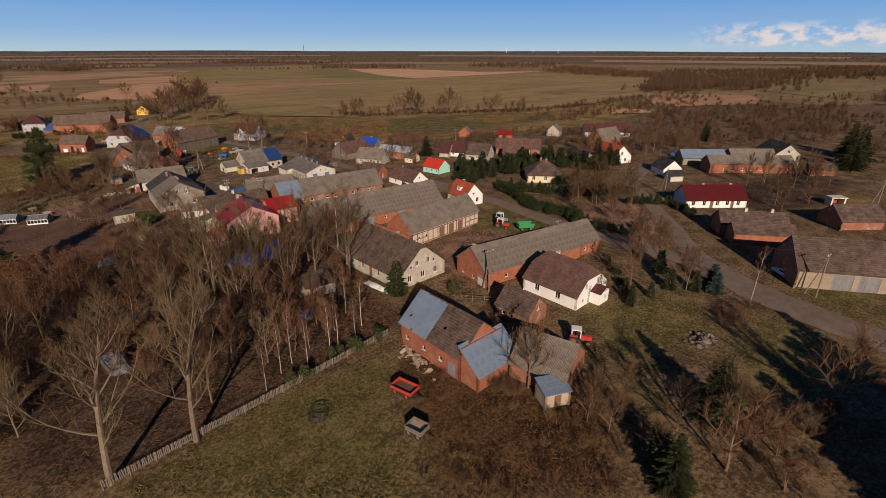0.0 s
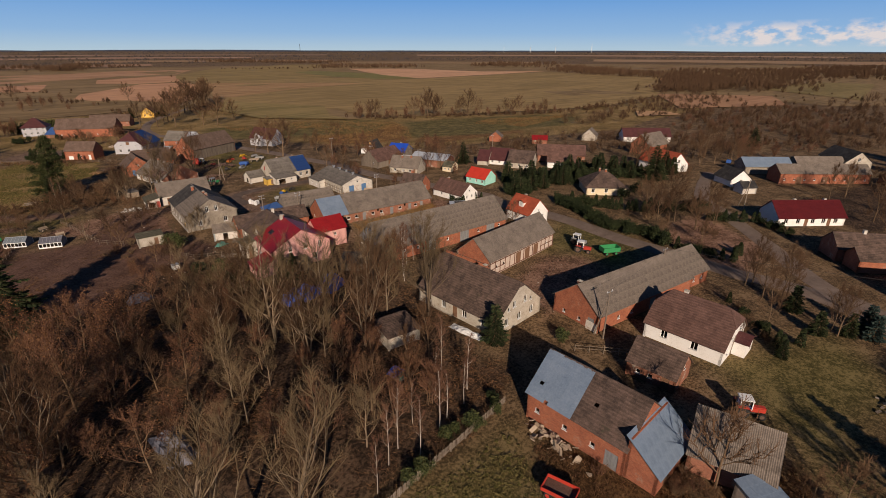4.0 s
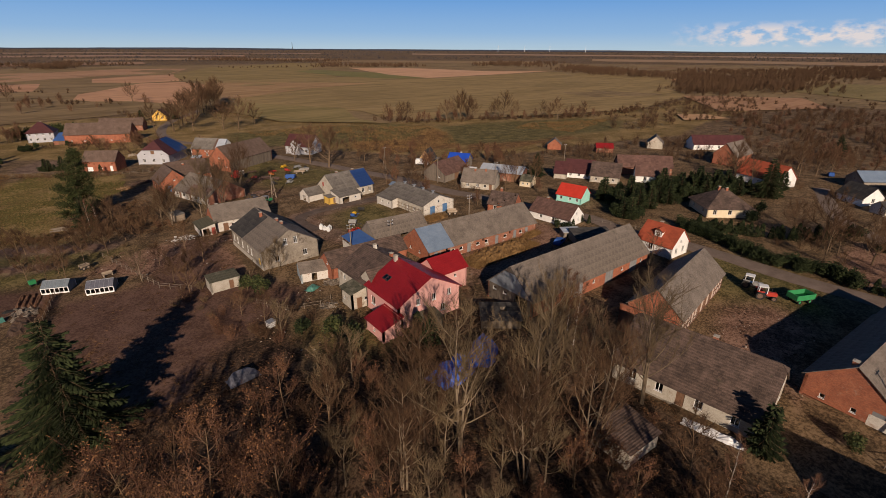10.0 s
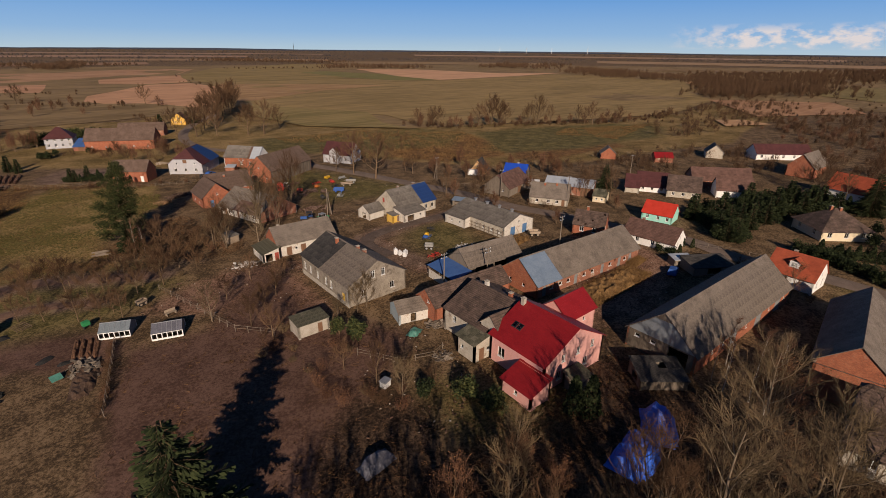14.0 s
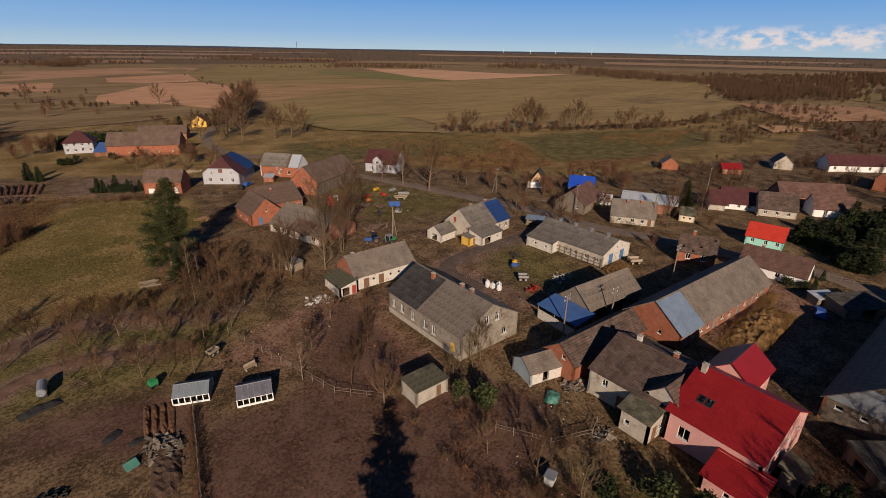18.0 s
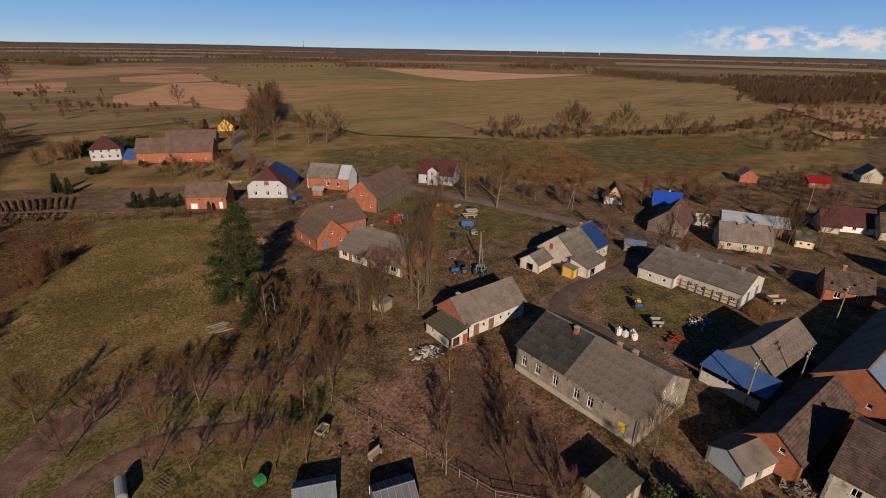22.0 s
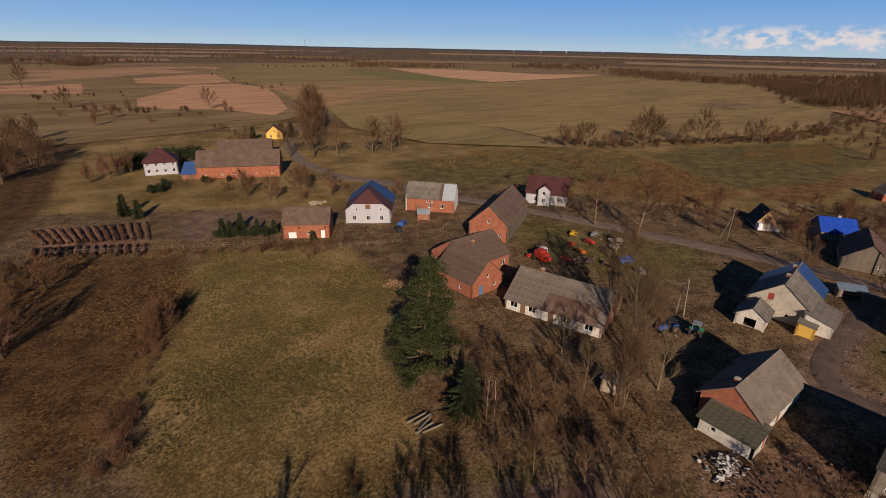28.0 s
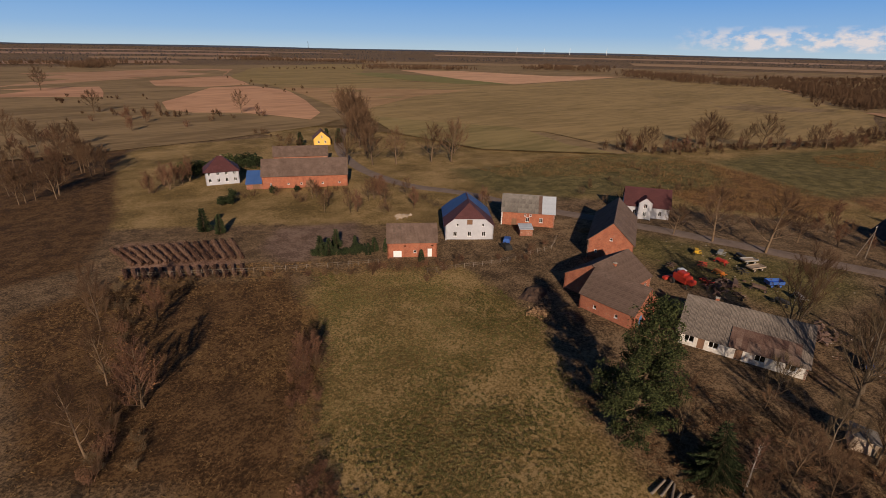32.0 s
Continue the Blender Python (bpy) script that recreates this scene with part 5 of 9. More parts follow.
def inside_distance(px, py, poly):
    """Signed distance of points to an outline, positive inside."""
    best, odd = np.full(px.shape, 1e9), np.zeros(px.shape, bool)
    for (ax, ay), (bx, by) in zip(poly, poly[1:] + poly[:1]):
        dx, dy = bx - ax, by - ay
        k = np.clip(((px - ax) * dx + (py - ay) * dy) / (dx * dx + dy * dy + 1e-9), 0, 1)
        best = np.minimum(best, np.hypot(px - ax - k * dx, py - ay - k * dy))
        cross = ((ay > py) != (by > py)) & (px < (bx - ax) * (py - ay) / (by - ay + 1e-12) + ax)
        odd ^= cross
    return np.where(odd, best, -best)


def line_distance(px, py, pts):
    best = np.full(px.shape, 1e9)
    for (ax, ay), (bx, by) in zip(pts, pts[1:]):
        dx, dy = bx - ax, by - ay
        k = np.clip(((px - ax) * dx + (py - ay) * dy) / (dx * dx + dy * dy + 1e-9), 0, 1)
        best = np.minimum(best, np.hypot(px - ax - k * dx, py - ay - k * dy))
    return best


def spaced(lo, hi, step, far):
    c = list(np.arange(lo, hi + 0.1, step))
    s, v = step, hi
    while v < far:
        s *= 1.22
        v = min(v + s, far)
        c.append(v)
    s, v = step, lo
    while v > -far:
        s *= 1.22
        v = max(v - s, -far)
        c.insert(0, v)
    return c


KIND = {"litter": ["wood", "wood2", "scrub_e"], "lawn": ["lawn0", "lawn_e", "lawn_f", "lawn_e2", "green23", "machine", "orchard", "lawn16", "yard_green", "lawn32", "pocket"], "grass": ["midland", "meadow", "meadow28", "meadow32", "grassNW", "grass_e2"],
        "dirt": ["yard_brick", "yard23", "drive23", "cowyard", "dungyard", "garden_e", "plot32"], "straw": ["reeds_n", "reeds_ne", "reeds_e"], "soil": ["soil19", "soil13"], "brown": ["reeds0", "rough_w", "brownfield32", "brownfield28"]}
gx, gy = spaced(-160, 300, 2.0, 4700), spaced(-40, 480, 2.0, 4700)
X, Y = np.meshgrid(np.array(gx), np.array(gy))
PX, PY = X.ravel(), Y.ravel()
bump = np.array([noise.noise((a * 0.06, b * 0.06, 0.0)) * 0.25 if abs(a) < 400 and abs(b) < 600 else 0.0 for a, b in zip(PX, PY)])
DRIVE = [(72, 180), (62, 178.6), (54.9, 177.9), (45.8, 178), (37.5, 177.5), (31.6, 175.4), (29.4, 172), (29.5, 168.9), (30.1, 162.6)]
for pts in [ROAD[n][1] for n in ("road_a", "road_b", "road_c", "road_d", "dirt_track", "dirt_track_low")] + [DRIVE]:
    bump *= np.clip((line_distance(PX, PY, pts) - 4.0) / 5.0, 0, 1)
weights = {}
for kind, names in KIND.items():
    d = np.full(PX.shape, -1e9)
    for n in names:
        d = np.maximum(d, inside_distance(PX, PY, ZONE[n]))
    weights[kind] = np.clip(d / 7.0 + 0.5, 0, 1)
track = np.zeros(PX.shape)
for wide, pts in (ROAD["dirt_track"], ROAD["dirt_track_low"], ROAD["track_drive"]):
    track = np.maximum(track, np.clip((wide * 0.9 - line_distance(PX, PY, pts)) / 1.2 + 0.5, 0, 1))
track = np.maximum(track, np.clip(inside_distance(PX, PY, ZONE["plot32b"]) / 3.0 + 0.5, 0, 1))
ground_me = bpy.data.meshes.new("ground")
PZ = np.array([gz(a, b) for a, b in zip(PX, PY)]) + bump - 0.12
nx = len(gx)
ground_me.from_pydata(np.c_[PX, PY, PZ].tolist(), [], [(j * nx + i, j * nx + i + 1, (j + 1) * nx + i + 1, (j + 1) * nx + i) for j in range(len(gy) - 1) for i in range(nx - 1)])
for name, keys in (("za", ("grass", "dirt", "litter")), ("zb", ("straw", "soil", "brown"))):
    at = ground_me.attributes.new(name, "FLOAT_COLOR", "POINT")
    col = np.ones((len(PX), 4))
    for i, k in enumerate(keys):
        col[:, i] = weights[k]
    col[:, 3] = track if name == "za" else weights["lawn"]
    at.data.foreach_set("color", col.astype(np.float32).ravel())
ground_me.shade_smooth()


def ground_material():
    m = bpy.data.materials.new("mixed_ground")
    m.use_nodes = True
    nt = m.node_tree
    b = nt.nodes["Principled BSDF"]
    b.inputs["Roughness"].default_value, b.inputs["Specular IOR Level"].default_value = 0.97, 0.15
    tc = nt.nodes.new("ShaderNodeTexCoord")

    def noise_of(scale, detail=6.0, rough=0.65):
        n = nt.nodes.new("ShaderNodeTexNoise")
        n.inputs["Scale"].default_value, n.inputs["Detail"].default_value, n.inputs["Roughness"].default_value = scale, detail, rough
        nt.links.new(tc.outputs["Object"], n.inputs["Vector"])
        return n.outputs[0]

    big, mid, fine = noise_of(0.06, 6.0, 0.75), noise_of(0.25, 6.0, 0.75), noise_of(2.4, 4.0, 0.8)

    def tone(colors, src_a, src_b):
        ad = nt.nodes.new("ShaderNodeMath")
        ad.operation = "MULTIPLY_ADD"
        ad.inputs[1].default_value = 0.42
        nt.links.new(src_a, ad.inputs[0])
        hf = nt.nodes.new("ShaderNodeMath")
        hf.operation = "MULTIPLY"
        hf.inputs[1].default_value = 0.58
        nt.links.new(src_b, hf.inputs[0])
        nt.links.new(hf.outputs[0], ad.inputs[2])
        r = nt.nodes.new("ShaderNodeValToRGB")
        while len(r.color_ramp.elements) < len(colors):
            r.color_ramp.elements.new(0.5)
        for i, (e, c) in enumerate(zip(r.color_ramp.elements, colors)):
            e.position, e.color = 0.437 + 0.126 * i / (len(colors) - 1), (*c, 1)
        nt.links.new(ad.outputs[0], r.inputs[0])
        return r.outputs[0]

    col = tone(GROUND["base"], mid, fine)
    for attr, keys in (("za", ("grass", "dirt", "litter")), ("zb", ("straw", "soil", "brown"))):
        an = nt.nodes.new("ShaderNodeAttribute")
        an.attribute_name = attr
        sp = nt.nodes.new("ShaderNodeSeparateColor")
        nt.links.new(an.outputs["Color"], sp.inputs[0])
        for i, k in enumerate(keys):
            w = nt.nodes.new("ShaderNodeMath")
            w.operation = "MULTIPLY_ADD"
            w.inputs[1].default_value = 1.5
            nt.links.new(sp.outputs[i], w.inputs[0])
            off = nt.nodes.new("ShaderNodeMath")
            off.operation = "MULTIPLY_ADD"
            off.inputs[1].default_value, off.inputs[2].default_value = 3.0, -1.9
            nt.links.new(mid, off.inputs[0])
            nt.links.new(off.outputs[0], w.inputs[2])
            w.use_clamp = True
            mk = nt.nodes.new("ShaderNodeMath")
            mk.operation = "MULTIPLY"
            nt.links.new(w.outputs[0], mk.inputs[0])
            nt.links.new(sp.outputs[i], mk.inputs[1])
            sq = nt.nodes.new("ShaderNodeMapRange")
            sq.inputs[1].default_value, sq.inputs[2].default_value = 0.05, 0.75
            nt.links.new(mk.outputs[0], sq.inputs[0])
            mx = nt.nodes.new("ShaderNodeMix")
            mx.data_type = "RGBA"
            nt.links.new(sq.outputs[0], mx.inputs["Factor"])
            nt.links.new(col, mx.inputs["A"])
            nt.links.new(tone(GROUND[k], mid if k != "grass" else big, fine), mx.inputs["B"])
            col = mx.outputs["Result"]
    for attr, key in (("zb", "lawn"), ("za", "track")):
        an = nt.nodes.new("ShaderNodeAttribute")
        an.attribute_name = attr
        mx = nt.nodes.new("ShaderNodeMix")
        mx.data_type = "RGBA"
        nt.links.new(an.outputs["Alpha"], mx.inputs["Factor"])
        nt.links.new(col, mx.inputs["A"])
        nt.links.new(tone(GROUND[key], mid, fine), mx.inputs["B"])
        col = mx.outputs["Result"]
    nt.links.new(col, b.inputs["Base Color"])
    bp = nt.nodes.new("ShaderNodeBump")
    bp.inputs["Strength"].default_value, bp.inputs["Distance"].default_value = 0.6, 0.18
    nt.links.new(fine, bp.inputs["Height"])
    nt.links.new(bp.outputs[0], b.inputs["Normal"])
    return m


GROUND = {"lawn": [(0.058, 0.050, 0.016), (0.122, 0.098, 0.034), (0.215, 0.164, 0.068)], "base": [(0.057, 0.037, 0.020), (0.138, 0.089, 0.046), (0.247, 0.164, 0.092)], "grass": [(0.105, 0.072, 0.024), (0.214, 0.142, 0.052), (0.355, 0.240, 0.108)],
          "dirt": [(0.092, 0.050, 0.031), (0.203, 0.113, 0.073), (0.330, 0.198, 0.135)], "litter": [(0.022, 0.014, 0.009), (0.062, 0.038, 0.023), (0.130, 0.082, 0.050)],
          "straw": [(0.080, 0.040, 0.014), (0.168, 0.090, 0.034), (0.286, 0.161, 0.066)], "soil": [(0.078, 0.042, 0.029), (0.122, 0.068, 0.048), (0.165, 0.096, 0.069)],
          "brown": [(0.040, 0.021, 0.009), (0.084, 0.045, 0.018), (0.150, 0.085, 0.036)], "track": [(0.105, 0.066, 0.045), (0.175, 0.113, 0.079), (0.25, 0.17, 0.122)]}
ground_me.materials.append(ground_material())
tagged(new("ground", ground_me), "rough winter grassland with bare earth and leaf litter", "ground", kind="structure")


def sheet(name, label, poly, material, lift, step=25.0, ragged=0.0):
    """A field as a low sheet that follows the land."""
    pts = []
    for (ax, ay), (bx, by) in zip(poly, poly[1:] + poly[:1]):
        n = max(1, int(math.hypot(bx - ax, by - ay) / step))
        for i in range(n):
            k = i / n
            j = ragged * noise.noise((ax + k * (bx - ax), ay + k * (by - ay), 3.0)) if ragged else 0.0
            pts.append((ax + k * (bx - ax) + j, ay + k * (by - ay) + j))
    xs2, ys2 = [p[0] for p in pts], [p[1] for p in pts]
    bm = bmesh.new()
    loop = [bm.verts.new((a, b, 0)) for a, b in pts]
    bm.faces.new(loop)
    bmesh.ops.triangulate(bm, faces=bm.faces[:])
    for _ in range(3):
        long_edges = [e for e in bm.edges if e.calc_length() > step * 2.5]
        if not long_edges:
            break
        bmesh.ops.subdivide_edges(bm, edges=long_edges, cuts=1)
        bmesh.ops.triangulate(bm, faces=bm.faces[:])
    for v in bm.verts:
        v.co.z = gz(v.co.x, v.co.y) + lift
    for f in bm.faces:
        if f.normal.z < 0:
            f.normal_flip()
    return part(name, bm, material, None, label, "structure")


def field_mat(name, colors, rows=0.0):
    m = mat(name, [tuple(c * 0.82 for c in colors[0]), *colors, tuple(c * 1.12 for c in colors[1])], 0.03, 0.22, 0.97, 0.0, spec=0.1, stretch=(0.22, 1, 1), blotch=(tuple(c * 0.75 for c in colors[0]), 0.02, 0.6))
    return m


def ring(r0, r1, b0, b1):
    far = [(40 + r1 * math.sin(radians(b)), 100 + r1 * math.cos(radians(b))) for b in range(b0, b1 + 1, 6)]
    return far + [(40 + r0 * math.sin(radians(b)), 100 + r0 * math.cos(radians(b))) for b in range(b1, b0 - 1, -6)]


FAR = {"far_a": (1480, 1660, -24, 6), "far_b": (1560, 1800, 24, 48), "far_c": (2350, 2600, -20, 16), "far_d": (2900, 3250, 34, 76), "far_e": (1900, 2250, 54, 90), "far_f": (1820, 2050, 0, 24), "far_g": (3000, 3200, -24, 24), "far_h": (1300, 1450, 60, 84)}
FIELD["wide_meadow"] = [(-420, 446), (0, 462), (60, 478), (104, 512), (112, 500), (86, 428), (96, 363), (140, 318), (216, 296), (336, 268), (474, 300), (500, 262), (480, 150), (620, 60), (1500, 120), (1700, 640), (1250, 1190), (700, 1450), (260, 1480), (-420, 1450)]
FIELD = {"wide_meadow": FIELD.pop("wide_meadow"), **FIELD}
FIELD.update((k, ring(*v)) for k, v in FAR.items())
# far_ fields: distance haze mixed into the tan as extra blue
FM = {"wide_meadow": [(0.177, 0.121, 0.060), (0.261, 0.180, 0.092)], "far_a": [(0.270, 0.163, 0.100), (0.334, 0.207, 0.130)], "far_b": [(0.248, 0.168, 0.088), (0.302, 0.202, 0.107)], "far_c": [(0.313, 0.192, 0.130), (0.368, 0.235, 0.159)], "far_d": [(0.313, 0.207, 0.130), (0.389, 0.250, 0.164)], "far_e": [(0.281, 0.187, 0.107), (0.356, 0.230, 0.135)], "far_f": [(0.260, 0.168, 0.094), (0.313, 0.202, 0.117)], "far_g": [(0.313, 0.211, 0.140), (0.368, 0.239, 0.169)], "far_h": [(0.183, 0.120, 0.058), (0.248, 0.159, 0.082)],
      "big_field": [(0.233, 0.164, 0.071), (0.309, 0.215, 0.096)], "tan_belt": [(0.293, 0.180, 0.088), (0.374, 0.231, 0.116)], "green_strip": [(0.168, 0.152, 0.056), (0.214, 0.186, 0.072)], "tan_strip": [(0.482, 0.280, 0.162), (0.576, 0.339, 0.203)], "tan_left": [(0.409, 0.226, 0.130), (0.516, 0.292, 0.168)], "tan_far_left": [(0.389, 0.214, 0.125), (0.482, 0.268, 0.157)], "tan_bend": [(0.389, 0.217, 0.125), (0.482, 0.274, 0.157)],
      "brown_left": [(0.328, 0.188, 0.107), (0.415, 0.244, 0.142)], "olive_left": [(0.218, 0.159, 0.066), (0.289, 0.205, 0.088)], "corner_stubble": [(0.442, 0.262, 0.139), (0.536, 0.321, 0.174)], "olive_right": [(0.194, 0.149, 0.062), (0.253, 0.192, 0.083)], "tan_right": [(0.322, 0.178, 0.099), (0.415, 0.238, 0.133)], "tan_patch": [(0.442, 0.262, 0.139), (0.536, 0.333, 0.186)], "midgreen": [(0.201, 0.156, 0.062), (0.277, 0.205, 0.087)]}
for i, (n, poly) in enumerate(FIELD.items()):
    sheet("field", {"green_strip": "strip of green winter crop", "tan_strip": "pale tan stubble field"}.get(n, "wide brown-green winter field"), [(float(a), float(b)) for a, b in poly], field_mat(n, FM[n]), 0.16 + 0.03 * i, 40.0, 6.0)
M["road"] = mat("gravelly_asphalt", [(0.115, 0.083, 0.063), (0.172, 0.127, 0.099), (0.23, 0.174, 0.138)], 0.4, 6, 0.95, 0.3, blotch=((0.09, 0.07, 0.05), 0.25, 0.62))


def strip(name, label, pts, wide, material, lift):
    """A road along a smoothed line."""
    line = [Vector((a, b, 0)) for a, b in pts]
    fine2 = []
    for i in range(len(line) - 1):
        p0, p1, p2, p3 = line[max(0, i - 1)], line[i], line[i + 1], line[min(len(line) - 1, i + 2)]
        n = max(2, int((p2 - p1).length / 4))
        for k in range(n):
            t = k / n
            fine2.append(0.5 * ((2 * p1) + (p2 - p0) * t + (2 * p0 - 5 * p1 + 4 * p2 - p3) * t * t + (3 * p1 - p0 - 3 * p2 + p3) * t ** 3))
    fine2.append(line[-1])
    bm = bmesh.new()
    prev = None
    for i, p in enumerate(fine2):
        d = (fine2[min(i + 1, len(fine2) - 1)] - fine2[max(i - 1, 0)]).normalized()
        s = Vector((d.y, -d.x, 0))
        row = []
        for k in (-1, -0.6, -0.3, 0.3, 0.6, 1):
            q2 = p + s * (k * wide / 2 * (1 + 0.16 * noise.noise((p.x * 0.2, p.y * 0.2, k))))
            row.append(bm.verts.new((q2.x, q2.y, gz(q2.x, q2.y) + lift - (0.12 if abs(k) == 1 else 0.0) + 0.03 * (1 - abs(k)))))
        if prev:
            for k in range(5):
                bm.faces.new((prev[k], prev[k + 1], row[k + 1], row[k])[::-1])
        prev = row
    bmesh.ops.recalc_face_normals(bm, faces=bm.faces[:])
    if sum(f.normal.z for f in bm.faces) < 0:
        bmesh.ops.reverse_faces(bm, faces=bm.faces[:])
    return part(name, bm, material, None, label, "structure", smooth=True)


for n, lift in (("road_a", 0.02), ("road_b", 0.02), ("road_c", 0.05), ("road_d", 0.035)):
    strip("road", "worn grey-brown village road", ROAD[n][1], ROAD[n][0], M["road"], lift)

M["drive"] = mat("dark_trodden_gravel", [(0.066, 0.046, 0.035), (0.108, 0.077, 0.06), (0.16, 0.116, 0.092)], 0.5, 6, 0.97, 0.4)
strip("driveway", "dark gravel drive curving into a farmyard", DRIVE, 3.6, M["drive"], 0.035)
M["track_soil"] = mat("rutted_brown_soil", [(0.070, 0.039, 0.026), (0.140, 0.080, 0.054), (0.215, 0.132, 0.092)], 0.6, 5, 0.98, 0.5)
for n in ("dirt_track", "dirt_track_low"):
    strip("track", "rutted brown earth track across grass", ROAD[n][1], ROAD[n][0], M["track_soil"], 0.02 if n == "dirt_track" else 0.05)


# ---- plants ----
def bark_mat(name, c1, c2):
    return mat(name, [c1, c2], 1.2, 12, 0.95, 0.4, rand=0.35, spec=0.1)


M["bark"] = bark_mat("grey_brown_bark", (0.084, 0.055, 0.033), (0.189, 0.128, 0.078))
M["bark_pale"] = bark_mat("pale_greyish_bark", (0.105, 0.078, 0.052), (0.225, 0.170, 0.115))
M["birch"] = bark_mat("white_birch_bark", (0.25, 0.215, 0.18), (0.46, 0.41, 0.36))
M["twig"] = bark_mat("brown_twigs", (0.063, 0.036, 0.020), (0.140, 0.082, 0.046))
M["twig_red"] = bark_mat("reddish_twigs", (0.086, 0.044, 0.028), (0.178, 0.094, 0.058))
M["twig_pale"] = bark_mat("pale_twigs", (0.085, 0.060, 0.034), (0.175, 0.124, 0.07))
M["needle"] = mat("dark_green_needles", [(0.009, 0.014, 0.006), (0.022, 0.031, 0.012), (0.042, 0.052, 0.02)], 1.2, 9, 0.9, 0.0, island=0.5, rand=0.2, spec=0.15)
M["needle_olive"] = mat("olive_needles", [(0.014, 0.019, 0.006), (0.036, 0.044, 0.014), (0.068, 0.076, 0.026)], 1.2, 9, 0.9, 0.0, island=0.5, spec=0.15)
M["needle_blue"] = mat("bluish_needles", [(0.02, 0.035, 0.03), (0.045, 0.07, 0.06)], 1.2, 9, 0.9, 0.0, island=0.5, spec=0.15)
M["twig_scrub"] = bark_mat("scrub_twigs", (0.06, 0.035, 0.02), (0.13, 0.078, 0.046))
# horizon trees: brown greyed in the base colour for distance haze
M["far_tree"] = mat("haze_grey_woods", [(0.05, 0.044, 0.044), (0.09, 0.076, 0.071)], 0.01, 0.1, 0.98, 0.0, spec=0.05)
M["ivy"] = mat("evergreen_leaves", [(0.02, 0.03, 0.01), (0.05, 0.062, 0.02), (0.085, 0.088, 0.03)], 1.2, 9, 0.8, 0.0, island=0.6, spec=0.2)
M["dry_leaf"] = mat("dry_brown_leaves", [(0.07, 0.034, 0.017), (0.14, 0.068, 0.032), (0.22, 0.11, 0.05)], 1.2, 9, 0.9, 0.0, island=0.7, spec=0.1)


class Shape:
    """Vertices and faces gathered for one mesh."""

    def __init__(self):
        self.v, self.f = [], []

    def limb(self, pts, radii, n):
        base = None
        for i, (p, r) in enumerate(zip(pts, radii)):
            d = (pts[min(i + 1, len(pts) - 1)] - pts[max(i - 1, 0)]).normalized()
            s = d.cross(Vector((0.3, 0.2, 1)) if abs(d.z) < 0.9 else Vector((1, 0.1, 0))).normalized()
            t = d.cross(s)
            k0 = len(self.v)
            for j in range(n):
                a = j * math.tau / n
                self.v.append(tuple(p + r * (math.cos(a) * s + math.sin(a) * t)))
            if base is not None:
                for j in range(n):
                    self.f.append((base + j, base + (j + 1) % n, k0 + (j + 1) % n, k0 + j))
            base = k0

    def twig(self, a, b, r):
        """A thin twig: a three-sided spike."""
        d = (b - a)
        s = d.cross(Vector((0.31, 0.17, 0.9))).normalized() * r
        t = d.cross(s).normalized() * r
        k = len(self.v)
        self.v += [tuple(a + s), tuple(a - 0.5 * s + 0.87 * t), tuple(a - 0.5 * s - 0.87 * t), tuple(b)]
        self.f += [(k, k + 1, k + 3), (k + 1, k + 2, k + 3), (k + 2, k, k + 3)]

    def leaf(self, c, size, rng):
        d = Vector((rng.uniform(-1, 1), rng.uniform(-1, 1), rng.uniform(-0.6, 0.6))).normalized()
        e = d.cross(Vector((rng.uniform(-1, 1), rng.uniform(-1, 1), rng.uniform(-1, 1)))).normalized()
        k = len(self.v)
        self.v += [tuple(c - d * size), tuple(c + e * size * 0.55), tuple(c + d * size), tuple(c - e * size * 0.5)]
        self.f.append((k, k + 1, k + 2, k + 3))

    def mesh(self, name, material):
        me = bpy.data.meshes.new(name)
        me.from_pydata(self.v, [], self.f)
        me.materials.append(material)
        return me


def bent(a, direction, length, rng, n=4, lift=0.1, wob=0.18):
    pts, d, p = [a.copy()], direction.normalized(), a.copy()
    for i in range(n):
        d = (d + Vector((rng.uniform(-wob, wob), rng.uniform(-wob, wob), lift + rng.uniform(-wob, wob) * 0.6))).normalized()
        p = p + d * length / n
        pts.append(p.copy())
    return pts


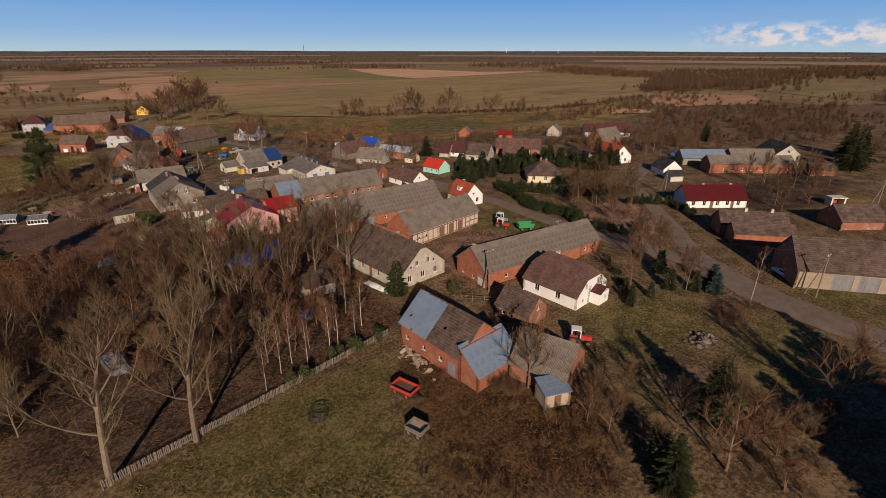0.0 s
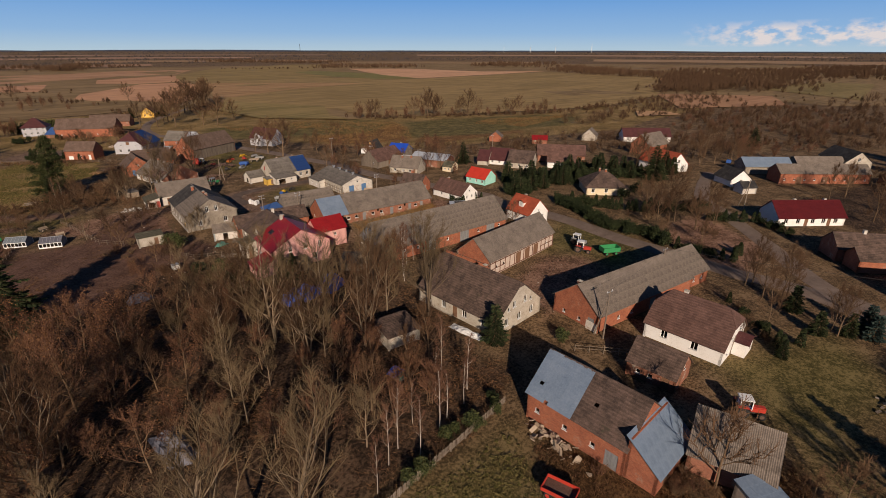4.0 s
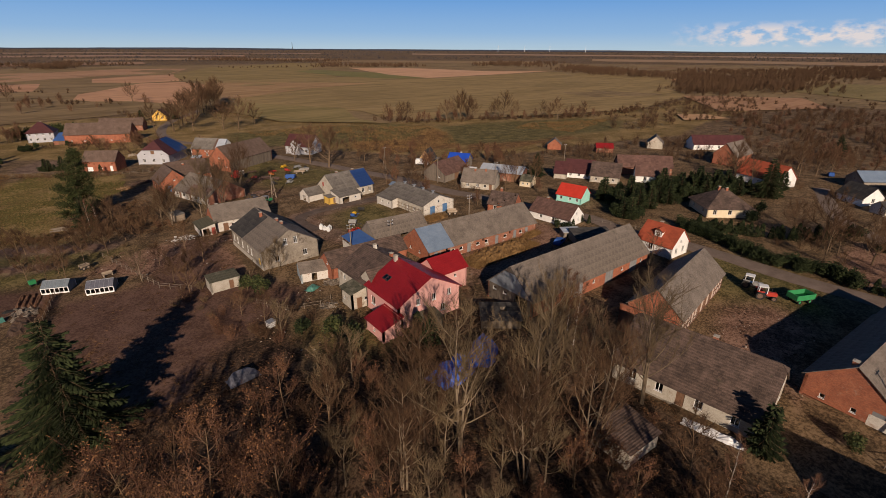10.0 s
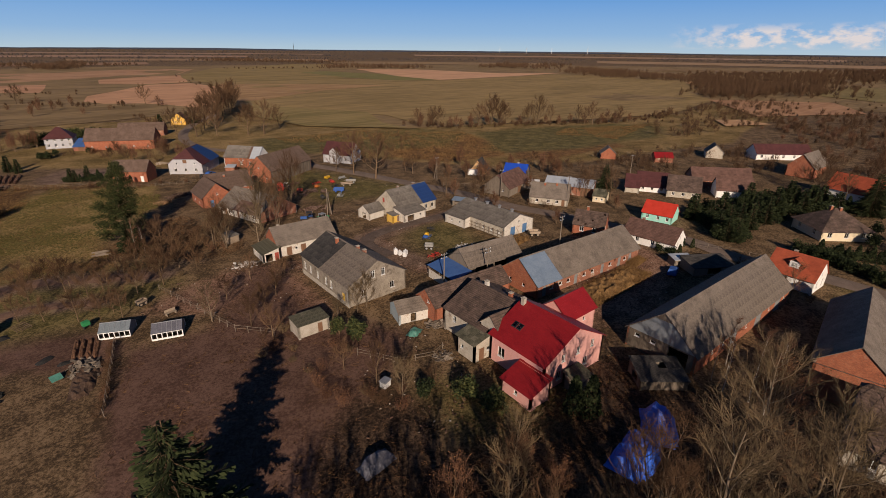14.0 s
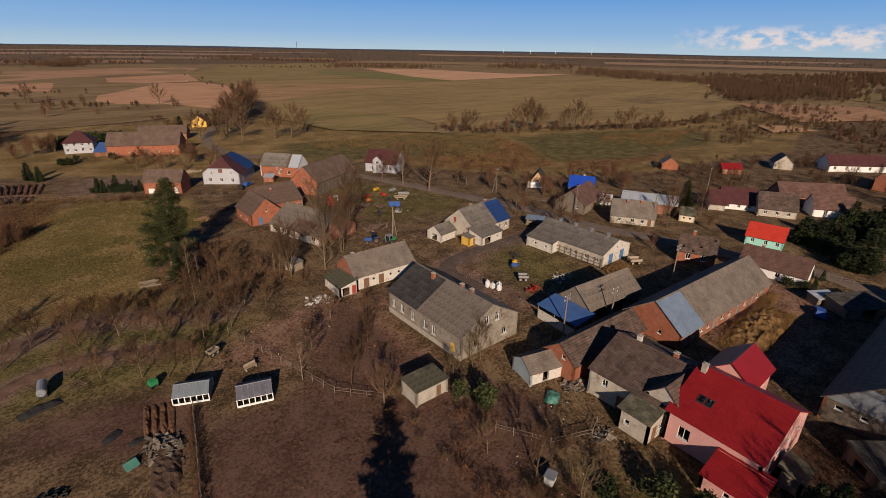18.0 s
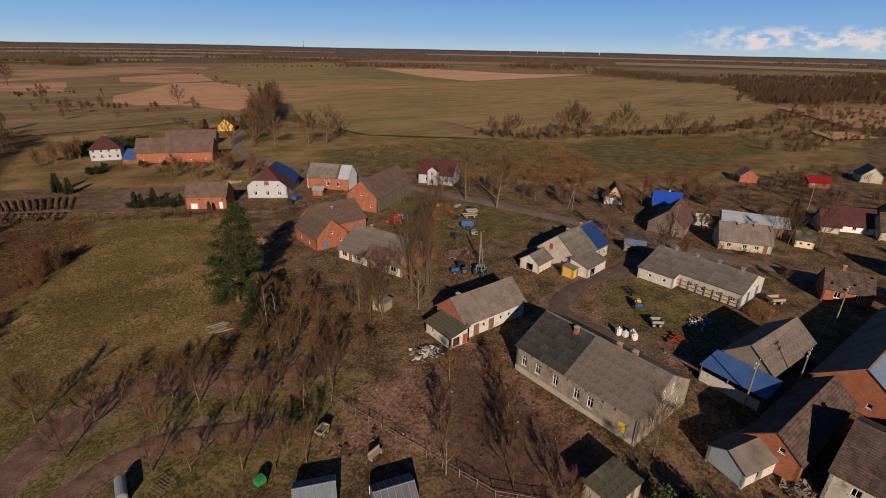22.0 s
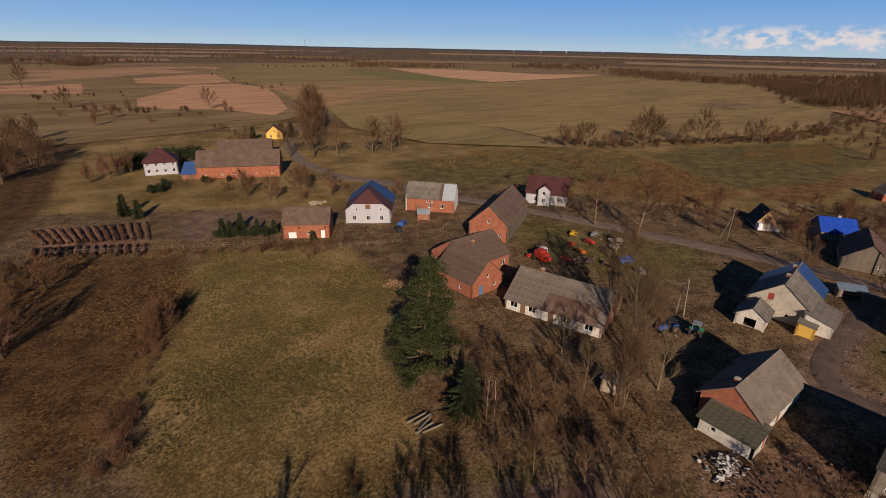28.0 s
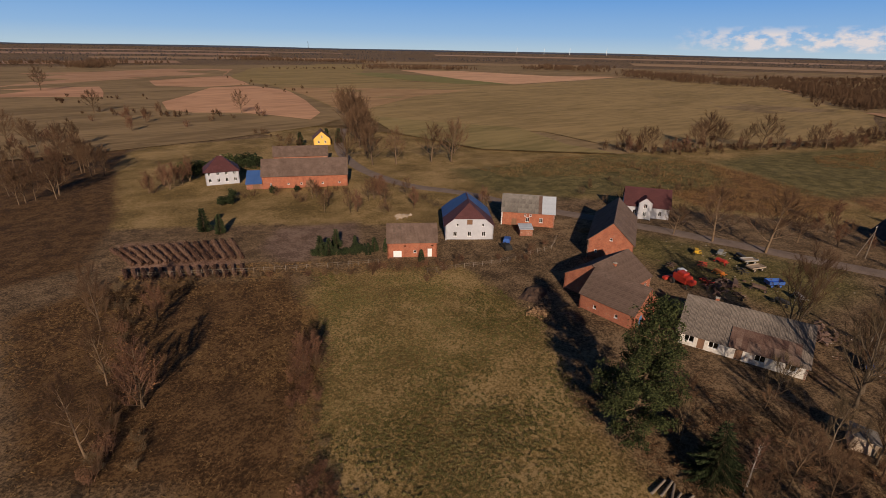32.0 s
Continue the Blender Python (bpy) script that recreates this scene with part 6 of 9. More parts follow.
def bare_tree(seed, height, spread, limbs, stems=1, twigs=9, upright=0.5, thick=1.0, leaves=0, clear=0.25):
    """Meshes of the trunk with its limbs and of the crown of fine twigs."""
    rng = random.Random(seed)
    wood, crown, dry = Shape(), Shape(), Shape()
    r0 = height * 0.0125 * thick
    for st in range(stems):
        lean = Vector((rng.uniform(-0.25, 0.25), rng.uniform(-0.25, 0.25), 1)) if stems > 1 else Vector((rng.uniform(-0.06, 0.06), rng.uniform(-0.06, 0.06), 1))
        hh = height * (1.0 if st == 0 else rng.uniform(0.7, 0.95))
        trunk = bent(Vector((rng.uniform(-0.1, 0.1) * stems, rng.uniform(-0.1, 0.1) * stems, -0.3)), lean, hh, rng, 8, 0.05, 0.07)
        wood.limb(trunk, [r0 * (1.15 - i / 8) * (1 / stems ** 0.4) + 0.012 for i in range(9)], 7)
        for i in range(limbs):
            k = clear + (1 - clear) * (i + rng.random()) / limbs
            seg = min(7, int(k * 8))
            p = trunk[seg].lerp(trunk[seg + 1], k * 8 - seg)
            ang = i * 2.4 + rng.uniform(-0.4, 0.4)
            ln = spread * (1.1 - 0.75 * k) * rng.uniform(0.75, 1.2)
            d = Vector((math.cos(ang), math.sin(ang), upright + 0.5 * k + rng.uniform(-0.15, 0.25)))
            limb = bent(p, d, ln, rng, 5, 0.10, 0.2)
            lr = r0 * (1.05 - 0.8 * k) * 0.48 + 0.012
            wood.limb(limb, [lr * (1 - 0.17 * j) for j in range(6)], 5)
            for b in range(6):
                kb = 0.2 + 0.8 * (b + rng.random()) / 6
                sg = min(4, int(kb * 5))
                q2 = limb[sg].lerp(limb[sg + 1], kb * 5 - sg)
                dl = limb[sg + 1] - limb[sg]
                d2 = (dl.normalized() + Vector((rng.uniform(-0.9, 0.9), rng.uniform(-0.9, 0.9), rng.uniform(-0.2, 0.9)))).normalized()
                l2 = ln * rng.uniform(0.35, 0.65)
                br = bent(q2, d2, l2, rng, 3, 0.12, 0.25)
                crown.limb(br, [0.03 * thick, 0.022 * thick, 0.015 * thick, 0.007], 3)
                for w in range(twigs):
                    kw = 0.15 + 0.85 * (w + rng.random()) / twigs
                    s3 = min(2, int(kw * 3))
                    a = br[s3].lerp(br[s3 + 1], kw * 3 - s3)
                    d3 = ((br[s3 + 1] - br[s3]).normalized() + Vector((rng.uniform(-1, 1), rng.uniform(-1, 1), rng.uniform(-0.3, 0.9)))).normalized()
                    l3 = rng.uniform(0.35, 0.9) * (0.5 + spread * 0.12)
                    e = a + d3 * l3
                    crown.twig(a, e, 0.014 + 0.003 * thick)
                    for s in range(3):
                        f = a.lerp(e, 0.3 + 0.3 * s)
                        g = f + (d3 + Vector((rng.uniform(-1, 1), rng.uniform(-1, 1), rng.uniform(-0.4, 0.8)))).normalized() * l3 * 0.55
                        crown.twig(f, g, 0.0095)
                        if leaves and rng.random() < leaves:
                            dry.leaf(g, rng.uniform(0.05, 0.11), rng)
    return wood, crown, dry


def make_tree(name, label, seed, wood_mat, twig_mat, leaf_mat="dry_leaf", category="tree", **kw):
    wood, crown, dry = bare_tree(seed, **kw)
    top = tagged(new(name), label, category)
    w = new("trunk", wood.mesh("trunk", M[wood_mat]))
    w.parent = top
    c = new("crown", crown.mesh("crown", M[twig_mat]))
    c.parent = top
    if dry.f:
        d = new("foliage", dry.mesh("foliage", M[leaf_mat]))
        d.parent = top
    return top


def conifer(name, label, seed, height, radius, needle="needle", tiers=24, ragged=0.25, bare=0.06):
    """A spruce: a trunk and tiers of drooping boughs set with needle sprays."""
    rng = random.Random(seed)
    top = tagged(new(name), label, "tree")
    wood, green = Shape(), Shape()
    trunk = bent(Vector((0, 0, -0.3)), Vector((0, 0, 1)), height, rng, 6, 0.0, 0.02)
    wood.limb(trunk, [height * 0.017 * (1.05 - i / 6) + 0.01 for i in range(7)], 7)
    for t in range(tiers):
        k = bare + (0.985 - bare) * t / tiers
        z = height * k
        rad = radius * (1 - k) ** 0.8 * (0.55 + 0.45 * min(1, k * 6)) + 0.12
        n = max(5, int(6 + rad * 3))
        for i in range(n):
            a = (i + rng.uniform(-0.4, 0.4)) * math.tau / n + t * 0.9
            rr = rad * rng.uniform(1 - ragged * 1.6, 1 + ragged)
            out = Vector((math.cos(a), math.sin(a), 0))
            side = Vector((-math.sin(a), math.cos(a), 0))
            p0 = Vector((0, 0, z))
            tip = p0 + out * rr + Vector((0, 0, -0.28 * rr + rng.uniform(-0.1, 0.15)))
            wood.twig(p0, tip, 0.02 + 0.004 * rr)
            m = max(3, int(rr * 4.2))
            for j in range(m):
                f = 0.22 + 0.78 * (j + rng.random()) / m
                c = p0.lerp(tip, f) + Vector((0, 0, -0.12 * math.sin(f * math.pi)))
                w = (0.30 + 0.20 * rr * (1.1 - f)) * rng.uniform(0.7, 1.2)
                for sgn in (-1, 1):
                    e = c + side * sgn * w + out * w * 0.7 + Vector((0, 0, rng.uniform(-0.28, 0.02) * w * 2))
                    kk = len(green.v)
                    th = 0.1 + 0.05 * rng.random()
                    green.v += [tuple(c - out * th * 1.5), tuple(c.lerp(e, 0.55) + out * th + Vector((0, 0, 0.05))), tuple(e), tuple(c.lerp(e, 0.5) - out * th - Vector((0, 0, 0.07)))]
                    green.f += [(kk, kk + 1, kk + 2), (kk, kk + 2, kk + 3)]
    w = new("trunk", wood.mesh("trunk", M["bark"]))
    w.parent = top
    c = new("crown", green.mesh("crown", M[needle]))
    c.parent = top
    return top


def pine(name, label, seed, height, radius):
    """A pine: a trunk with uneven rising limbs that carry ragged clumps of needles."""
    rng = random.Random(seed)
    top = tagged(new(name), label, "tree")
    wood, green = Shape(), Shape()
    trunk = bent(Vector((0, 0, -0.3)), Vector((0, 0, 1)), height * 0.96, rng, 8, 0.0, 0.04)
    wood.limb(trunk, [height * 0.018 * (1.05 - i / 8) + 0.02 for i in range(9)], 8)
    for i in range(96):
        k = 0.04 + 0.94 * (i + rng.random()) / 96
        seg = min(7, int(k * 8))
        p = trunk[seg].lerp(trunk[seg + 1], k * 8 - seg)
        a = i * 2.4 + rng.uniform(-0.5, 0.5)
        ln = radius * (0.7 + 0.3 * min(1.0, k * 5)) * (1.06 - k) ** 0.68 * rng.uniform(0.65, 1.15)
        limb = bent(p, Vector((math.cos(a), math.sin(a), rng.uniform(-0.1, 0.3) + 0.5 * k)), ln, rng, 5, 0.05, 0.16)
        wood.limb(limb, [0.09 - 0.015 * j for j in range(6)], 4)
        for j in range(max(5, int(ln * 2.6))):
            f = 0.3 + 0.7 * rng.random()
            sg = min(4, int(f * 5))
            c = limb[sg].lerp(limb[sg + 1], f * 5 - sg) + Vector((rng.gauss(0, 0.4), rng.gauss(0, 0.4), rng.gauss(0.1, 0.25)))
            r = rng.uniform(0.45, 0.85)
            for _ in range(44):
                d = Vector((rng.gauss(0, 1), rng.gauss(0, 1), rng.gauss(0.35, 0.7))).normalized()
                green.leaf(c + d * r * rng.uniform(0.4, 1.0), rng.uniform(0.08, 0.17), rng)
    for nm, sh, m in (("trunk", wood, "bark"), ("crown", green, "needle_olive")):
        o = new(nm, sh.mesh(nm, M[m]))
        o.parent = top
    return top


def leafy_bush(name, label, seed, height, radius, leaf="ivy", count=900, column=False):
    """An evergreen shrub or hedge plant: stems and many leaf sprays with gaps."""
    rng = random.Random(seed)
    top = tagged(new(name), label, "bush")
    wood, green = Shape(), Shape()
    lobes = [(Vector((rng.uniform(-0.6, 0.6) * radius, rng.uniform(-0.6, 0.6) * radius, height * rng.uniform(0.3, 0.8))), rng.uniform(0.35, 0.6) * radius) for _ in range(9)]
    for c, r in lobes:
        wood.limb(bent(Vector((0, 0, -0.2)), c, c.length, rng, 3, 0.05, 0.1), [0.05, 0.035, 0.025, 0.012], 4)
    for i in range(count):
        if column:
            k = rng.random()
            a = rng.uniform(0, math.tau)
            rr = radius * (1 - k) ** 0.55 * rng.uniform(0.7, 1.05)
            c = Vector((math.cos(a) * rr, math.sin(a) * rr, 0.1 + k * height))
        else:
            lc, lr = lobes[rng.randrange(9)]
            d = Vector((rng.gauss(0, 1), rng.gauss(0, 1), rng.gauss(0, 0.9))).normalized()
            c = lc + d * lr * rng.uniform(0.65, 1.25)
            c.z = max(0.1, c.z * (height / (height * 0.95)))
        green.leaf(c, rng.uniform(0.10, 0.24), rng)
    w = new("stem", wood.mesh("stem", M["bark"]))
    w.parent = top
    g = new("foliage", green.mesh("foliage", M[leaf]))
    g.parent = top
    return top


def twig_bush(name, label, seed, height, radius, twig="twig", stems=16, leaves=0.0, leaf="dry_leaf"):
    """A leafless thicket: many stems fanning out from the ground, each with side twigs."""
    rng = random.Random(seed)
    top = tagged(new(name), label, "bush")
    sh, dry = Shape(), Shape()
    for s in range(stems):
        a = rng.uniform(0, math.tau)
        p = Vector((math.cos(a), math.sin(a), 0)) * rng.uniform(0, radius * 0.35)
        d = Vector((math.cos(a) * rng.uniform(0.1, 0.8), math.sin(a) * rng.uniform(0.1, 0.8), 1))
        st = bent(p, d, height * rng.uniform(0.6, 1.1), rng, 4, 0.03, 0.16)
        sh.limb(st, [0.026, 0.02, 0.015, 0.01, 0.005], 3)
        for i in range(9):
            k = 0.2 + 0.8 * (i + rng.random()) / 9
            sg = min(3, int(k * 4))
            q2 = st[sg].lerp(st[sg + 1], k * 4 - sg)
            e = q2 + Vector((rng.uniform(-1, 1), rng.uniform(-1, 1), rng.uniform(0.1, 1.1))).normalized() * rng.uniform(0.3, 0.8) * (0.5 + radius * 0.25)
            sh.twig(q2, e, 0.011)
            for _ in range(3):
                f = q2.lerp(e, rng.uniform(0.3, 0.9))
                g = f + Vector((rng.uniform(-1, 1), rng.uniform(-1, 1), rng.uniform(-0.2, 1))).normalized() * rng.uniform(0.2, 0.45)
                sh.twig(f, g, 0.009)
                if leaves and rng.random() < leaves:
                    dry.leaf(g, rng.uniform(0.05, 0.12), rng)
    w = new("stem", sh.mesh("stem", M[twig]))
    w.parent = top
    if dry.f:
        d2 = new("foliage", dry.mesh("foliage", M[leaf]))
        d2.parent = top
    return top


PROTO = {
    "big_a": make_tree("bare_tree", "tall leafless tree with pale branching limbs", 11, "bark_pale", "twig_pale", height=13.0, spread=6.2, limbs=11, twigs=11, upright=0.8, thick=1.0, stems=2, clear=0.2),
    "big_b": make_tree("bare_tree", "tall leafless tree with forked grey trunk", 12, "bark_pale", "twig", height=12.0, spread=5.8, limbs=9, twigs=11, upright=0.85, thick=1.0, stems=3, clear=0.22),
    "big_c": make_tree("bare_tree", "tall leafless tree with one thick pale trunk", 27, "bark_pale", "twig_pale", height=13.5, spread=6.4, limbs=15, twigs=9, upright=0.72, thick=1.35, clear=0.22),
    "oak": make_tree("oak_tree", "broad leafless oak with a dense crown", 13, "bark", "twig", height=9.0, spread=6.0, limbs=16, twigs=12, upright=0.35, thick=1.7, clear=0.22),
    "mid_a": make_tree("bare_tree", "leafless brown tree with fine twigs", 14, "bark", "twig", height=8.0, spread=3.8, limbs=12, twigs=9, upright=0.7, clear=0.18),
    "mid_b": make_tree("red_twig_tree", "leafless reddish tree with dry leaves", 15, "bark", "twig_red", height=7.2, spread=3.4, limbs=10, twigs=7, upright=0.7, leaves=0.5, clear=0.15),
    "fruit": make_tree("fruit_tree", "small gnarled leafless fruit tree", 16, "bark", "twig", height=4.2, spread=2.9, limbs=9, twigs=7, upright=0.35, thick=1.2, clear=0.25),
    "pale": make_tree("arching_tree", "yellowish leafless tree with arching twigs", 17, "bark_pale", "twig_pale", height=6.4, spread=3.9, limbs=11, twigs=8, upright=0.5, clear=0.15),
    "birch": make_tree("birch_tree", "slender white-stemmed birch without leaves", 18, "birch", "twig_red", height=8.6, spread=1.9, limbs=9, twigs=6, upright=0.9, thick=0.55, clear=0.35),
    "rust": make_tree("rust_leaved_tree", "rounded tree holding rust-brown dry leaves", 20, "bark", "twig_red", height=8.0, spread=5.0, limbs=13, twigs=8, upright=0.55, leaves=0.95, clear=0.15),
    "thicket": make_tree("thicket_tree", "multi-stemmed leafless thicket tree", 19, "bark", "twig_red", height=5.6, spread=2.4, limbs=6, stems=3, twigs=6, upright=0.8, leaves=0.25, clear=0.12),
    "pine": pine("pine_tree", "tall irregular olive-green pine", 25, 17.0, 6.2),
    "spruce": conifer("spruce_tree", "tall dark green spruce tree", 21, 12.0, 4.3, tiers=26, ragged=0.38),
    "fir": conifer("fir_tree", "broad dark green conifer tree", 22, 12.5, 3.9, tiers=28, ragged=0.35, bare=0.02),
    "small_spruce": conifer("spruce_tree", "small dark green spruce tree", 23, 5.0, 1.5, tiers=16),
    "blue_spruce": conifer("spruce_tree", "small bluish garden spruce", 24, 4.4, 1.5, "needle_blue", tiers=15),
    "hedge": leafy_bush("hedge_bush", "dark green evergreen hedge shrub", 31, 2.6, 1.5, "needle", 900),
    "thuja": leafy_bush("thuja_bush", "columnar dark green thuja", 32, 3.4, 0.85, "needle", 700, True),
    "ivy": leafy_bush("evergreen_bush", "rounded evergreen garden bush", 33, 2.4, 1.6, "ivy", 900),
    "bush": twig_bush("bare_bush", "leafless brown bush with fine twigs", 41, 2.3, 1.6, "twig", 16),
    "bush_red": twig_bush("red_bush", "leafless reddish bush with dry leaves", 42, 2.0, 1.6, "twig_red", 16, 0.3),
    "bush_low": twig_bush("bramble_bush", "low leafless bramble among grass", 43, 1.3, 1.5, "twig_pale", 14, 0.15),
}
for p in PROTO.values():
    p["proto"] = 1
used = set()
prng = random.Random(77)


def plant(kind, x, y, scale=1.0, sink=0.0):
    m = pose(x, y, gz(x, y) - 0.05 - sink, 0, 0, prng.uniform(0, 360))
    sc = scale * prng.uniform(0.93, 1.07)
    if kind not in used:
        used.add(kind)
        ob = PROTO[kind]
        ob.matrix_world = m
        ob.scale = (sc, sc, sc * prng.uniform(0.95, 1.08))
        return ob
    ob = copy_thing(PROTO[kind], m)
    ob.scale = (sc, sc, sc * prng.uniform(0.95, 1.08))
    return ob


FOOT = []
for o in list(scene.objects):
    if o.type == "EMPTY" and o.get("category") in ("house", "barn", "stable", "shed", "hall", "cabin", "garage", "trailer"):
        cs = [c.matrix_basis @ Vector(b) for c in o.children if c.name.startswith("wall") and not c.name.startswith("wall_") for b in c.bound_box]
        if cs:
            FOOT.append((o.matrix_basis.inverted(), min(c.x for c in cs), max(c.x for c in cs), min(c.y for c in cs), max(c.y for c in cs)))


TRACKS = [((a[0], a[1]), (b[0] - a[0], b[1] - a[1]), (ROAD[n][0] / 2 + 0.4) ** 2) for n in ("dirt_track", "dirt_track_low", "road_a", "road_b", "road_c") for a, b in zip(ROAD[n][1], ROAD[n][1][1:])]


def free(x, y, gap=0.8):
    for (ax, ay), (dx, dy), reach in TRACKS:
        if abs(x - ax) < 40 and abs(y - ay) < 40:
            k = min(1.0, max(0.0, ((x - ax) * dx + (y - ay) * dy) / (dx * dx + dy * dy)))
            if (x - ax - k * dx) ** 2 + (y - ay - k * dy) ** 2 < reach:
                return False
    for inv, x0, x1, y0, y1 in FOOT:
        p = inv @ Vector((x, y, 0))
        if x0 - gap < p.x < x1 + gap and y0 - gap < p.y < y1 + gap:
            return False
    return True


def scatter(kinds, poly, count, lo=0.75, hi=1.2, gap=1.0, apart=0.0):
    """Plants spread over an outline, clear of buildings."""
    x0, x1 = min(p[0] for p in poly), max(p[0] for p in poly)
    y0, y1 = min(p[1] for p in poly), max(p[1] for p in poly)
    put, tries = [], 0
    while len(put) < count and tries < count * 40:
        tries += 1
        x, y = prng.uniform(x0, x1), prng.uniform(y0, y1)
        odd = False
        for (ax, ay), (bx, by) in zip(poly, poly[1:] + poly[:1]):
            if (ay > y) != (by > y) and x < (bx - ax) * (y - ay) / (by - ay) + ax:
                odd = not odd
        if odd and free(x, y, gap) and all((x - a) ** 2 + (y - b) ** 2 > apart * apart for a, b in put):
            put.append((x, y))
            plant(prng.choice(kinds), x, y, prng.uniform(lo, hi))


def row(kinds, pts, every, lo=0.8, hi=1.15, wob=0.4):
    for (ax, ay), (bx, by) in zip(pts, pts[1:]):
        n = max(1, round(math.hypot(bx - ax, by - ay) / every))
        for i in range(n):
            k = (i + prng.uniform(0.2, 0.8)) / n
            x, y = ax + k * (bx - ax) + prng.uniform(-wob, wob), ay + k * (by - ay) + prng.uniform(-wob, wob)
            if free(x, y, 0.5):
                plant(prng.choice(kinds), x, y, prng.uniform(lo, hi))


# ---- planting: the wood below the houses ----
for k, x, y, s in (("big_c", -5.7, 48.6, 1.4), ("big_c", 2.4, 49.6, 1.3), ("big_b", -15.0, 72.0, 1.3), ("big_a", -22.0, 64.0, 1.2), ("big_a", 12.3, 86.3, 1.25), ("big_b", 10.2, 90.2, 1.1), ("big_a", 19.3, 81.5, 1.3), ("big_b", 5.2, 86.2, 1.0), ("big_a", 31.5, 90.0, 1.15),
                   ("big_b", 23.0, 77.2, 1.2), ("big_a", 35.2, 78.6, 1.1), ("pale", 30.5, 84.0, 1.5), ("big_b", 15.0, 79.5, 1.1), ("rust", 34.5, 90.5, 1.1), ("mid_a", 37.0, 93.0, 1.1), ("birch", 39.0, 92.0, 1.2), ("birch", 40.2, 94.0, 1.1), ("pale", 4.0, 101.0, 1.2), ("pale", 9.5, 105.0, 1.0), ("mid_a", 1.5, 95.4, 1.2)):
    plant(k, x, y, s)
scatter(["rust", "rust", "mid_b"], [(-36, 72), (-16, 70), (-8, 80), (-4, 90), (-10, 97), (-24, 98), (-36, 90)], 20, 0.9, 1.25, apart=5.0)
scatter(["mid_b", "mid_a", "pale", "mid_a"], [(-30, 60), (-8, 62), (2, 80), (8, 92), (2, 104), (-10, 102), (-24, 98), (-34, 80)], 24, 0.8, 1.2, apart=4.2)
scatter(["mid_a", "pale", "mid_a"], [(2, 84), (14, 88), (32, 84), (32, 90), (16, 93), (6, 104)], 11, 0.7, 1.0, apart=4.0)
scatter(["mid_a", "pale", "mid_b", "thicket"], [(4, 56), (28, 62), (30, 72), (24, 82), (12, 92), (6, 88), (0, 70)], 20, 0.8, 1.15, apart=3.8)
scatter(["mid_a", "mid_b"], [(2, 54), (24, 60), (26, 68), (16, 74), (2, 66)], 9, 0.7, 1.05, apart=4.0)
scatter(["bush", "bush_red", "bush_low", "thicket"], [(-30, 56), (30, 60), (34, 72), (30, 96), (20, 106), (-8, 106), (-30, 100)], 84, 0.6, 1.25)
for x, y in ((21.6, 57.0), (17.4, 54.9), (16.0, 57.2), (11.3, 53.4), (26.5, 58.6), (23.2, 57.8), (19.5, 59.5), (28.5, 60.5), (24.5, 62.0), (14.0, 55.8), (41.0, 99.0), (43.5, 98.2), (39.5, 97.0), (46.0, 99.3)):
    plant("birch", x, y, prng.uniform(0.7, 0.95))
plant("spruce", -20.2, 114.6, 1.4)
plant("spruce", -33.0, 108.0, 0.9)
plant("small_spruce", 38.4, 66.2, 1.25)
plant("ivy", 46.5, 60.5, 0.8)
row(["ivy", "ivy", "hedge", "bush"], [(13, 52.8), (31, 56.2)], 1.7, 0.45, 0.8, 0.9)
scatter(["bush_low", "bush", "bush_low"], ZONE["reeds0"], 18, 0.5, 0.95)
scatter(["bush_low", "bush_red", "bush"], [(33, 46.5), (36.5, 38), (39, 34), (36, 33), (30, 42)], 16, 0.6, 1.0)
plant("fruit", 38.3, 33.9, 1.75), plant("fruit", 46.0, 25.5, 1.0)
scatter(["bush", "bush_low", "fruit"], [(37, 29), (44, 29), (45, 21), (40, 15), (32, 18)], 14, 0.6, 1.0)

# ---- planting: gardens round the farmyards ----
for k, x, y, s in (("ivy", 12.0, 116.5, 1.25), ("ivy", 14.0, 113.0, 1.2), ("thuja", 21.2, 106.6, 1.5), ("thuja", 22.6, 105.2, 1.6), ("hedge", 9.0, 120.5, 0.9), ("pale", 6.0, 121.5, 0.8), ("ivy", 8.0, 138.2, 1.1), ("ivy", 6.8, 141.0, 0.9), ("fir", 8.6, 139.6, 0.3), ("pale", 12.3, 145.2, 0.75), ("pale", 14.5, 146.2, 0.85), ("pale", 8.6, 145.0, 0.6),
                   ("fruit", 3.5, 160.0, 1.0), ("fruit", 6.5, 165.5, 0.9), ("fruit", 0.0, 156.0, 1.0), ("fruit", -4.0, 164.0, 0.9), ("fruit", 2.0, 170.0, 1.0), ("fruit", -3.5, 152.0, 1.1), ("fruit", 8.3, 168.0, 0.7), ("fruit", -2.0, 146.0, 1.1), ("mid_a", 5.0, 126.5, 0.7), ("fruit", 3.0, 132.0, 0.9)):
    plant(k, x, y, s)
scatter(["bush", "bush_red", "bush_low"], [(-2, 122), (10, 118), (14, 128), (8, 140), (-2, 150), (-8, 140)], 22, 0.7, 1.2)
scatter(["fruit", "fruit", "bush_low"], [(-36, 178), (-26, 170), (-14, 166), (-8, 172), (-2, 184), (-14, 194), (-30, 194)], 26, 0.75, 1.1, apart=2.6)
scatter(["bush", "bush_low", "bush_red", "bush"], [(-22, 196), (4, 186), (10, 197), (6, 208), (-2, 216), (-12, 216)], 20, 0.5, 0.95)
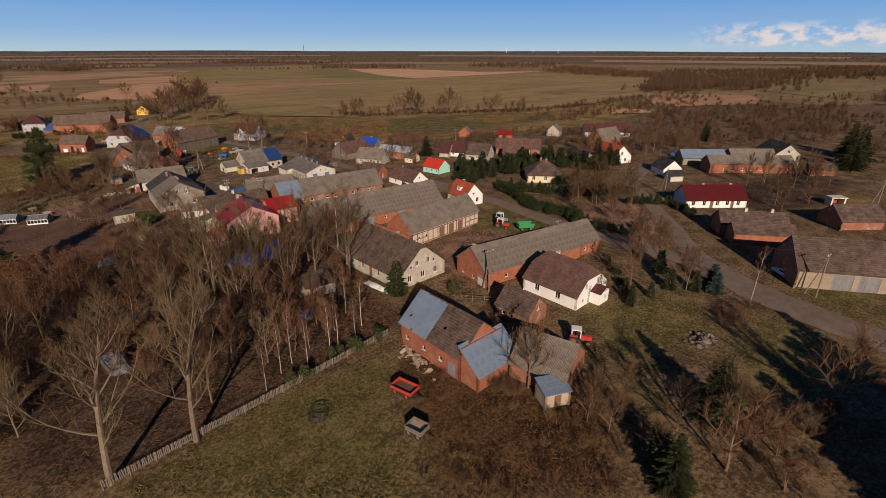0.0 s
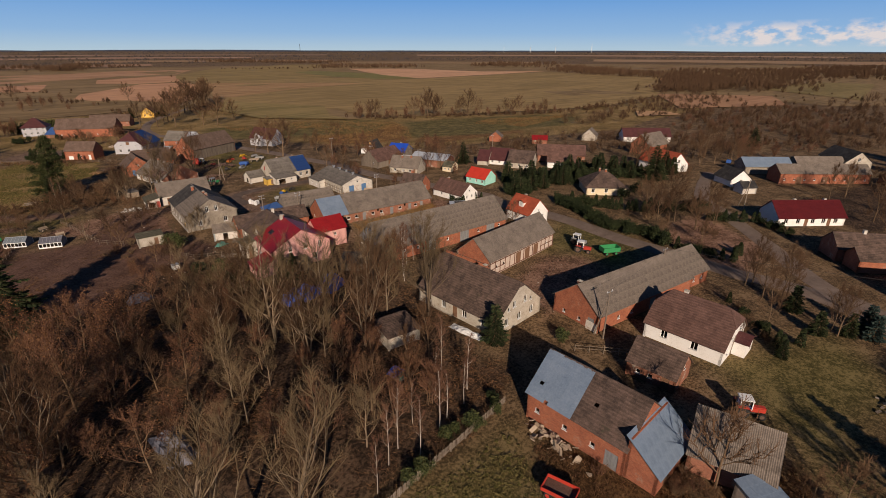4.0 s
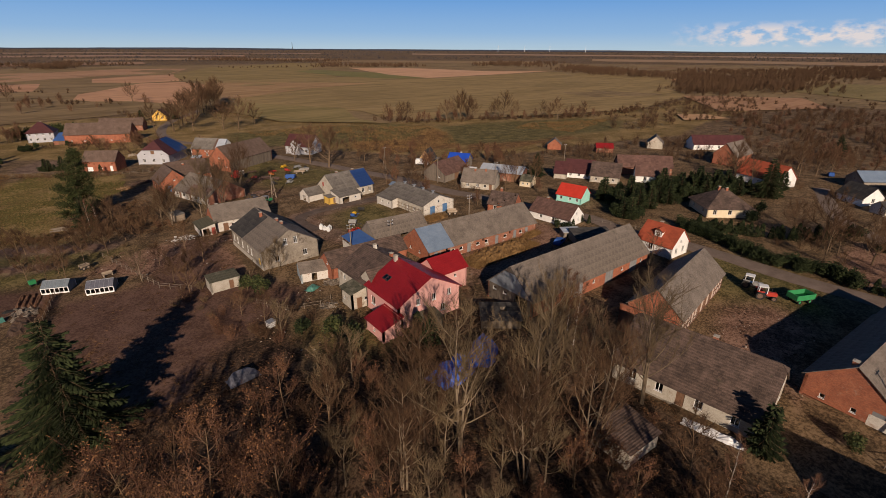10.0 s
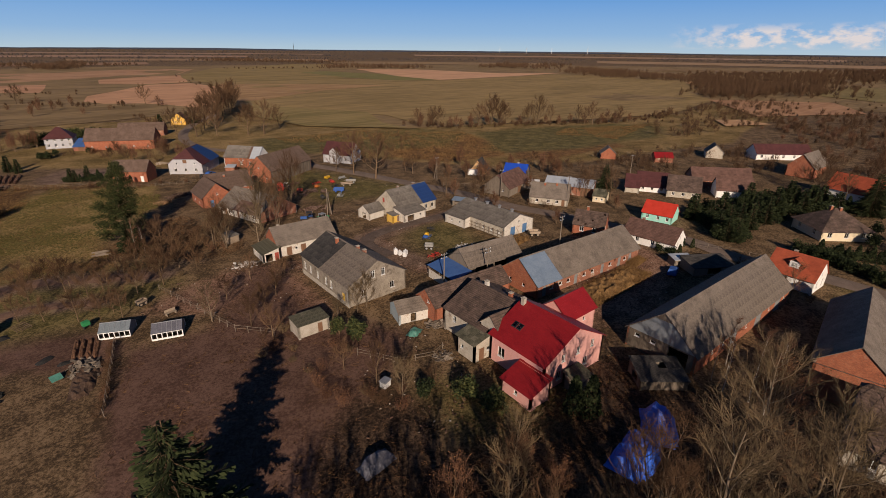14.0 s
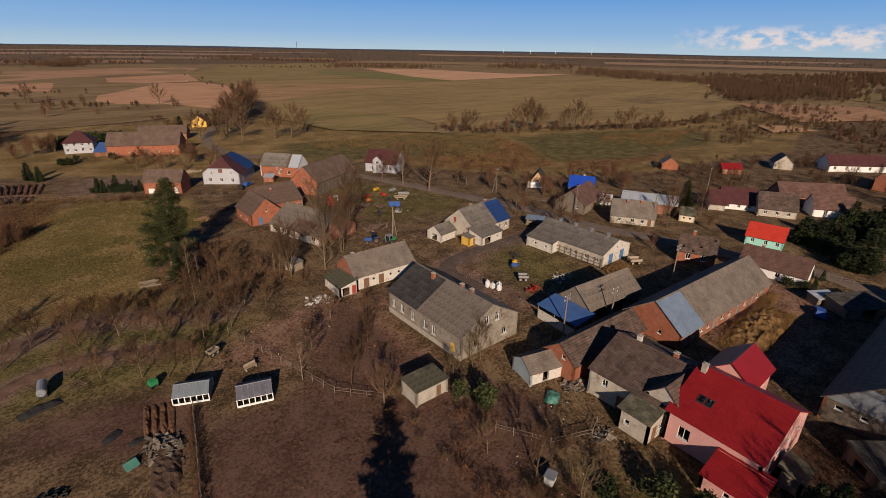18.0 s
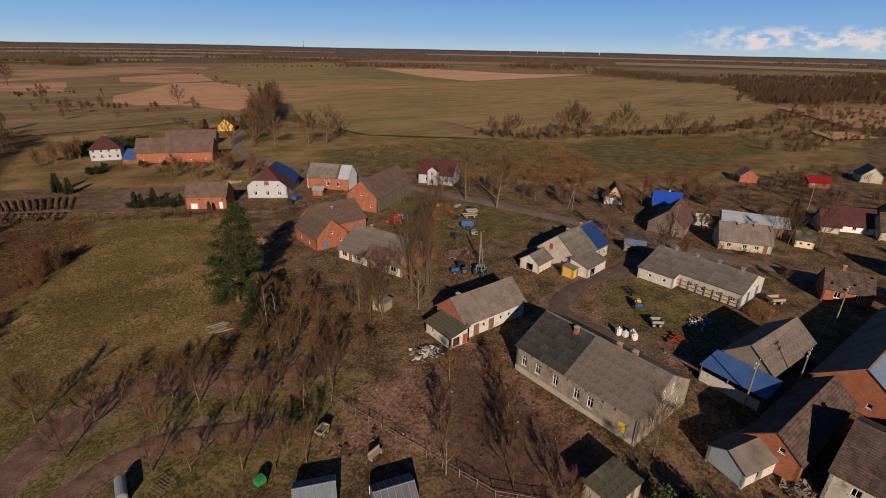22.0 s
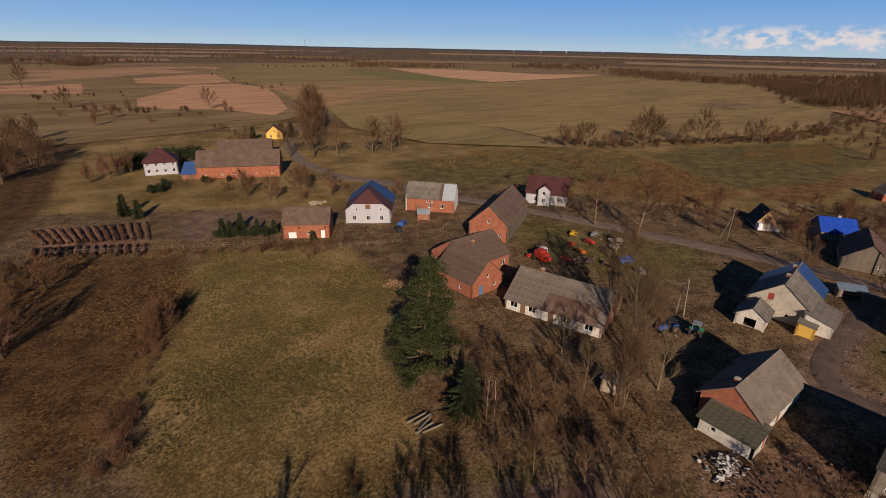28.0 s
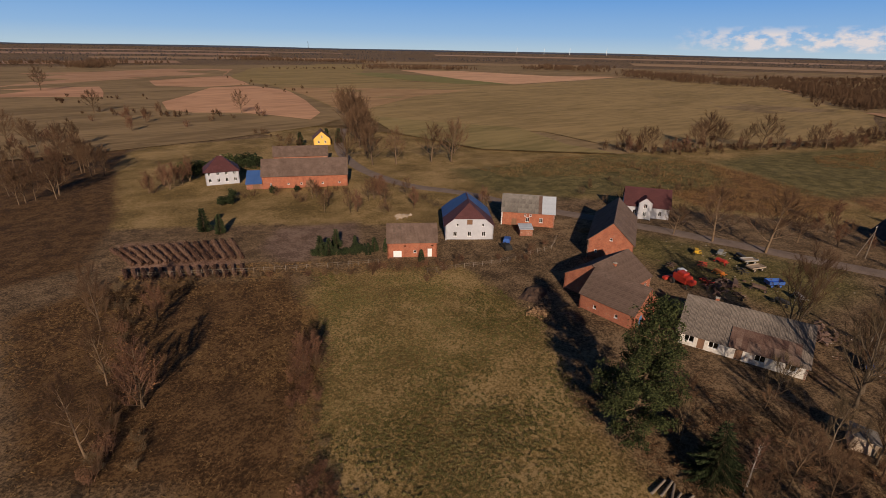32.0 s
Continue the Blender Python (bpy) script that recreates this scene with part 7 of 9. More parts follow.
scatter(["mid_a", "fruit", "fruit"], [(-16, 197), (4, 187), (8, 200), (0, 212), (-8, 216)], 9, 0.6, 0.9, apart=4.5)
# tight bush row added as stand-in for a dense dark fence and its shadow
row(["bush", "bush_red", "bush"], [(-22.0, 160.0), (-25.0, 141.5)], 0.8, 0.4, 0.6, 0.25)
plant("pine", -14.8, 211.8, 1.1), plant("spruce", -14.3, 202.0, 0.72)
plant("big_a", 12.8, 195.8, 1.3), plant("pale", 10.0, 189.5, 1.2), plant("big_b", 25.5, 208.0, 1.2), plant("pale", 6.0, 203.0, 1.0)
row(["bush_red", "bush_low", "bush_red"], [(-52, 221), (-48.6, 230)], 1.6, 0.6, 1.0, 0.9)
row(["bush_low"], [(-48, 232), (-43, 243)], 3.0, 0.5, 0.8, 0.8)
row(["bush_low", "bush", "bush_red"], [(-72, 240), (-65, 255), (-64, 275), (-52, 292), (-38, 284), (-10, 268)], 3.0, 0.7, 1.2, 1.0)
plant("thicket", -63.5, 253.7, 1.7), plant("mid_a", -66.5, 262.0, 1.2), plant("mid_a", -66.0, 280.0, 1.3), plant("thicket", -58.0, 278.0, 1.3), plant("mid_a", -70.0, 248.0, 1.2)
scatter(["thicket", "bush", "bush"], [(-46, 246), (-41, 246), (-38, 256), (-42, 257)], 13, 0.9, 1.4)
scatter(["bush_red"], [(-48, 240), (-43, 241), (-41, 248), (-46, 248)], 10, 0.7, 1.0)
scatter(["bush_red"], [(-55, 218), (-50, 220), (-48, 230), (-53, 229)], 12, 0.7, 1.0)
scatter(["bush_low", "bush"], [(-72, 238), (-66, 238), (-62, 255), (-62, 300), (-68, 300), (-68, 255)], 34, 0.8, 1.4)
row(["bush_red", "bush_low"], [(-18, 275), (-3, 267)], 1.1, 0.6, 0.9, 0.6)
row(["thuja", "hedge", "small_spruce"], [(-24, 289), (-19, 286), (-13, 281.5)], 1.3, 0.7, 1.0, 0.6)
scatter(["fruit", "bush", "bush_low", "bush_red"], [(-16, 203), (0, 196), (4, 189), (-3, 186), (-14, 191)], 8, 0.6, 1.0, apart=3.0)
for k, x, y, s in (("fruit", -11.9, 177.9, 1.3), ("pale", -8.2, 157.4, 0.9), ("pale", 3.0, 191.2, 1.3), ("pale", 1.6, 195.4, 1.0), ("mid_a", 0.9, 190.5, 0.9), ("birch", -13.6, 199.0, 0.8), ("birch", -12.1, 199.1, 0.75), ("fruit", -25.7, 171.5, 1.2), ("mid_a", -9.0, 196.3, 0.9), ("pale", -11.7, 207.0, 0.8)):
    plant(k, x, y, s)
for x, y in ((-41.2, 185.2), (-38.0, 190.0), (-33.0, 188.0), (-29.5, 189.5), (-27.0, 186.0), (-44.0, 194.0)):
    plant("fruit", x, y, 1.25)
for x, y, s in ((17.4, 196.3, 1.0), (3.0, 190.4, 0.9)):
    plant("big_b", x, y, s)
for x, y, s in ((74.3, 43.3, 0.9), (87.2, 46.1, 0.9), (88.7, 51.4, 1.0), (80.5, 36.9, 0.8)):
    plant("mid_a", x, y, s)
plant("thuja", 72.7, 38.4, 0.9), plant("blue_spruce", 84.5, 33.8, 1.1), plant("birch", 28.2, 65.7, 0.9)
row(["bush_low", "bush_red", "bush"], [(-12, 262), (2, 266), (14, 258), (26, 262)], 2.2, 0.6, 1.0, 0.8)
for k, x, y, s in (("small_spruce", -17, 291, 0.9), ("thuja", -14, 287, 1.0), ("small_spruce", -11, 283, 0.8), ("thuja", -9, 281, 1.0), ("small_spruce", -22, 289, 1.0), ("small_spruce", -40, 322, 1.3), ("small_spruce", -37, 318, 1.0), ("thuja", -6, 270.5, 0.9)):
    plant(k, x, y, s)
scatter(["thicket", "bush", "fruit"], [(20, 300), (36, 290), (30, 330), (10, 340), (-20, 330), (-10, 310)], 26, 0.8, 1.3)
row(["hedge", "ivy", "hedge"], [(-36, 384), (-26, 388), (-14, 392), (-2, 390)], 2.6, 1.5, 2.3, 2.0)
scatter(["thicket", "bush"], [(-46, 366), (-32, 376), (-30, 384), (-46, 386)], 8, 1.2, 1.7)
scatter(["bush", "hedge"], [(-32, 350), (-14, 350), (8, 338), (8, 334), (-36, 342)], 12, 0.8, 1.2)
scatter(["oak", "mid_a", "thicket", "mid_a"], [(-88, 380), (-66, 372), (-50, 404), (-48, 440), (-66, 500), (-90, 500)], 40, 1.0, 1.4)
row(["oak", "oak", "mid_a"], [(42, 378), (50, 396), (64, 434), (84, 474), (100, 522)], 9.0, 1.4, 1.9, 3.0)
for x, y, s in ((27.5, 372, 1.3), (35.8, 366, 1.5), (45, 362, 1.3), (60, 357, 1.5), (66.9, 352, 1.6), (81, 367, 1.2)):
    plant("oak", x, y, s)
for x, y in ((47, 420), (44, 428), (28, 424)):
    plant("small_spruce", x, y, 1.5)
for x, y, s in ((60.8, 237.3, 1.4), (63.6, 226.0, 1.5), (58.0, 246.0, 0.7), (78.0, 224.0, 0.7)):
    plant("oak", x, y, s)
row(["mid_a", "thicket", "oak", "thicket", "bush"], [(146, 322), (162, 306), (195, 302), (216, 284), (236, 272), (276, 255)], 4.0, 0.9, 1.5, 2.5)
plant("oak", 193, 304, 1.5), plant("oak", 196, 300, 1.3), plant("oak", 150, 322, 1.0)
scatter(["bush", "bush_red", "thicket"], [(-50, 500), (40, 520), (60, 556), (20, 570), (-50, 600)], 14, 1.2, 2.2)
plant("oak", 40, 562, 1.5), plant("oak", -45, 620, 1.5), plant("oak", -75, 850, 2.2)

# ---- planting: hedges, evergreens and scrub on the far side of the village ----
row(["hedge"], [(101, 108), (98, 97), (93.5, 86), (96.5, 76), (93.5, 71)], 0.95, 0.85, 1.2, 0.6)
row(["thuja", "hedge", "thuja"], [(102, 106), (112, 88), (127, 79)], 1.1, 0.75, 1.05, 0.5)
row(["thuja", "hedge"], [(94, 70), (96, 58), (104, 60)], 1.6, 0.6, 0.9, 0.4)
row(["thuja", "hedge"], [(118, 74), (126, 66), (121, 57)], 1.5, 0.6, 0.9, 0.3)
scatter(["hedge", "small_spruce", "hedge", "hedge", "thuja"], [(95, 128), (97, 117), (112, 122), (134, 115), (147, 108), (156, 110), (140, 132), (119, 136), (102, 136)], 105, 0.9, 1.6, gap=0.3)
for k, x, y, s in (("spruce", 146, 106, 0.9), ("spruce", 156, 108, 0.75), ("spruce", 113.5, 166.5, 0.75), ("spruce", 216, 51, 1.15), ("spruce", 237, 54, 1.2), ("spruce", 226, 52, 0.9), ("fir", 246, 60, 1.1), ("small_spruce", 158, 106, 1.2), ("spruce", 237, 113, 0.7), ("hedge", 119, 99, 1.2), ("hedge", 128, 101, 1.1), ("thuja", 85.5, 126.0, 0.6), ("thuja", 86.2, 124.2, 0.6), ("hedge", 78.0, 127.6, 0.7), ("hedge", 78.6, 125.4, 0.7), ("thuja", 79.0, 123.6, 0.7)):
    plant(k, x, y, s)
# conifers at negative y are added out of view, only to cast a broad shadow
for k, x, y, s in (("fruit", 44.8, 12.5, 2.1), ("mid_a", 46.1, 18.4, 0.8), ("ivy", 50.4, 15.6, 1.6), ("spruce", 51.6, 17.0, 0.72), ("fir", 38.2, 14.6, 0.6), ("ivy", 40.2, 16.4, 1.5), ("fir", 53.0, -10.0, 1.2), ("fir", 58.0, -11.0, 1.25), ("fir", 48.0, -9.0, 1.1), ("spruce", 63.0, -9.0, 1.1), ("fir", 55.6, -5.0, 0.95), ("fir", 62.0, -7.0, 1.1), ("fir", 67.0, -6.5, 1.1), ("fir", 51.0, -6.0, 1.0), ("fir", 58.5, -6.0, 1.0), ("fruit", 64.3, 9.1, 1.9), ("pale", 54.5, 9.4, 0.7), ("birch", 83.6, 27.0, 1.1), ("small_spruce", 78, 38, 0.9), ("blue_spruce", 83, 32.5, 1.0), ("small_spruce", 81, 35.0, 0.8), ("thuja", 69, 39.5, 0.8), ("thuja", 70.5, 40.5, 0.7), ("small_spruce", 83, 43, 1.0), ("small_spruce", 67.5, 38.8, 0.6),
                   ("mid_a", 79.8, 36.0, 0.9), ("mid_a", 86.0, 45.0, 1.0), ("bush", 73.0, 26.0, 1.1), ("mid_a", 84.5, 48.0, 0.9), ("oak", 111, 79, 0.75), ("mid_a", 87, 52, 0.8), ("fruit", 66, 44, 0.9)):
    plant(k, x, y, s)
row(["thuja", "bush", "hedge", "bush"], [(69, 41), (74, 45), (79, 52)], 1.4, 0.4, 0.7, 0.5)
scatter(["bush", "bush_red", "bush"], [(53, 13), (59.5, 20), (60, 16), (59, 12.5), (64, 9), (56, 7.5)], 30, 0.6, 1.0)
scatter(["bush", "bush_low", "thicket"], [(44, 16), (52, 14), (56, 8), (50, 4), (42, 8)], 14, 0.6, 1.0)
scatter(["bush", "bush_red"], [(69, 24.2), (76, 29), (83, 27), (81, 24.5), (72, 23.8)], 12, 0.5, 0.9)
scatter(["fruit", "bush", "mid_a"], [(96, 60), (118, 72), (112, 88), (100, 80)], 14, 0.7, 1.0)
scatter(["fruit", "mid_a", "bush", "thicket"], [(150, 64), (180, 60), (206, 60), (190, 44), (160, 40), (132, 44)], 18, 0.8, 1.2)
scatter(["mid_a", "bush", "thicket", "fruit"], [(60, 150), (96, 150), (118, 168), (110, 185), (76, 200), (66, 196)], 18, 0.7, 1.1)
scatter(["bush", "fruit", "thicket"], [(86, 196), (120, 186), (130, 200), (108, 222), (76, 232)], 26, 0.7, 1.2)
scatter(["mid_a", "fruit", "oak", "bush"], [(96, 58), (108, 62), (122, 76), (118, 90), (104, 96), (98, 84)], 12, 0.7, 1.1, apart=4.0)
scatter(["mid_a", "oak", "thicket", "bush"], [(150, 100), (176, 102), (206, 92), (230, 96), (222, 112), (180, 124), (158, 128)], 26, 0.8, 1.3, apart=3.0)
scatter(["mid_b", "bush", "thicket"], [(72, 98), (80, 96), (80, 110), (74, 112)], 4, 0.7, 0.9)
plant("mid_b", 77.0, 101.5, 0.85)


# ---- far woods ----
def far_wood(name, label, outlines, seed, lo, hi, twig, spikes=11, fat=1.0):
    """Far bare woods: brushes of spiky limbs, one mesh."""
    rng = random.Random(seed)
    sh = Shape()
    for poly, count, wide in outlines:
        x0, x1, y0, y1 = min(p[0] for p in poly), max(p[0] for p in poly), min(p[1] for p in poly), max(p[1] for p in poly)
        n, tries = 0, 0
        while n < count and tries < count * 60:
            tries += 1
            x, y = rng.uniform(x0, x1), rng.uniform(y0, y1)
            odd = False
            for (ax, ay), (bx, by) in zip(poly, poly[1:] + poly[:1]):
                if (ay > y) != (by > y) and x < (bx - ax) * (y - ay) / (by - ay) + ax:
                    odd = not odd
            if not odd:
                continue
            n += 1
            x, y = x + rng.gauss(0, 22 * wide), y + rng.gauss(0, 22 * wide)
            h = rng.uniform(lo, hi) * (0.85 + 0.5 * noise.noise((x * 0.012, y * 0.012, seed)))
            base = Vector((x, y, gz(x, y) - 0.5))
            sh.twig(base, base + Vector((0, 0, h * 0.9)), 0.2 * wide * fat)
            rx, rz = h * rng.uniform(0.28, 0.45), h * rng.uniform(0.36, 0.46)
            for i in range(spikes):
                d = Vector((rng.gauss(0, 1), rng.gauss(0, 1), rng.gauss(0.2, 0.9))).normalized()
                tip = base + Vector((d.x * rx, d.y * rx, h * 0.58 + d.z * rz)) * 1.0
                root = base + Vector((d.x * rx * 0.35, d.y * rx * 0.35, max(0.1, h * 0.3 + d.z * rz * 0.6)))
                sh.twig(root, tip + (tip - root) * rng.uniform(-0.2, 0.2), rng.uniform(0.2, 0.45) * wide * fat)
    ob = new(name, sh.mesh(name, M[twig]))
    return tagged(ob, label, "woods", kind="stuff")


def arc(r0, r1, b0, b1):
    up_arc = [(40 + r1 * math.sin(radians(b)), 100 + r1 * math.cos(radians(b))) for b in range(b0, b1 + 1, 10)]
    return up_arc + [(40 + r0 * math.sin(radians(b)), 100 + r0 * math.cos(radians(b))) for b in range(b1, b0 - 1, -10)]


far_wood("hedgerow", "leafless hedgerow along a field edge", [([(140, 326), (148, 330), (166, 310), (197, 306), (220, 288), (280, 262), (340, 272), (340, 262), (278, 252), (236, 268), (214, 280), (194, 297), (160, 302)], 170, 0.16), ([(24, 470), (34, 470), (20, 380), (10, 380)], 16, 0.16)], 4, 2.5, 6.5, "twig", spikes=70)
far_wood("marsh_scrub", "leafless brown scrub in the marsh", [([(112, 210), (150, 200), (190, 186), (230, 166), (250, 130), (200, 112), (150, 158), (118, 178)], 170, 0.13), ([(350, 209), (470, 136), (400, 70), (260, 80), (241, 120), (266, 157)], 360, 0.22), ([(283, 253), (409, 274), (490, 276), (520, 250), (400, 205), (300, 195), (230, 205), (250, 235)], 190, 0.2), ([(60, 290), (120, 300), (112, 240), (96, 226), (84, 232), (70, 256)], 26, 0.12), ([(225, 40), (330, 10), (340, 60), (250, 60)], 110, 0.16)], 9, 3.0, 8.5, "twig_scrub", spikes=60)
far_wood("scrub_thicket", "reddish leafless scrub beyond the village", [([(307, 184), (343, 109), (240, 84), (200, 112), (232, 150)], 110, 0.16), ([(300, 190), (420, 214), (470, 136), (350, 105)], 60, 0.22)], 14, 2.2, 6.0, "twig_red", spikes=60)
far_wood("near_woods", "brown leafless wood beyond the marsh", [([(790, 480), (745, 448), (512, 330), (499, 276), (782, 334), (937, 492)], 620, 0.45), ([(624, 383), (578, 318), (620, 227), (900, 300), (1400, 480), (1102, 631), (800, 480)], 950, 0.6), ([(1020, 340), (1010, 250), (1697, 397), (1559, 501)], 420, 0.9), ([(480, 150), (560, 60), (760, 30), (700, 110)], 120, 0.4)], 5, 7, 13, "twig_scrub", spikes=44)
far_wood("middle_woods", "belt of brown trees between fields", [([(854, 795), (784, 607), (808, 490), (912, 530), (1093, 921)], 640, 0.6), ([(-34, 1385), (26, 1370), (30, 1450), (-27, 1460)], 90, 0.9), ([(-240, 1600), (140, 1520), (160, 1580), (-240, 1680)], 220, 1.1), ([(380, 1900), (700, 1560), (760, 1600), (440, 1980)], 260, 1.2), ([(517, 1240), (700, 1120), (760, 1180), (560, 1320)], 200, 0.9), ([(1022, 958), (1265, 1127), (1100, 1240), (900, 1100)], 260, 1.0), ([(1100, 200), (1600, 250), (1560, 330), (1150, 280)], 300, 1.0)], 6, 9, 16, "twig_scrub", spikes=26)
far_wood("horizon_woods", "dark woods along the horizon", [(arc(1700, 1760, -30, 10), 260, 1.4), (arc(2060, 2160, 0, 40), 300, 1.8), (arc(2280, 2360, -30, 0), 200, 1.8), (arc(2350, 2450, 40, 80), 300, 1.8), (arc(2620, 2780, -20, 30), 420, 2.2), (arc(2700, 2860, 60, 110), 420, 2.2), (arc(3300, 3500, -30, 110), 620, 2.4), (arc(3900, 4400, -30, 110), 1100, 3.0)], 7, 6, 12, "far_tree")
far_wood("field_bushes", "scattered bushes along field edges", [([(120, 660), (150, 690), (150, 1020), (135, 1000)], 14, 0.5), ([(-60, 610), (0, 560), (60, 540), (60, 550), (0, 585), (-50, 625)], 26, 0.4), ([(-80, 720), (-20, 700), (10, 740), (-40, 770)], 16, 0.5), ([(1000, 660), (1400, 500), (1400, 520), (1010, 690)], 30, 0.9), ([(300, 1250), (520, 1230), (520, 1260), (300, 1280)], 40, 0.9), ([(380, 240), (620, 240), (600, 160), (420, 150)], 40, 0.4)], 8, 3, 7, "twig", spikes=40)
# ring of low hills; distance haze is painted in as their blue-grey colour
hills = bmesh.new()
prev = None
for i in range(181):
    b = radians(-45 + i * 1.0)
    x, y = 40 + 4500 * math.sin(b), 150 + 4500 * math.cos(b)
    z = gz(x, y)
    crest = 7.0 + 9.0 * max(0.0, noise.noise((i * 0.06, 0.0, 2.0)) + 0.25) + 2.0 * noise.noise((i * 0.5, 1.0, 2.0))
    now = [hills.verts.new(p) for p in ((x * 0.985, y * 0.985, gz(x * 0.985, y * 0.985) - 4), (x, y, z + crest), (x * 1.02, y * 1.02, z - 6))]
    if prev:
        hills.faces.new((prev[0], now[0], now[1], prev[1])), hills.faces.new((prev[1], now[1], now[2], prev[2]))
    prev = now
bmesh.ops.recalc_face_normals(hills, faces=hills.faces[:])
part("backdrop", hills, mat("haze_blue_hills", [(0.045, 0.055, 0.078), (0.075, 0.086, 0.115)], 0.004, 0.03, 0.98, 0.0, spec=0.05), None, "low wooded hills on the horizon with haze-blue painted colour", "structure")
for x, y, h in ((2985, 3180, 40), (3143, 3030, 38), (3276, 2878, 42), (3449, 2655, 46)):
    wt = tagged(new("wind_turbine"), "slim white wind turbine on the horizon", "wind turbine", "turbines on the horizon")
    wt.matrix_world = pose(x, y, gz(x, y))
    part("tower", tube(bmesh.new(), (0, 0, -5), (0, 0, h), 1.8, 1.1, 8), M["white_metal"], wt)
    part("nacelle", box(bmesh.new(), -2, 2, -1.5, 1.5, h, h + 2), M["white_metal"], wt)
    for k in range(3):
        a = radians(20 + 120 * k + x)
        part("blade", tube(bmesh.new(), (-1, -2.0, h + 1), (17 * math.cos(a) - 1, -2.0 + 9 * math.cos(a), h + 1 + 19 * math.sin(a)), 0.7, 0.2, 5), M["white_metal"], wt)
mast = tagged(new("radio_mast"), "thin dark mast on the horizon", "mast")
mast.matrix_world = pose(1598, 4111, gz(1598, 4111))
part("mast_pole", tube(bmesh.new(), (0, 0, -5), (0, 0, 62), 2.2, 1.2, 6), M["dark_metal"], mast)

# prototypes that were not planted leave the scene
for k, ob in PROTO.items():
    if k not in used:
        for o in (*ob.children_recursive, ob):
            bpy.data.objects.remove(o)
    elif "proto" in ob:
        del ob["proto"]
for o in scene.objects:
    if "proto" in o:
        del o["proto"]


# ---- loose things ----
def thing(name, label, category, x, y, yaw=0.0, group="", dz=0.0):
    ob = tagged(new(name), label, category, group)
    ob.matrix_world = pose(x, y, gz(x, y) + dz - 0.06, 0, 0, yaw)
    return ob


def paint(name, c, rough=0.5):
    return mat(name, [tuple(v * 0.7 for v in c), c], 1.2, 10, rough, 0.1, spec=0.4, blotch=((0.12, 0.07, 0.045), 1.5, 0.66))


M["p_red"], M["p_green"], M["p_blue"], M["p_yellow"] = paint("red_machine_paint", (0.5, 0.05, 0.03)), paint("green_machine_paint", (0.04, 0.28, 0.1)), paint("blue_machine_paint", (0.04, 0.11, 0.35)), paint("yellow_machine_paint", (0.7, 0.42, 0.03))
M["p_grey"], M["p_orange"] = paint("grey_machine_paint", (0.3, 0.3, 0.29)), paint("orange_machine_paint", (0.62, 0.2, 0.03))
M["tarp_blue"] = mat("blue_tarpaulin", [(0.02, 0.08, 0.45), (0.05, 0.17, 0.72)], 1.0, 5, 0.55, 0.5, spec=0.4)
M["tarp_white"] = mat("white_plastic_film", [(0.5, 0.5, 0.5), (0.75, 0.75, 0.74)], 1.0, 5, 0.4, 0.5, spec=0.4)
M["tarp_green"] = mat("green_tarpaulin", [(0.05, 0.15, 0.12), (0.09, 0.25, 0.2)], 1.0, 5, 0.5, 0.5, spec=0.3)
M["tarp_grey"] = mat("grey_plastic_film", [(0.075, 0.075, 0.09), (0.165, 0.165, 0.195)], 1.0, 5, 0.6, 0.4, spec=0.2)
M["film_blue"] = mat("bluish_plastic_film", [(0.12, 0.145, 0.165), (0.205, 0.235, 0.255)], 1.0, 5, 0.6, 0.4, spec=0.2)
M["straw"] = mat("trodden_straw", [(0.08, 0.042, 0.016), (0.17, 0.095, 0.036), (0.29, 0.175, 0.07)], 0.8, 9, 0.98, 0.8)
M["rubble"] = mat("rubble_and_junk", [(0.12, 0.10, 0.08), (0.3, 0.27, 0.24), (0.55, 0.53, 0.5)], 1.5, 6, 0.95, 0.5, island=0.7)
M["log"] = mat("split_logs", [(0.16, 0.09, 0.045), (0.34, 0.21, 0.11)], 1.5, 9, 0.95, 0.4, island=0.6)
M["manure"] = mat("reddish_dug_soil", [(0.05, 0.022, 0.012), (0.12, 0.058, 0.03), (0.2, 0.105, 0.058)], 1.0, 8, 0.98, 0.8)
M["dark_soil"] = mat("dug_soil", [(0.035, 0.02, 0.013), (0.075, 0.045, 0.03), (0.12, 0.075, 0.05)], 1.0, 7, 0.98, 0.8)


def wheel(parent, x, y, r, w, rim="rust"):
    """A tyre with its rim, on an axle along y."""
    bm = bmesh.new()
    n = 16
    rings = []
    for yy, rr in ((-w / 2, r * 0.62), (-w / 2, r * 0.93), (-w * 0.3, r), (w * 0.3, r), (w / 2, r * 0.93), (w / 2, r * 0.62)):
        rings.append([bm.verts.new((x + rr * math.cos(i * math.tau / n), y + yy, r + rr * math.sin(i * math.tau / n))) for i in range(n)])
    for k in range(5):
        for i in range(n):
            bm.faces.new((rings[k][i], rings[k][(i + 1) % n], rings[k + 1][(i + 1) % n], rings[k + 1][i])[::-1])
    t = part("wheel", bm, M["rubber"], parent)
    part("rim", tube(bmesh.new(), (x, y - w * 0.3, r), (x, y + w * 0.3, r), r * 0.62, r * 0.62, 12), M[rim], t)


def bevel_box(x0, x1, y0, y1, z0, z1, b=0.06):
    bm = box(bmesh.new(), x0, x1, y0, y1, z0, z1)
    bmesh.ops.bevel(bm, geom=bm.edges[:], offset=b, segments=2, affect="EDGES")
    return bm


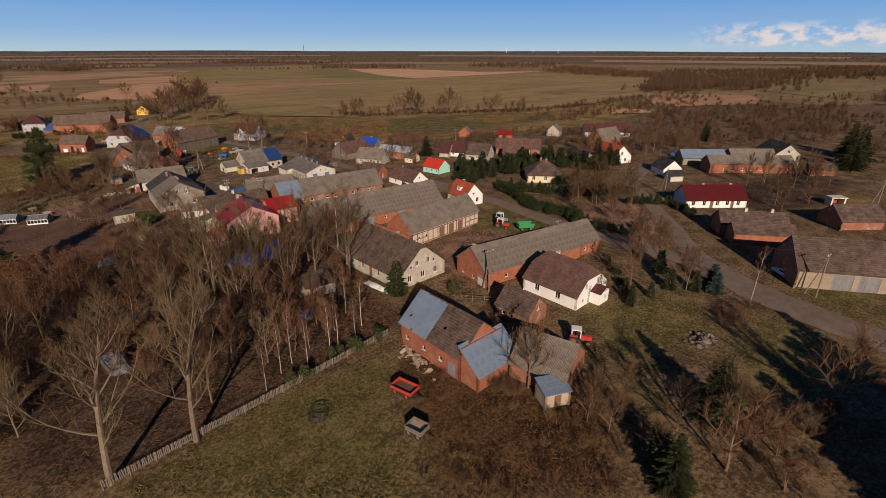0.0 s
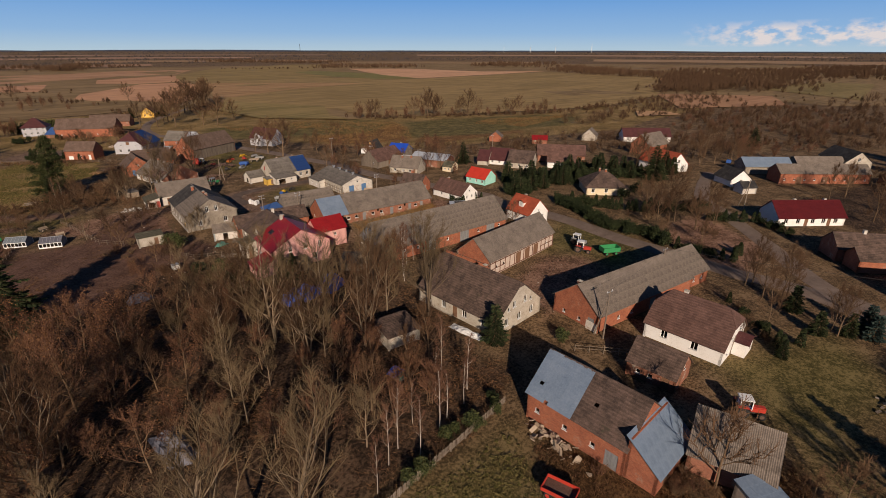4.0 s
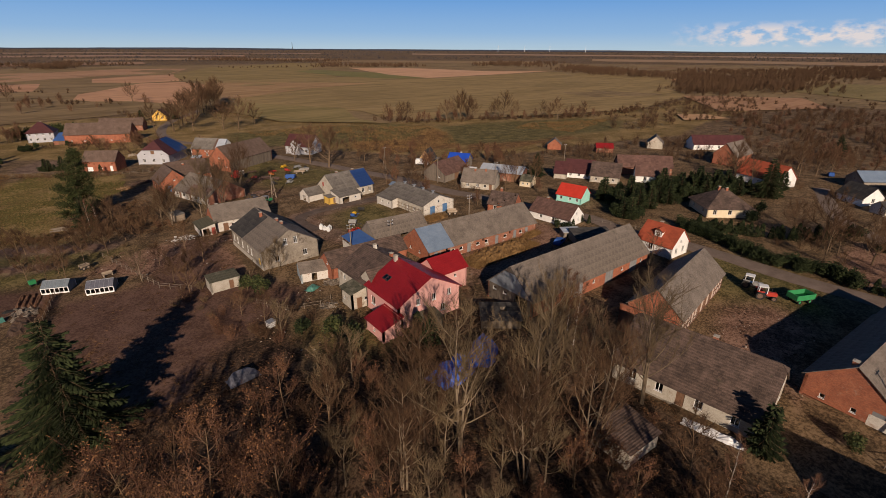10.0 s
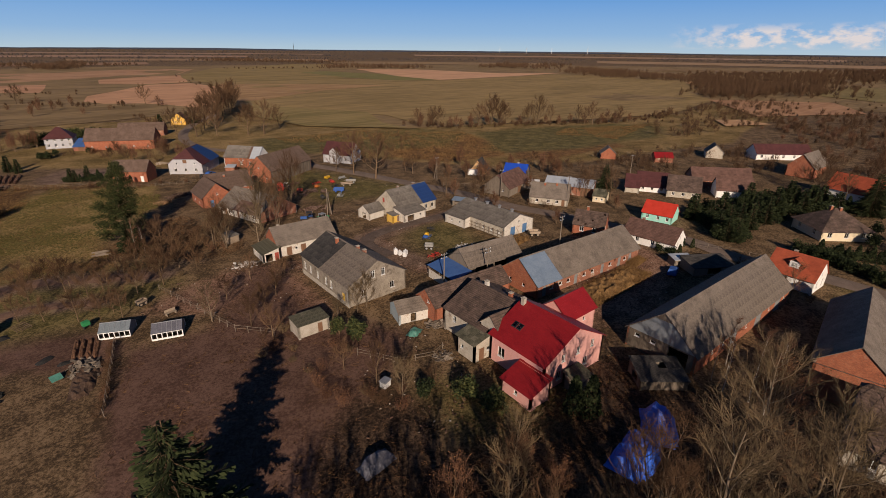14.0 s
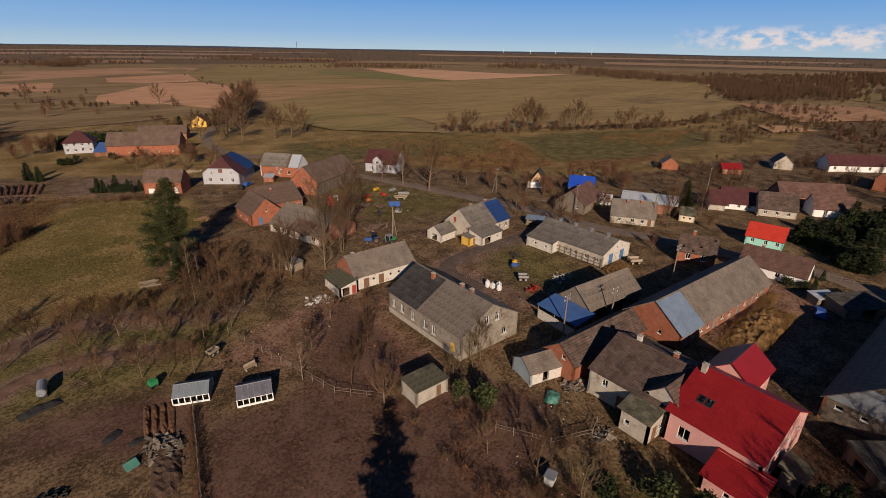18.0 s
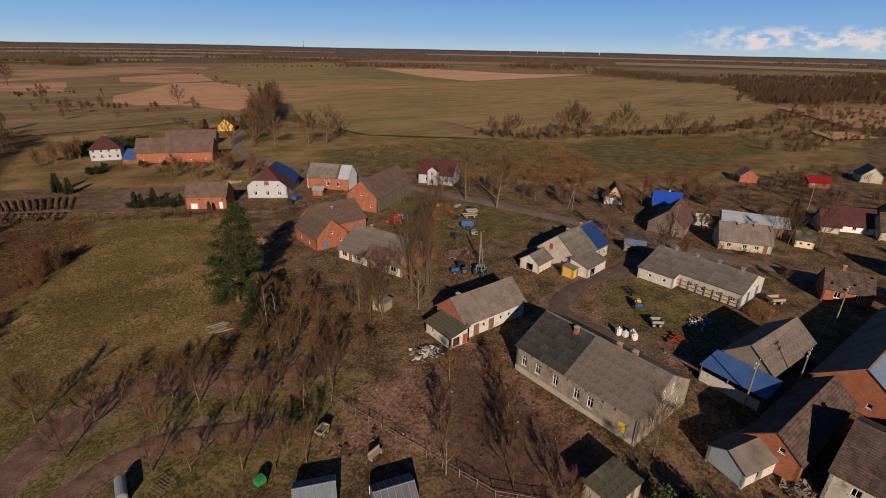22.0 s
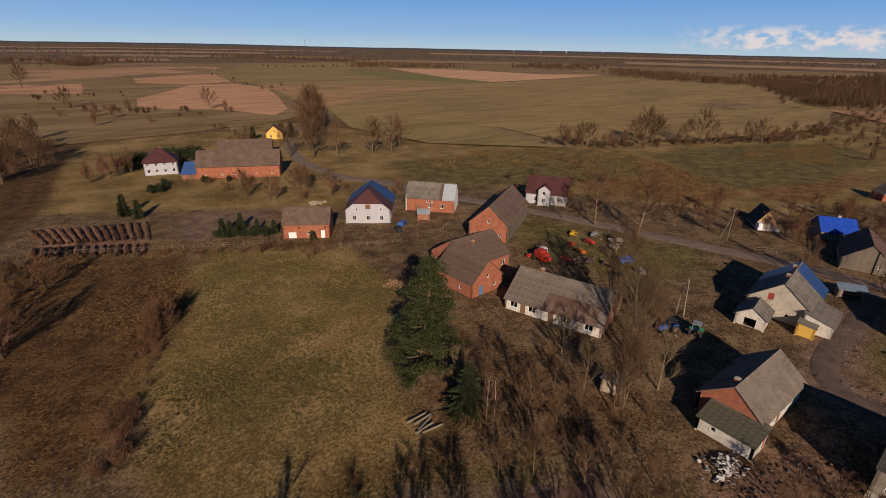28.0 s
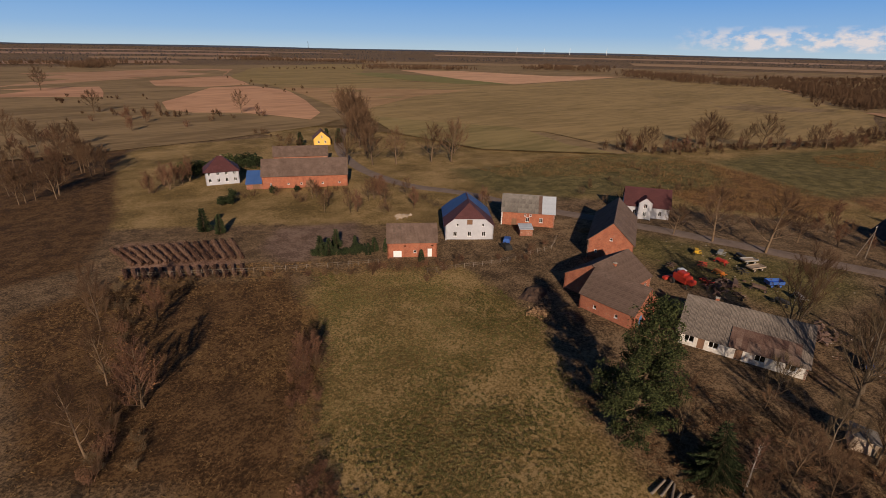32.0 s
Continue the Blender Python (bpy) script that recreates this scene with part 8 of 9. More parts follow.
def tractor(x, y, yaw, body="p_red", label="red farm tractor with white cab", cab="white_metal"):
    t = thing("tractor", label, "tractor", x, y, yaw)
    for s in (-1, 1):
        wheel(t, -0.9, s * 0.85, 0.75, 0.42)
        wheel(t, 1.25, s * 0.75, 0.45, 0.28)
    part("bonnet", bevel_box(0.1, 1.75, -0.36, 0.36, 0.65, 1.35, 0.1), M[body], t)
    part("chassis", bevel_box(-1.2, 1.7, -0.25, 0.25, 0.4, 0.68), M["dark_metal"], t)
    for s in (-1, 1):
        part("mudguard", bevel_box(-1.5, -0.3, s * 0.85 - 0.24, s * 0.85 + 0.24, 1.5, 1.62, 0.05), M[body], t)
    cb = bmesh.new()
    for ax in (-1.15, 0.1):
        for ay in (-0.58, 0.58):
            box(cb, ax - 0.05, ax + 0.05, ay - 0.05, ay + 0.05, 1.1, 2.3)
    part("cab_frame", cb, M[cab], t)
    part("cab_roof", bevel_box(-1.3, 0.22, -0.72, 0.72, 2.3, 2.42, 0.05), M[cab], t)
    part("cab_glass", box(bmesh.new(), -1.1, 0.06, -0.54, 0.54, 1.2, 2.28), M["glass"], t)
    part("seat", bevel_box(-0.9, -0.5, -0.25, 0.25, 1.0, 1.3), M["rubber"], t)
    part("exhaust", tube(bmesh.new(), (0.9, 0.2, 1.3), (0.9, 0.2, 2.2), 0.045, 0.045, 6), M["dark_metal"], t)
    return t


def trailer(x, y, yaw, colour, label, L=3.6, W=1.9, wall=0.55, load=None):
    t = thing("trailer", label, "trailer", x, y, yaw)
    part("bed", box(bmesh.new(), -L / 2, L / 2, -W / 2, W / 2, 0.75, 0.83), M[load or "rust"], t)
    for s in (-1, 1):
        part("side_board", box(bmesh.new(), -L / 2, L / 2, s * W / 2 - 0.03, s * W / 2 + 0.03, 0.84, 0.84 + wall), M[colour], t)
        part("end_board", box(bmesh.new(), s * L / 2 - 0.03, s * L / 2 + 0.03, -W / 2 + 0.035, W / 2 - 0.035, 0.84, 0.84 + wall), M[colour], t)
        wheel(t, -L * 0.28, s * (W / 2 - 0.12), 0.4, 0.22, colour)
        wheel(t, L * 0.28, s * (W / 2 - 0.12), 0.4, 0.22, colour)
    fb = box(bmesh.new(), -L / 2 + 0.1, L / 2 - 0.1, -0.45, -0.35, 0.6, 0.75)
    box(fb, -L / 2 + 0.1, L / 2 - 0.1, 0.35, 0.45, 0.6, 0.75)
    part("chassis", fb, M["dark_metal"], t)
    part("drawbar", tube(bmesh.new(), (L / 2, 0, 0.62), (L / 2 + 1.3, 0, 0.45), 0.06, 0.05, 6), M["dark_metal"], t)
    return t


def implement(x, y, yaw, colour, label, kind="rake"):
    """A field machine: a frame of beams with working parts."""
    t = thing("farm_implement", label, "farm machine", x, y, yaw)
    part("main_beam", box(bmesh.new(), -1.4, 1.4, -0.07, 0.07, 0.55, 0.69), M[colour], t)
    for k in (-1.1, 0, 1.1):
        part("cross_beam", box(bmesh.new(), k - 0.06, k + 0.06, -1.0, 0.9, 0.5, 0.6), M[colour], t)
    if kind == "rake":
        for k in (-0.8, 0.8):
            bm = bmesh.new()
            for i in range(10):
                a = i * math.tau / 10
                tube(bm, (k, 0, 0.45), (k + 0.9 * math.cos(a), 0.9 * math.sin(a), 0.3), 0.025, 0.02, 4)
                tube(bm, (k + 0.9 * math.cos(a), 0.9 * math.sin(a), 0.3), (k + 0.95 * math.cos(a), 0.95 * math.sin(a), 0.02), 0.02, 0.012, 4)
            part("rotor", bm, M[colour], t)
    elif kind == "sprayer":
        part("tank", bevel_box(-0.6, 0.6, -0.5, 0.5, 0.7, 1.5, 0.2), M["p_yellow"], t)
        part("hopper", bevel_box(-1.5, -0.7, -0.6, 0.6, 0.7, 1.25, 0.15), M["p_blue"], t)
    else:
        for k in (-1.1, -0.4, 0.3, 1.0):
            part("tine", tube(bmesh.new(), (k, -0.9, 0.5), (k + 0.15, -1.0, 0.02), 0.05, 0.03, 5), M["dark_metal"], t)
        part("box_body", bevel_box(-1.2, 1.2, -0.3, 0.7, 0.65, 1.15, 0.12), M[colour], t)
    for s in (-1, 1):
        wheel(t, s * 1.3, 0.6, 0.32, 0.16, colour)
    return t


def mound(name, label, category, x, y, yaw, L, W, h, material, seed, rough=0.25, kind=""):
    """A heaped or draped irregular form."""
    bm = bmesh.new()
    n, m = max(8, int(L * 2.2)), max(8, int(W * 2.2))
    grid = []
    for j in range(m + 1):
        for i in range(n + 1):
            a, b = i / n * 2 - 1, j / m * 2 - 1
            d = max(0.0, 1 - (abs(a) ** 2.4 + abs(b) ** 2.4))
            z = h * d ** 0.6 * (0.75 + 0.6 * noise.noise((a * L * 0.5 + seed, b * W * 0.5, seed))) + rough * h * noise.noise((a * L * 1.6, b * W * 1.6, seed)) * min(1, d * 4)
            w2 = 1 + 0.14 * noise.noise((a * 2, b * 2, seed + 5))
            grid.append(bm.verts.new((a * L / 2 * w2, b * W / 2 * w2, z - 0.12)))
    for j in range(m):
        for i in range(n):
            q2 = [grid[j * (n + 1) + i], grid[j * (n + 1) + i + 1], grid[(j + 1) * (n + 1) + i + 1], grid[(j + 1) * (n + 1) + i]]
            bm.faces.new(q2)
    ob = part(name, bm, M[material], None, label, kind)
    tagged(ob, "", category)
    ob.matrix_world = pose(x, y, gz(x, y), 0, 0, yaw)
    return ob


def rubbish(name, label, category, x, y, rx, ry, count, sizes, material, seed, flat=0.5):
    """A pile of separate broken pieces."""
    rng = random.Random(seed)
    top = thing(name, label, category, x, y)
    bm = bmesh.new()
    for i in range(count):
        s = rng.uniform(*sizes)
        px, py = rng.gauss(0, rx / 2), rng.gauss(0, ry / 2)
        hz = max(0, 1 - (px / rx) ** 2 - (py / ry) ** 2) * 0.5
        m = Matrix.Translation((px, py, hz * rng.random() + s * 0.2)) @ Euler((rng.uniform(-0.6, 0.6), rng.uniform(-0.6, 0.6), rng.uniform(0, 6))).to_matrix().to_4x4()
        box(bm, -s, s, -s * rng.uniform(0.3, 0.9), s * 0.5, 0, s * flat, m)
    part("scrap_body", bm, M[material], top, kind="stuff")
    return top


def greenhouse(x, y, yaw, L, W, label, skin):
    """A lean garden greenhouse: posts, glazed sides, and a ridged roof of film panels on thin ribs."""
    t = thing("greenhouse", label, "greenhouse", x, y, yaw)
    n, he, hr = 6, 1.15, 2.0
    for i in range(n + 1):
        px = -L / 2 + L * i / n
        for s in (-1, 1):
            part("post", box(bmesh.new(), px - 0.06, px + 0.06, s * W / 2 - 0.05, s * W / 2 + 0.05, 0, he), M["frame_white"], t)
        rb = bmesh.new()
        for s in (-1, 1):
            tube(rb, (px, s * (W / 2 + 0.1), he + 0.02), (px, 0, hr + 0.06), 0.03, 0.03, 5)
        part("rib", rb, M["galv"], t)
    for i in range(n):
        x0, x1 = -L / 2 + L * i / n + 0.06, -L / 2 + L * (i + 1) / n - 0.06
        for s in (-1, 1):
            part("pane", box(bmesh.new(), x0, x1, s * W / 2 - 0.01, s * W / 2 + 0.01, 0.25, he - 0.14), M["glass"], t)
            vb = bmesh.new()
            ya, za, yb, zb = s * (W / 2 + 0.12), he, 0.0, hr
            v = [vb.verts.new(p) for p in ((x0 - 0.05, ya, za), (x1 + 0.05, ya, za), (x1 + 0.05, yb, zb), (x0 - 0.05, yb, zb), (x0 - 0.05, ya, za + 0.025), (x1 + 0.05, ya, za + 0.025), (x1 + 0.05, yb, zb + 0.025), (x0 - 0.05, yb, zb + 0.025))]
            for f in ((3, 2, 1, 0), (4, 5, 6, 7), (0, 1, 5, 4), (1, 2, 6, 5), (2, 3, 7, 6), (3, 0, 4, 7)):
                vb.faces.new([v[k] for k in f])
            bmesh.ops.recalc_face_normals(vb, faces=vb.faces[:])
            part("roof_panel", vb, M[skin], t)
    part("ridge_rail", box(bmesh.new(), -L / 2 - 0.05, L / 2 + 0.05, -0.05, 0.05, hr + 0.02, hr + 0.1), M["galv"], t)
    for s in (-1, 1):
        part("top_rail", box(bmesh.new(), -L / 2, L / 2, s * W / 2 - 0.045, s * W / 2 + 0.045, he - 0.13, he - 0.01), M["frame_white"], t)
        part("base_board", box(bmesh.new(), -L / 2, L / 2, s * W / 2 - 0.04, s * W / 2 + 0.04, -0.1, 0.2), M["frame_white"], t)
        eb = bmesh.new()
        v = [eb.verts.new((s * L / 2 + k, yy, zz)) for k in (-0.015, 0.015) for yy, zz in ((-W / 2, -0.1), (W / 2, -0.1), (W / 2, he), (0, hr - 0.03), (-W / 2, he))]
        eb.faces.new(v[:5]), eb.faces.new(v[5:])
        for k in range(5):
            eb.faces.new((v[k], v[(k + 1) % 5], v[5 + (k + 1) % 5], v[5 + k]))
        bmesh.ops.recalc_face_normals(eb, faces=eb.faces[:])
        part("end_wall", eb, M["film_blue"], t)
    return t


def pole(x, y, h=8.0, brace=False, arms=1, yaw=0.0, label="weathered wooden power pole"):
    t = thing("power_pole", label, "pole", x, y, yaw, "power poles")
    part("pole_shaft", tube(bmesh.new(), (0, 0, -0.3), (0, 0, h), 0.13, 0.09, 8), M["post_wood"], t)
    for k in range(arms):
        part("cross_arm", box(bmesh.new(), -0.7, 0.7, -0.05, 0.05, h - 0.35 - 0.7 * k, h - 0.25 - 0.7 * k), M["galv"], t)
        for s in (-0.6, 0.6):
            part("insulator", tube(bmesh.new(), (s, 0, h - 0.25 - 0.7 * k), (s, 0, h - 0.05 - 0.7 * k), 0.05, 0.03, 6), M["white_metal"], t)
    if brace:
        part("brace", tube(bmesh.new(), (0, 1.7, -0.2), (0, 0.1, h * 0.8), 0.11, 0.08, 8), M["post_wood"], t)
    return Vector((x, y, gz(x, y) + h - 0.1))


def wire(a, b, name="power_line"):
    bm = bmesh.new()
    pts = [a.lerp(b, i / 10) - Vector((0, 0, 0.5 * math.sin(math.pi * i / 10))) for i in range(11)]
    for p, q2 in zip(pts, pts[1:]):
        tube(bm, p, q2, 0.02, 0.02, 4, False)
    return tagged(part(name, bm, M["dark_metal"], None, "thin sagging overhead power line"), "", "power line")


p1, p2 = pole(51.9, 56.9, 8.2, True), pole(74.4, 61.4, 7.6)
p3, p4, p5 = pole(61.7, 142.2, 8.0, arms=2), pole(37.2, 139.6, 7.5, arms=2), pole(29.1, 142.6, 7.5, arms=2)
p7, p8 = pole(81.4, 181.2, 8.5), pole(90.9, 163.5, 8.5, arms=2)
p9, p10, p11 = pole(95.2, 21.3, 8.0, True), pole(134.9, 72.8, 8.0, True), pole(162.0, 30.0, 8.5, True)
p12, p13 = pole(79.0, 210.5, 8.0, True), pole(130.0, 168.0, 9.0)
for a, b in ((p1, p2), (p4, p5), (p3, p4), (p7, p8), (p8, p3), (p9, p2), (p12, p7), (p10, p11)):
    wire(a, b)


def picket_fence(pts, label, step=0.19, h=1.1, material="post_wood", every=2.6):
    """Posts, two rails and upright pickets, one by one, along a line."""
    t = tagged(new("picket_fence"), label, "fence")
    pk_me = None
    for (ax, ay), (bx, by) in zip(pts, pts[1:]):
        ln = math.hypot(bx - ax, by - ay)
        yaw = math.degrees(math.atan2(by - ay, bx - ax))
        n = int(ln / step)
        for i in range(n + 1):
            k = i * step / ln
            x, y = ax + k * (bx - ax), ay + k * (by - ay)
            if pk_me is None:
                pk = part("picket", box(bmesh.new(), -0.045, 0.045, -0.012, 0.012, 0.08, h), M[material], t)
                pk_me = pk.data
            else:
                pk = new("picket", pk_me)
                pk.parent = t
            pk.matrix_basis = pose(x, y, gz(x, y) + prng.uniform(-0.06, 0.03), prng.uniform(-3, 3), prng.uniform(-4, 4), yaw)
        m = max(1, round(ln / every))
        for i in range(m):
            x0, y0, x1, y1 = ax + (bx - ax) * i / m, ay + (by - ay) * i / m, ax + (bx - ax) * (i + 1) / m, ay + (by - ay) * (i + 1) / m
            part("post", tube(bmesh.new(), (x0, y0, gz(x0, y0) - 0.3), (x0, y0, gz(x0, y0) + h + 0.05), 0.06, 0.055, 6), M["post_wood"], t)
            for z in (0.3, 0.85):
                part("rail", tube(bmesh.new(), (x0, y0, gz(x0, y0) + z), (x1, y1, gz(x1, y1) + z), 0.035, 0.035, 4), M["post_wood"], t)
    return t


def rail_fence(pts, label, h=1.1, every=2.2, rails=(0.45, 0.95)):
    t = tagged(new("rail_fence"), label, "fence")
    for (ax, ay), (bx, by) in zip(pts, pts[1:]):
        m = max(1, round(math.hypot(bx - ax, by - ay) / every))
        for i in range(m + 1):
            x, y = ax + (bx - ax) * i / m, ay + (by - ay) * i / m
            part("post", tube(bmesh.new(), (x, y, gz(x, y) - 0.3), (x + prng.uniform(-0.06, 0.06), y, gz(x, y) + h * prng.uniform(0.9, 1.1)), 0.055, 0.045, 6), M["post_wood"], t)
            if i < m:
                x1, y1 = ax + (bx - ax) * (i + 1) / m, ay + (by - ay) * (i + 1) / m
                for z in rails:
                    part("rail", tube(bmesh.new(), (x, y, gz(x, y) + z), (x1, y1, gz(x1, y1) + z + prng.uniform(-0.08, 0.08)), 0.03, 0.025, 4), M["post_wood"], t)
    return t


picket_fence([(-6.4, 48.0), (10.4, 51.3), (30.4, 55.4)], "grey picket fence along the edge of the wood")
rail_fence([(-13.0, 176.0), (-6.0, 152.0), (-1.5, 147.0)], "thin post fence between gardens")
rail_fence([(-21.6, 160.0), (-24.6, 141.5)], "old post fence beside a garden plot")
rail_fence([(6.2, 134.0), (9.6, 128.4), (14.6, 126.4), (17.0, 127.4)], "garden rail fence below the old house")
rail_fence([(46.0, 57.4), (51.5, 51.6)], "wire fence with posts in a yard")
rail_fence([(-8.0, 265.5), (8.0, 259.6), (24.0, 258.4), (30.0, 262.0)], "post fence at the back of gardens")
rail_fence([(84.0, 131.0), (90.0, 118.0), (92.0, 106.0)], "roadside post fence by a hedge")
rail_fence([(-58.0, 300.0), (-36.0, 287.0), (-14.0, 276.0)], "reed-grown post fence by garden plots")
rail_fence([(76.0, 203.0), (84.0, 194.0)], "white posts beside the road")

greenhouse(-14.5, 158.0, -16, 4.3, 3.4, "small greenhouse with white frame and dark roof film", "tarp_grey")
greenhouse(-20.9, 163.0, -22, 4.3, 3.2, "small greenhouse with bluish plastic roof", "film_blue")
tk = thing("storage_tank", "silver cylindrical tank lying on a trailer frame", "tank", -36.6, 175.5, 88)
tb2 = tube(bmesh.new(), (-1.5, 0, 0.95), (1.5, 0, 0.95), 0.55, 0.55, 16)
bmesh.ops.bevel(tb2, geom=[e for e in tb2.edges if abs(e.verts[0].co.x - e.verts[1].co.x) < 0.01], offset=0.1, segments=2, affect="EDGES")
part("tank_shell", tb2, M["galv"], tk, smooth=False)
for k in (-1.0, 1.0):
    part("cradle", box(bmesh.new(), k - 0.1, k + 0.1, -0.5, 0.5, 0.0, 0.5), M["dark_metal"], tk)
for s in (-1, 1):
    wheel(tk, 0.2, s * 0.62, 0.32, 0.16, "p_grey")
wb = thing("wheeled_bin", "bright green container beside garden beds", "bin", -24.8, 168.2, 20)
part("bin_body", bevel_box(-0.55, 0.55, -0.45, 0.45, 0.35, 1.1, 0.08), M["p_green"], wb)
part("bin_leg", box(bmesh.new(), -0.5, -0.4, -0.4, 0.4, 0, 0.4), M["dark_metal"], wb)
part("bin_leg", box(bmesh.new(), 0.4, 0.5, -0.4, 0.4, 0, 0.4), M["dark_metal"], wb)
mound("tarpaulin", "bright blue tarpaulin draped over a stack", "tarpaulin", 21.0, 97.8, 10, 7.2, 4.4, 2.4, "tarp_blue", 3)
mound("tarpaulin", "bright blue tarpaulin over timber among trees", "tarpaulin", 27.0, 98.6, 35, 6.2, 4.0, 2.8, "tarp_blue", 8)
mound("plastic_film", "crumpled white plastic film beside a house", "plastic film", 37.0, 70.6, -80, 6.8, 1.5, 0.55, "tarp_white", 5, 0.5)
mound("tarpaulin", "grey film tunnel in the wood", "tarpaulin", -3.6, 72.2, -78, 7.0, 3.0, 1.7, "tarp_grey", 6, 0.1)
mound("tarpaulin", "small blue tarpaulin beside a hut", "tarpaulin", 23.0, 69.1, 20, 2.2, 1.6, 0.8, "tarp_blue", 12)
mound("tarpaulin", "green tarpaulin on the ground", "tarpaulin", 23.2, 67.7, 20, 2.0, 1.2, 0.4, "tarp_green", 13)
mound("tarpaulin", "teal tarpaulin over firewood by a shed", "tarpaulin", 16.3, 133.8, 30, 2.6, 1.8, 0.8, "tarp_green", 14)
mound("tarpaulin", "dark tarpaulin over a car body", "tarpaulin", -2.0, 114.6, 10, 4.2, 2.2, 1.5, "tarp_grey", 15, 0.12)
mound("tarpaulin", "black plastic sheet over a garden heap", "tarpaulin", -37.0, 172.0, 15, 4.6, 1.8, 0.5, "rubber", 16)
mound("straw_mound", "long heap of trodden orange straw and manure", "straw heap", 55.6, 124.2, 4, 19.0, 6.4, 1.5, "straw", 17, 0.07)
mound("straw_mound", "loose straw beside a stable wall", "straw heap", 69.0, 127.6, 10, 5.0, 3.0, 0.7, "straw", 18, 0.07)
mound("straw_mound", "straw and timber scraps by a byre", "straw heap", 58.6, 152.0, 10, 6.0, 3.6, 0.8, "straw", 19, 0.07)
mound("earth_mound", "dug earth heap at a field edge", "earth heap", 3.2, 244.8, 20, 7.0, 4.0, 1.0, "dark_soil", 20, 0.3)
mound("earth_mound", "heap of dug garden soil", "earth heap", -26.0, 152.0, 80, 9.0, 3.0, 0.6, "dark_soil", 21, 0.4)
mound("sand_mound", "small pale sand heap", "sand heap", 41.5, 262.0, 0, 4.0, 2.4, 0.6, "straw", 22, 0.2)
rubbish("rubble_pile", "pile of pale rubble and junk by a cowshed", "rubble", 3.4, 177.4, 2.6, 1.6, 110, (0.1, 0.35), "rubble", 31)
rubbish("rubble_pile", "pale rubble strewn over a yard", "rubble", 45.5, 156.6, 3.0, 1.8, 90, (0.08, 0.28), "rubble", 32)
rubbish("log_pile", "heap of split orange firewood logs", "firewood", -1.6, 239.1, 2.4, 1.6, 170, (0.12, 0.26), "log", 33, 0.7)
rubbish("scrap_pile", "heap of garden scrap and boards", "scrap", -25.6, 155.0, 2.0, 2.2, 90, (0.15, 0.5), "board", 34, 0.25)
rubbish("scrap_pile", "scrap boards beside an old house", "scrap", 15.8, 125.6, 1.6, 1.2, 60, (0.12, 0.4), "board", 35, 0.25)
rubbish("brushwood_pile", "heap of cut brushwood", "brushwood", 20.6, 133.4, 1.8, 1.2, 130, (0.12, 0.5), "board", 36, 0.2)
rubbish("scrap_pile", "stacked boards and junk by a plank shed", "scrap", 66.5, 26.0, 1.8, 1.6, 80, (0.15, 0.5), "board", 37, 0.25)
rubbish("rubble_pile", "stones and boards beside a barn wall", "rubble", 30.2, 47.5, 1.0, 3.6, 50, (0.15, 0.5), "board_pale", 38, 0.2)
rubbish("scrap_pile", "clutter of machine scrap on a farmyard", "scrap", 36.5, 223.5, 5.0, 3.0, 110, (0.12, 0.5), "rust", 39, 0.5)
rubbish("scrap_pile", "clutter of boards and metal by a shed", "scrap", 30.5, 205.0, 4.0, 2.4, 90, (0.12, 0.5), "rust", 40, 0.5)
rubbish("timber_stack", "stack of pale timber behind a barn", "timber", 8.1, 300.4, 2.0, 1.0, 50, (0.2, 0.8), "board_pale", 41, 0.2)

trailer(25.2, 42.4, -70, "p_red", "red tipping trailer parked on rough grass", 3.2, 1.9, 0.4)
trailer(22.6, 35.6, -70, "board", "small wooden trailer loaded with pallets", 2.2, 1.7, 0.5, "board_pale")
fr = thing("feeder_ring", "black round cattle feeder lying on grass", "feeder", 14.7, 44.9)
rbm = bmesh.new()
for zz in (0.1, 0.45, 0.8):
    for i in range(20):
        a0, a1 = i * math.tau / 20, (i + 1) * math.tau / 20
        tube(rbm, (1.1 * math.cos(a0), 1.1 * math.sin(a0), zz), (1.1 * math.cos(a1), 1.1 * math.sin(a1), zz), 0.04, 0.04, 4, False)
part("hoop", rbm, M["dark_metal"], fr)
for i in range(10):
    a0 = i * math.tau / 10
    part("bar", tube(bmesh.new(), (1.1 * math.cos(a0), 1.1 * math.sin(a0), 0), (1.1 * math.cos(a0), 1.1 * math.sin(a0), 0.85), 0.035, 0.035, 4), M["dark_metal"], fr)
for mx, my, ma, mc, ml, mk in ((49.6, 235.6, 30, "p_yellow", "yellow-green field machine on grass", "tiller"), (37.6, 235.4, 10, "rust", "rusty hay rake lying on grass", "rake"), (37.7, 213.4, 75, "dark_metal", "dark plough frame by a trailer", "tiller"), (38.3, 222.0, 20, "rust", "rusty plough among scrap", "tiller"), (34.2, 219.4, 55, "rust", "rusty harrow frame among scrap", "rake"), (48.4, 229.4, 80, "p_red", "faded red seed drill on grass", "tiller"),
                               (53.4, 231.8, 15, "p_grey", "grey field roller on grass", "tiller"), (47.2, 224.4, 40, "dark_metal", "dark cultivator on trodden grass", "rake"), (40.6, 218.6, 100, "rust", "rusty machine frame in a farmyard", "tiller"), (35.6, 226.6, 65, "p_red", "red hay tedder beside a combine", "rake")):
    implement(mx, my, ma, mc, ml, mk)
trailer(53.6, 225.8, -28, "p_grey", "grey flat trailer with boards on grass", 3.4, 1.8, 0.25, "board_pale")
tractor(76.9, 80.4, -60, "p_red")
tractor(79.6, 83.6, -75, "p_grey", "grey loader tractor with white cab")
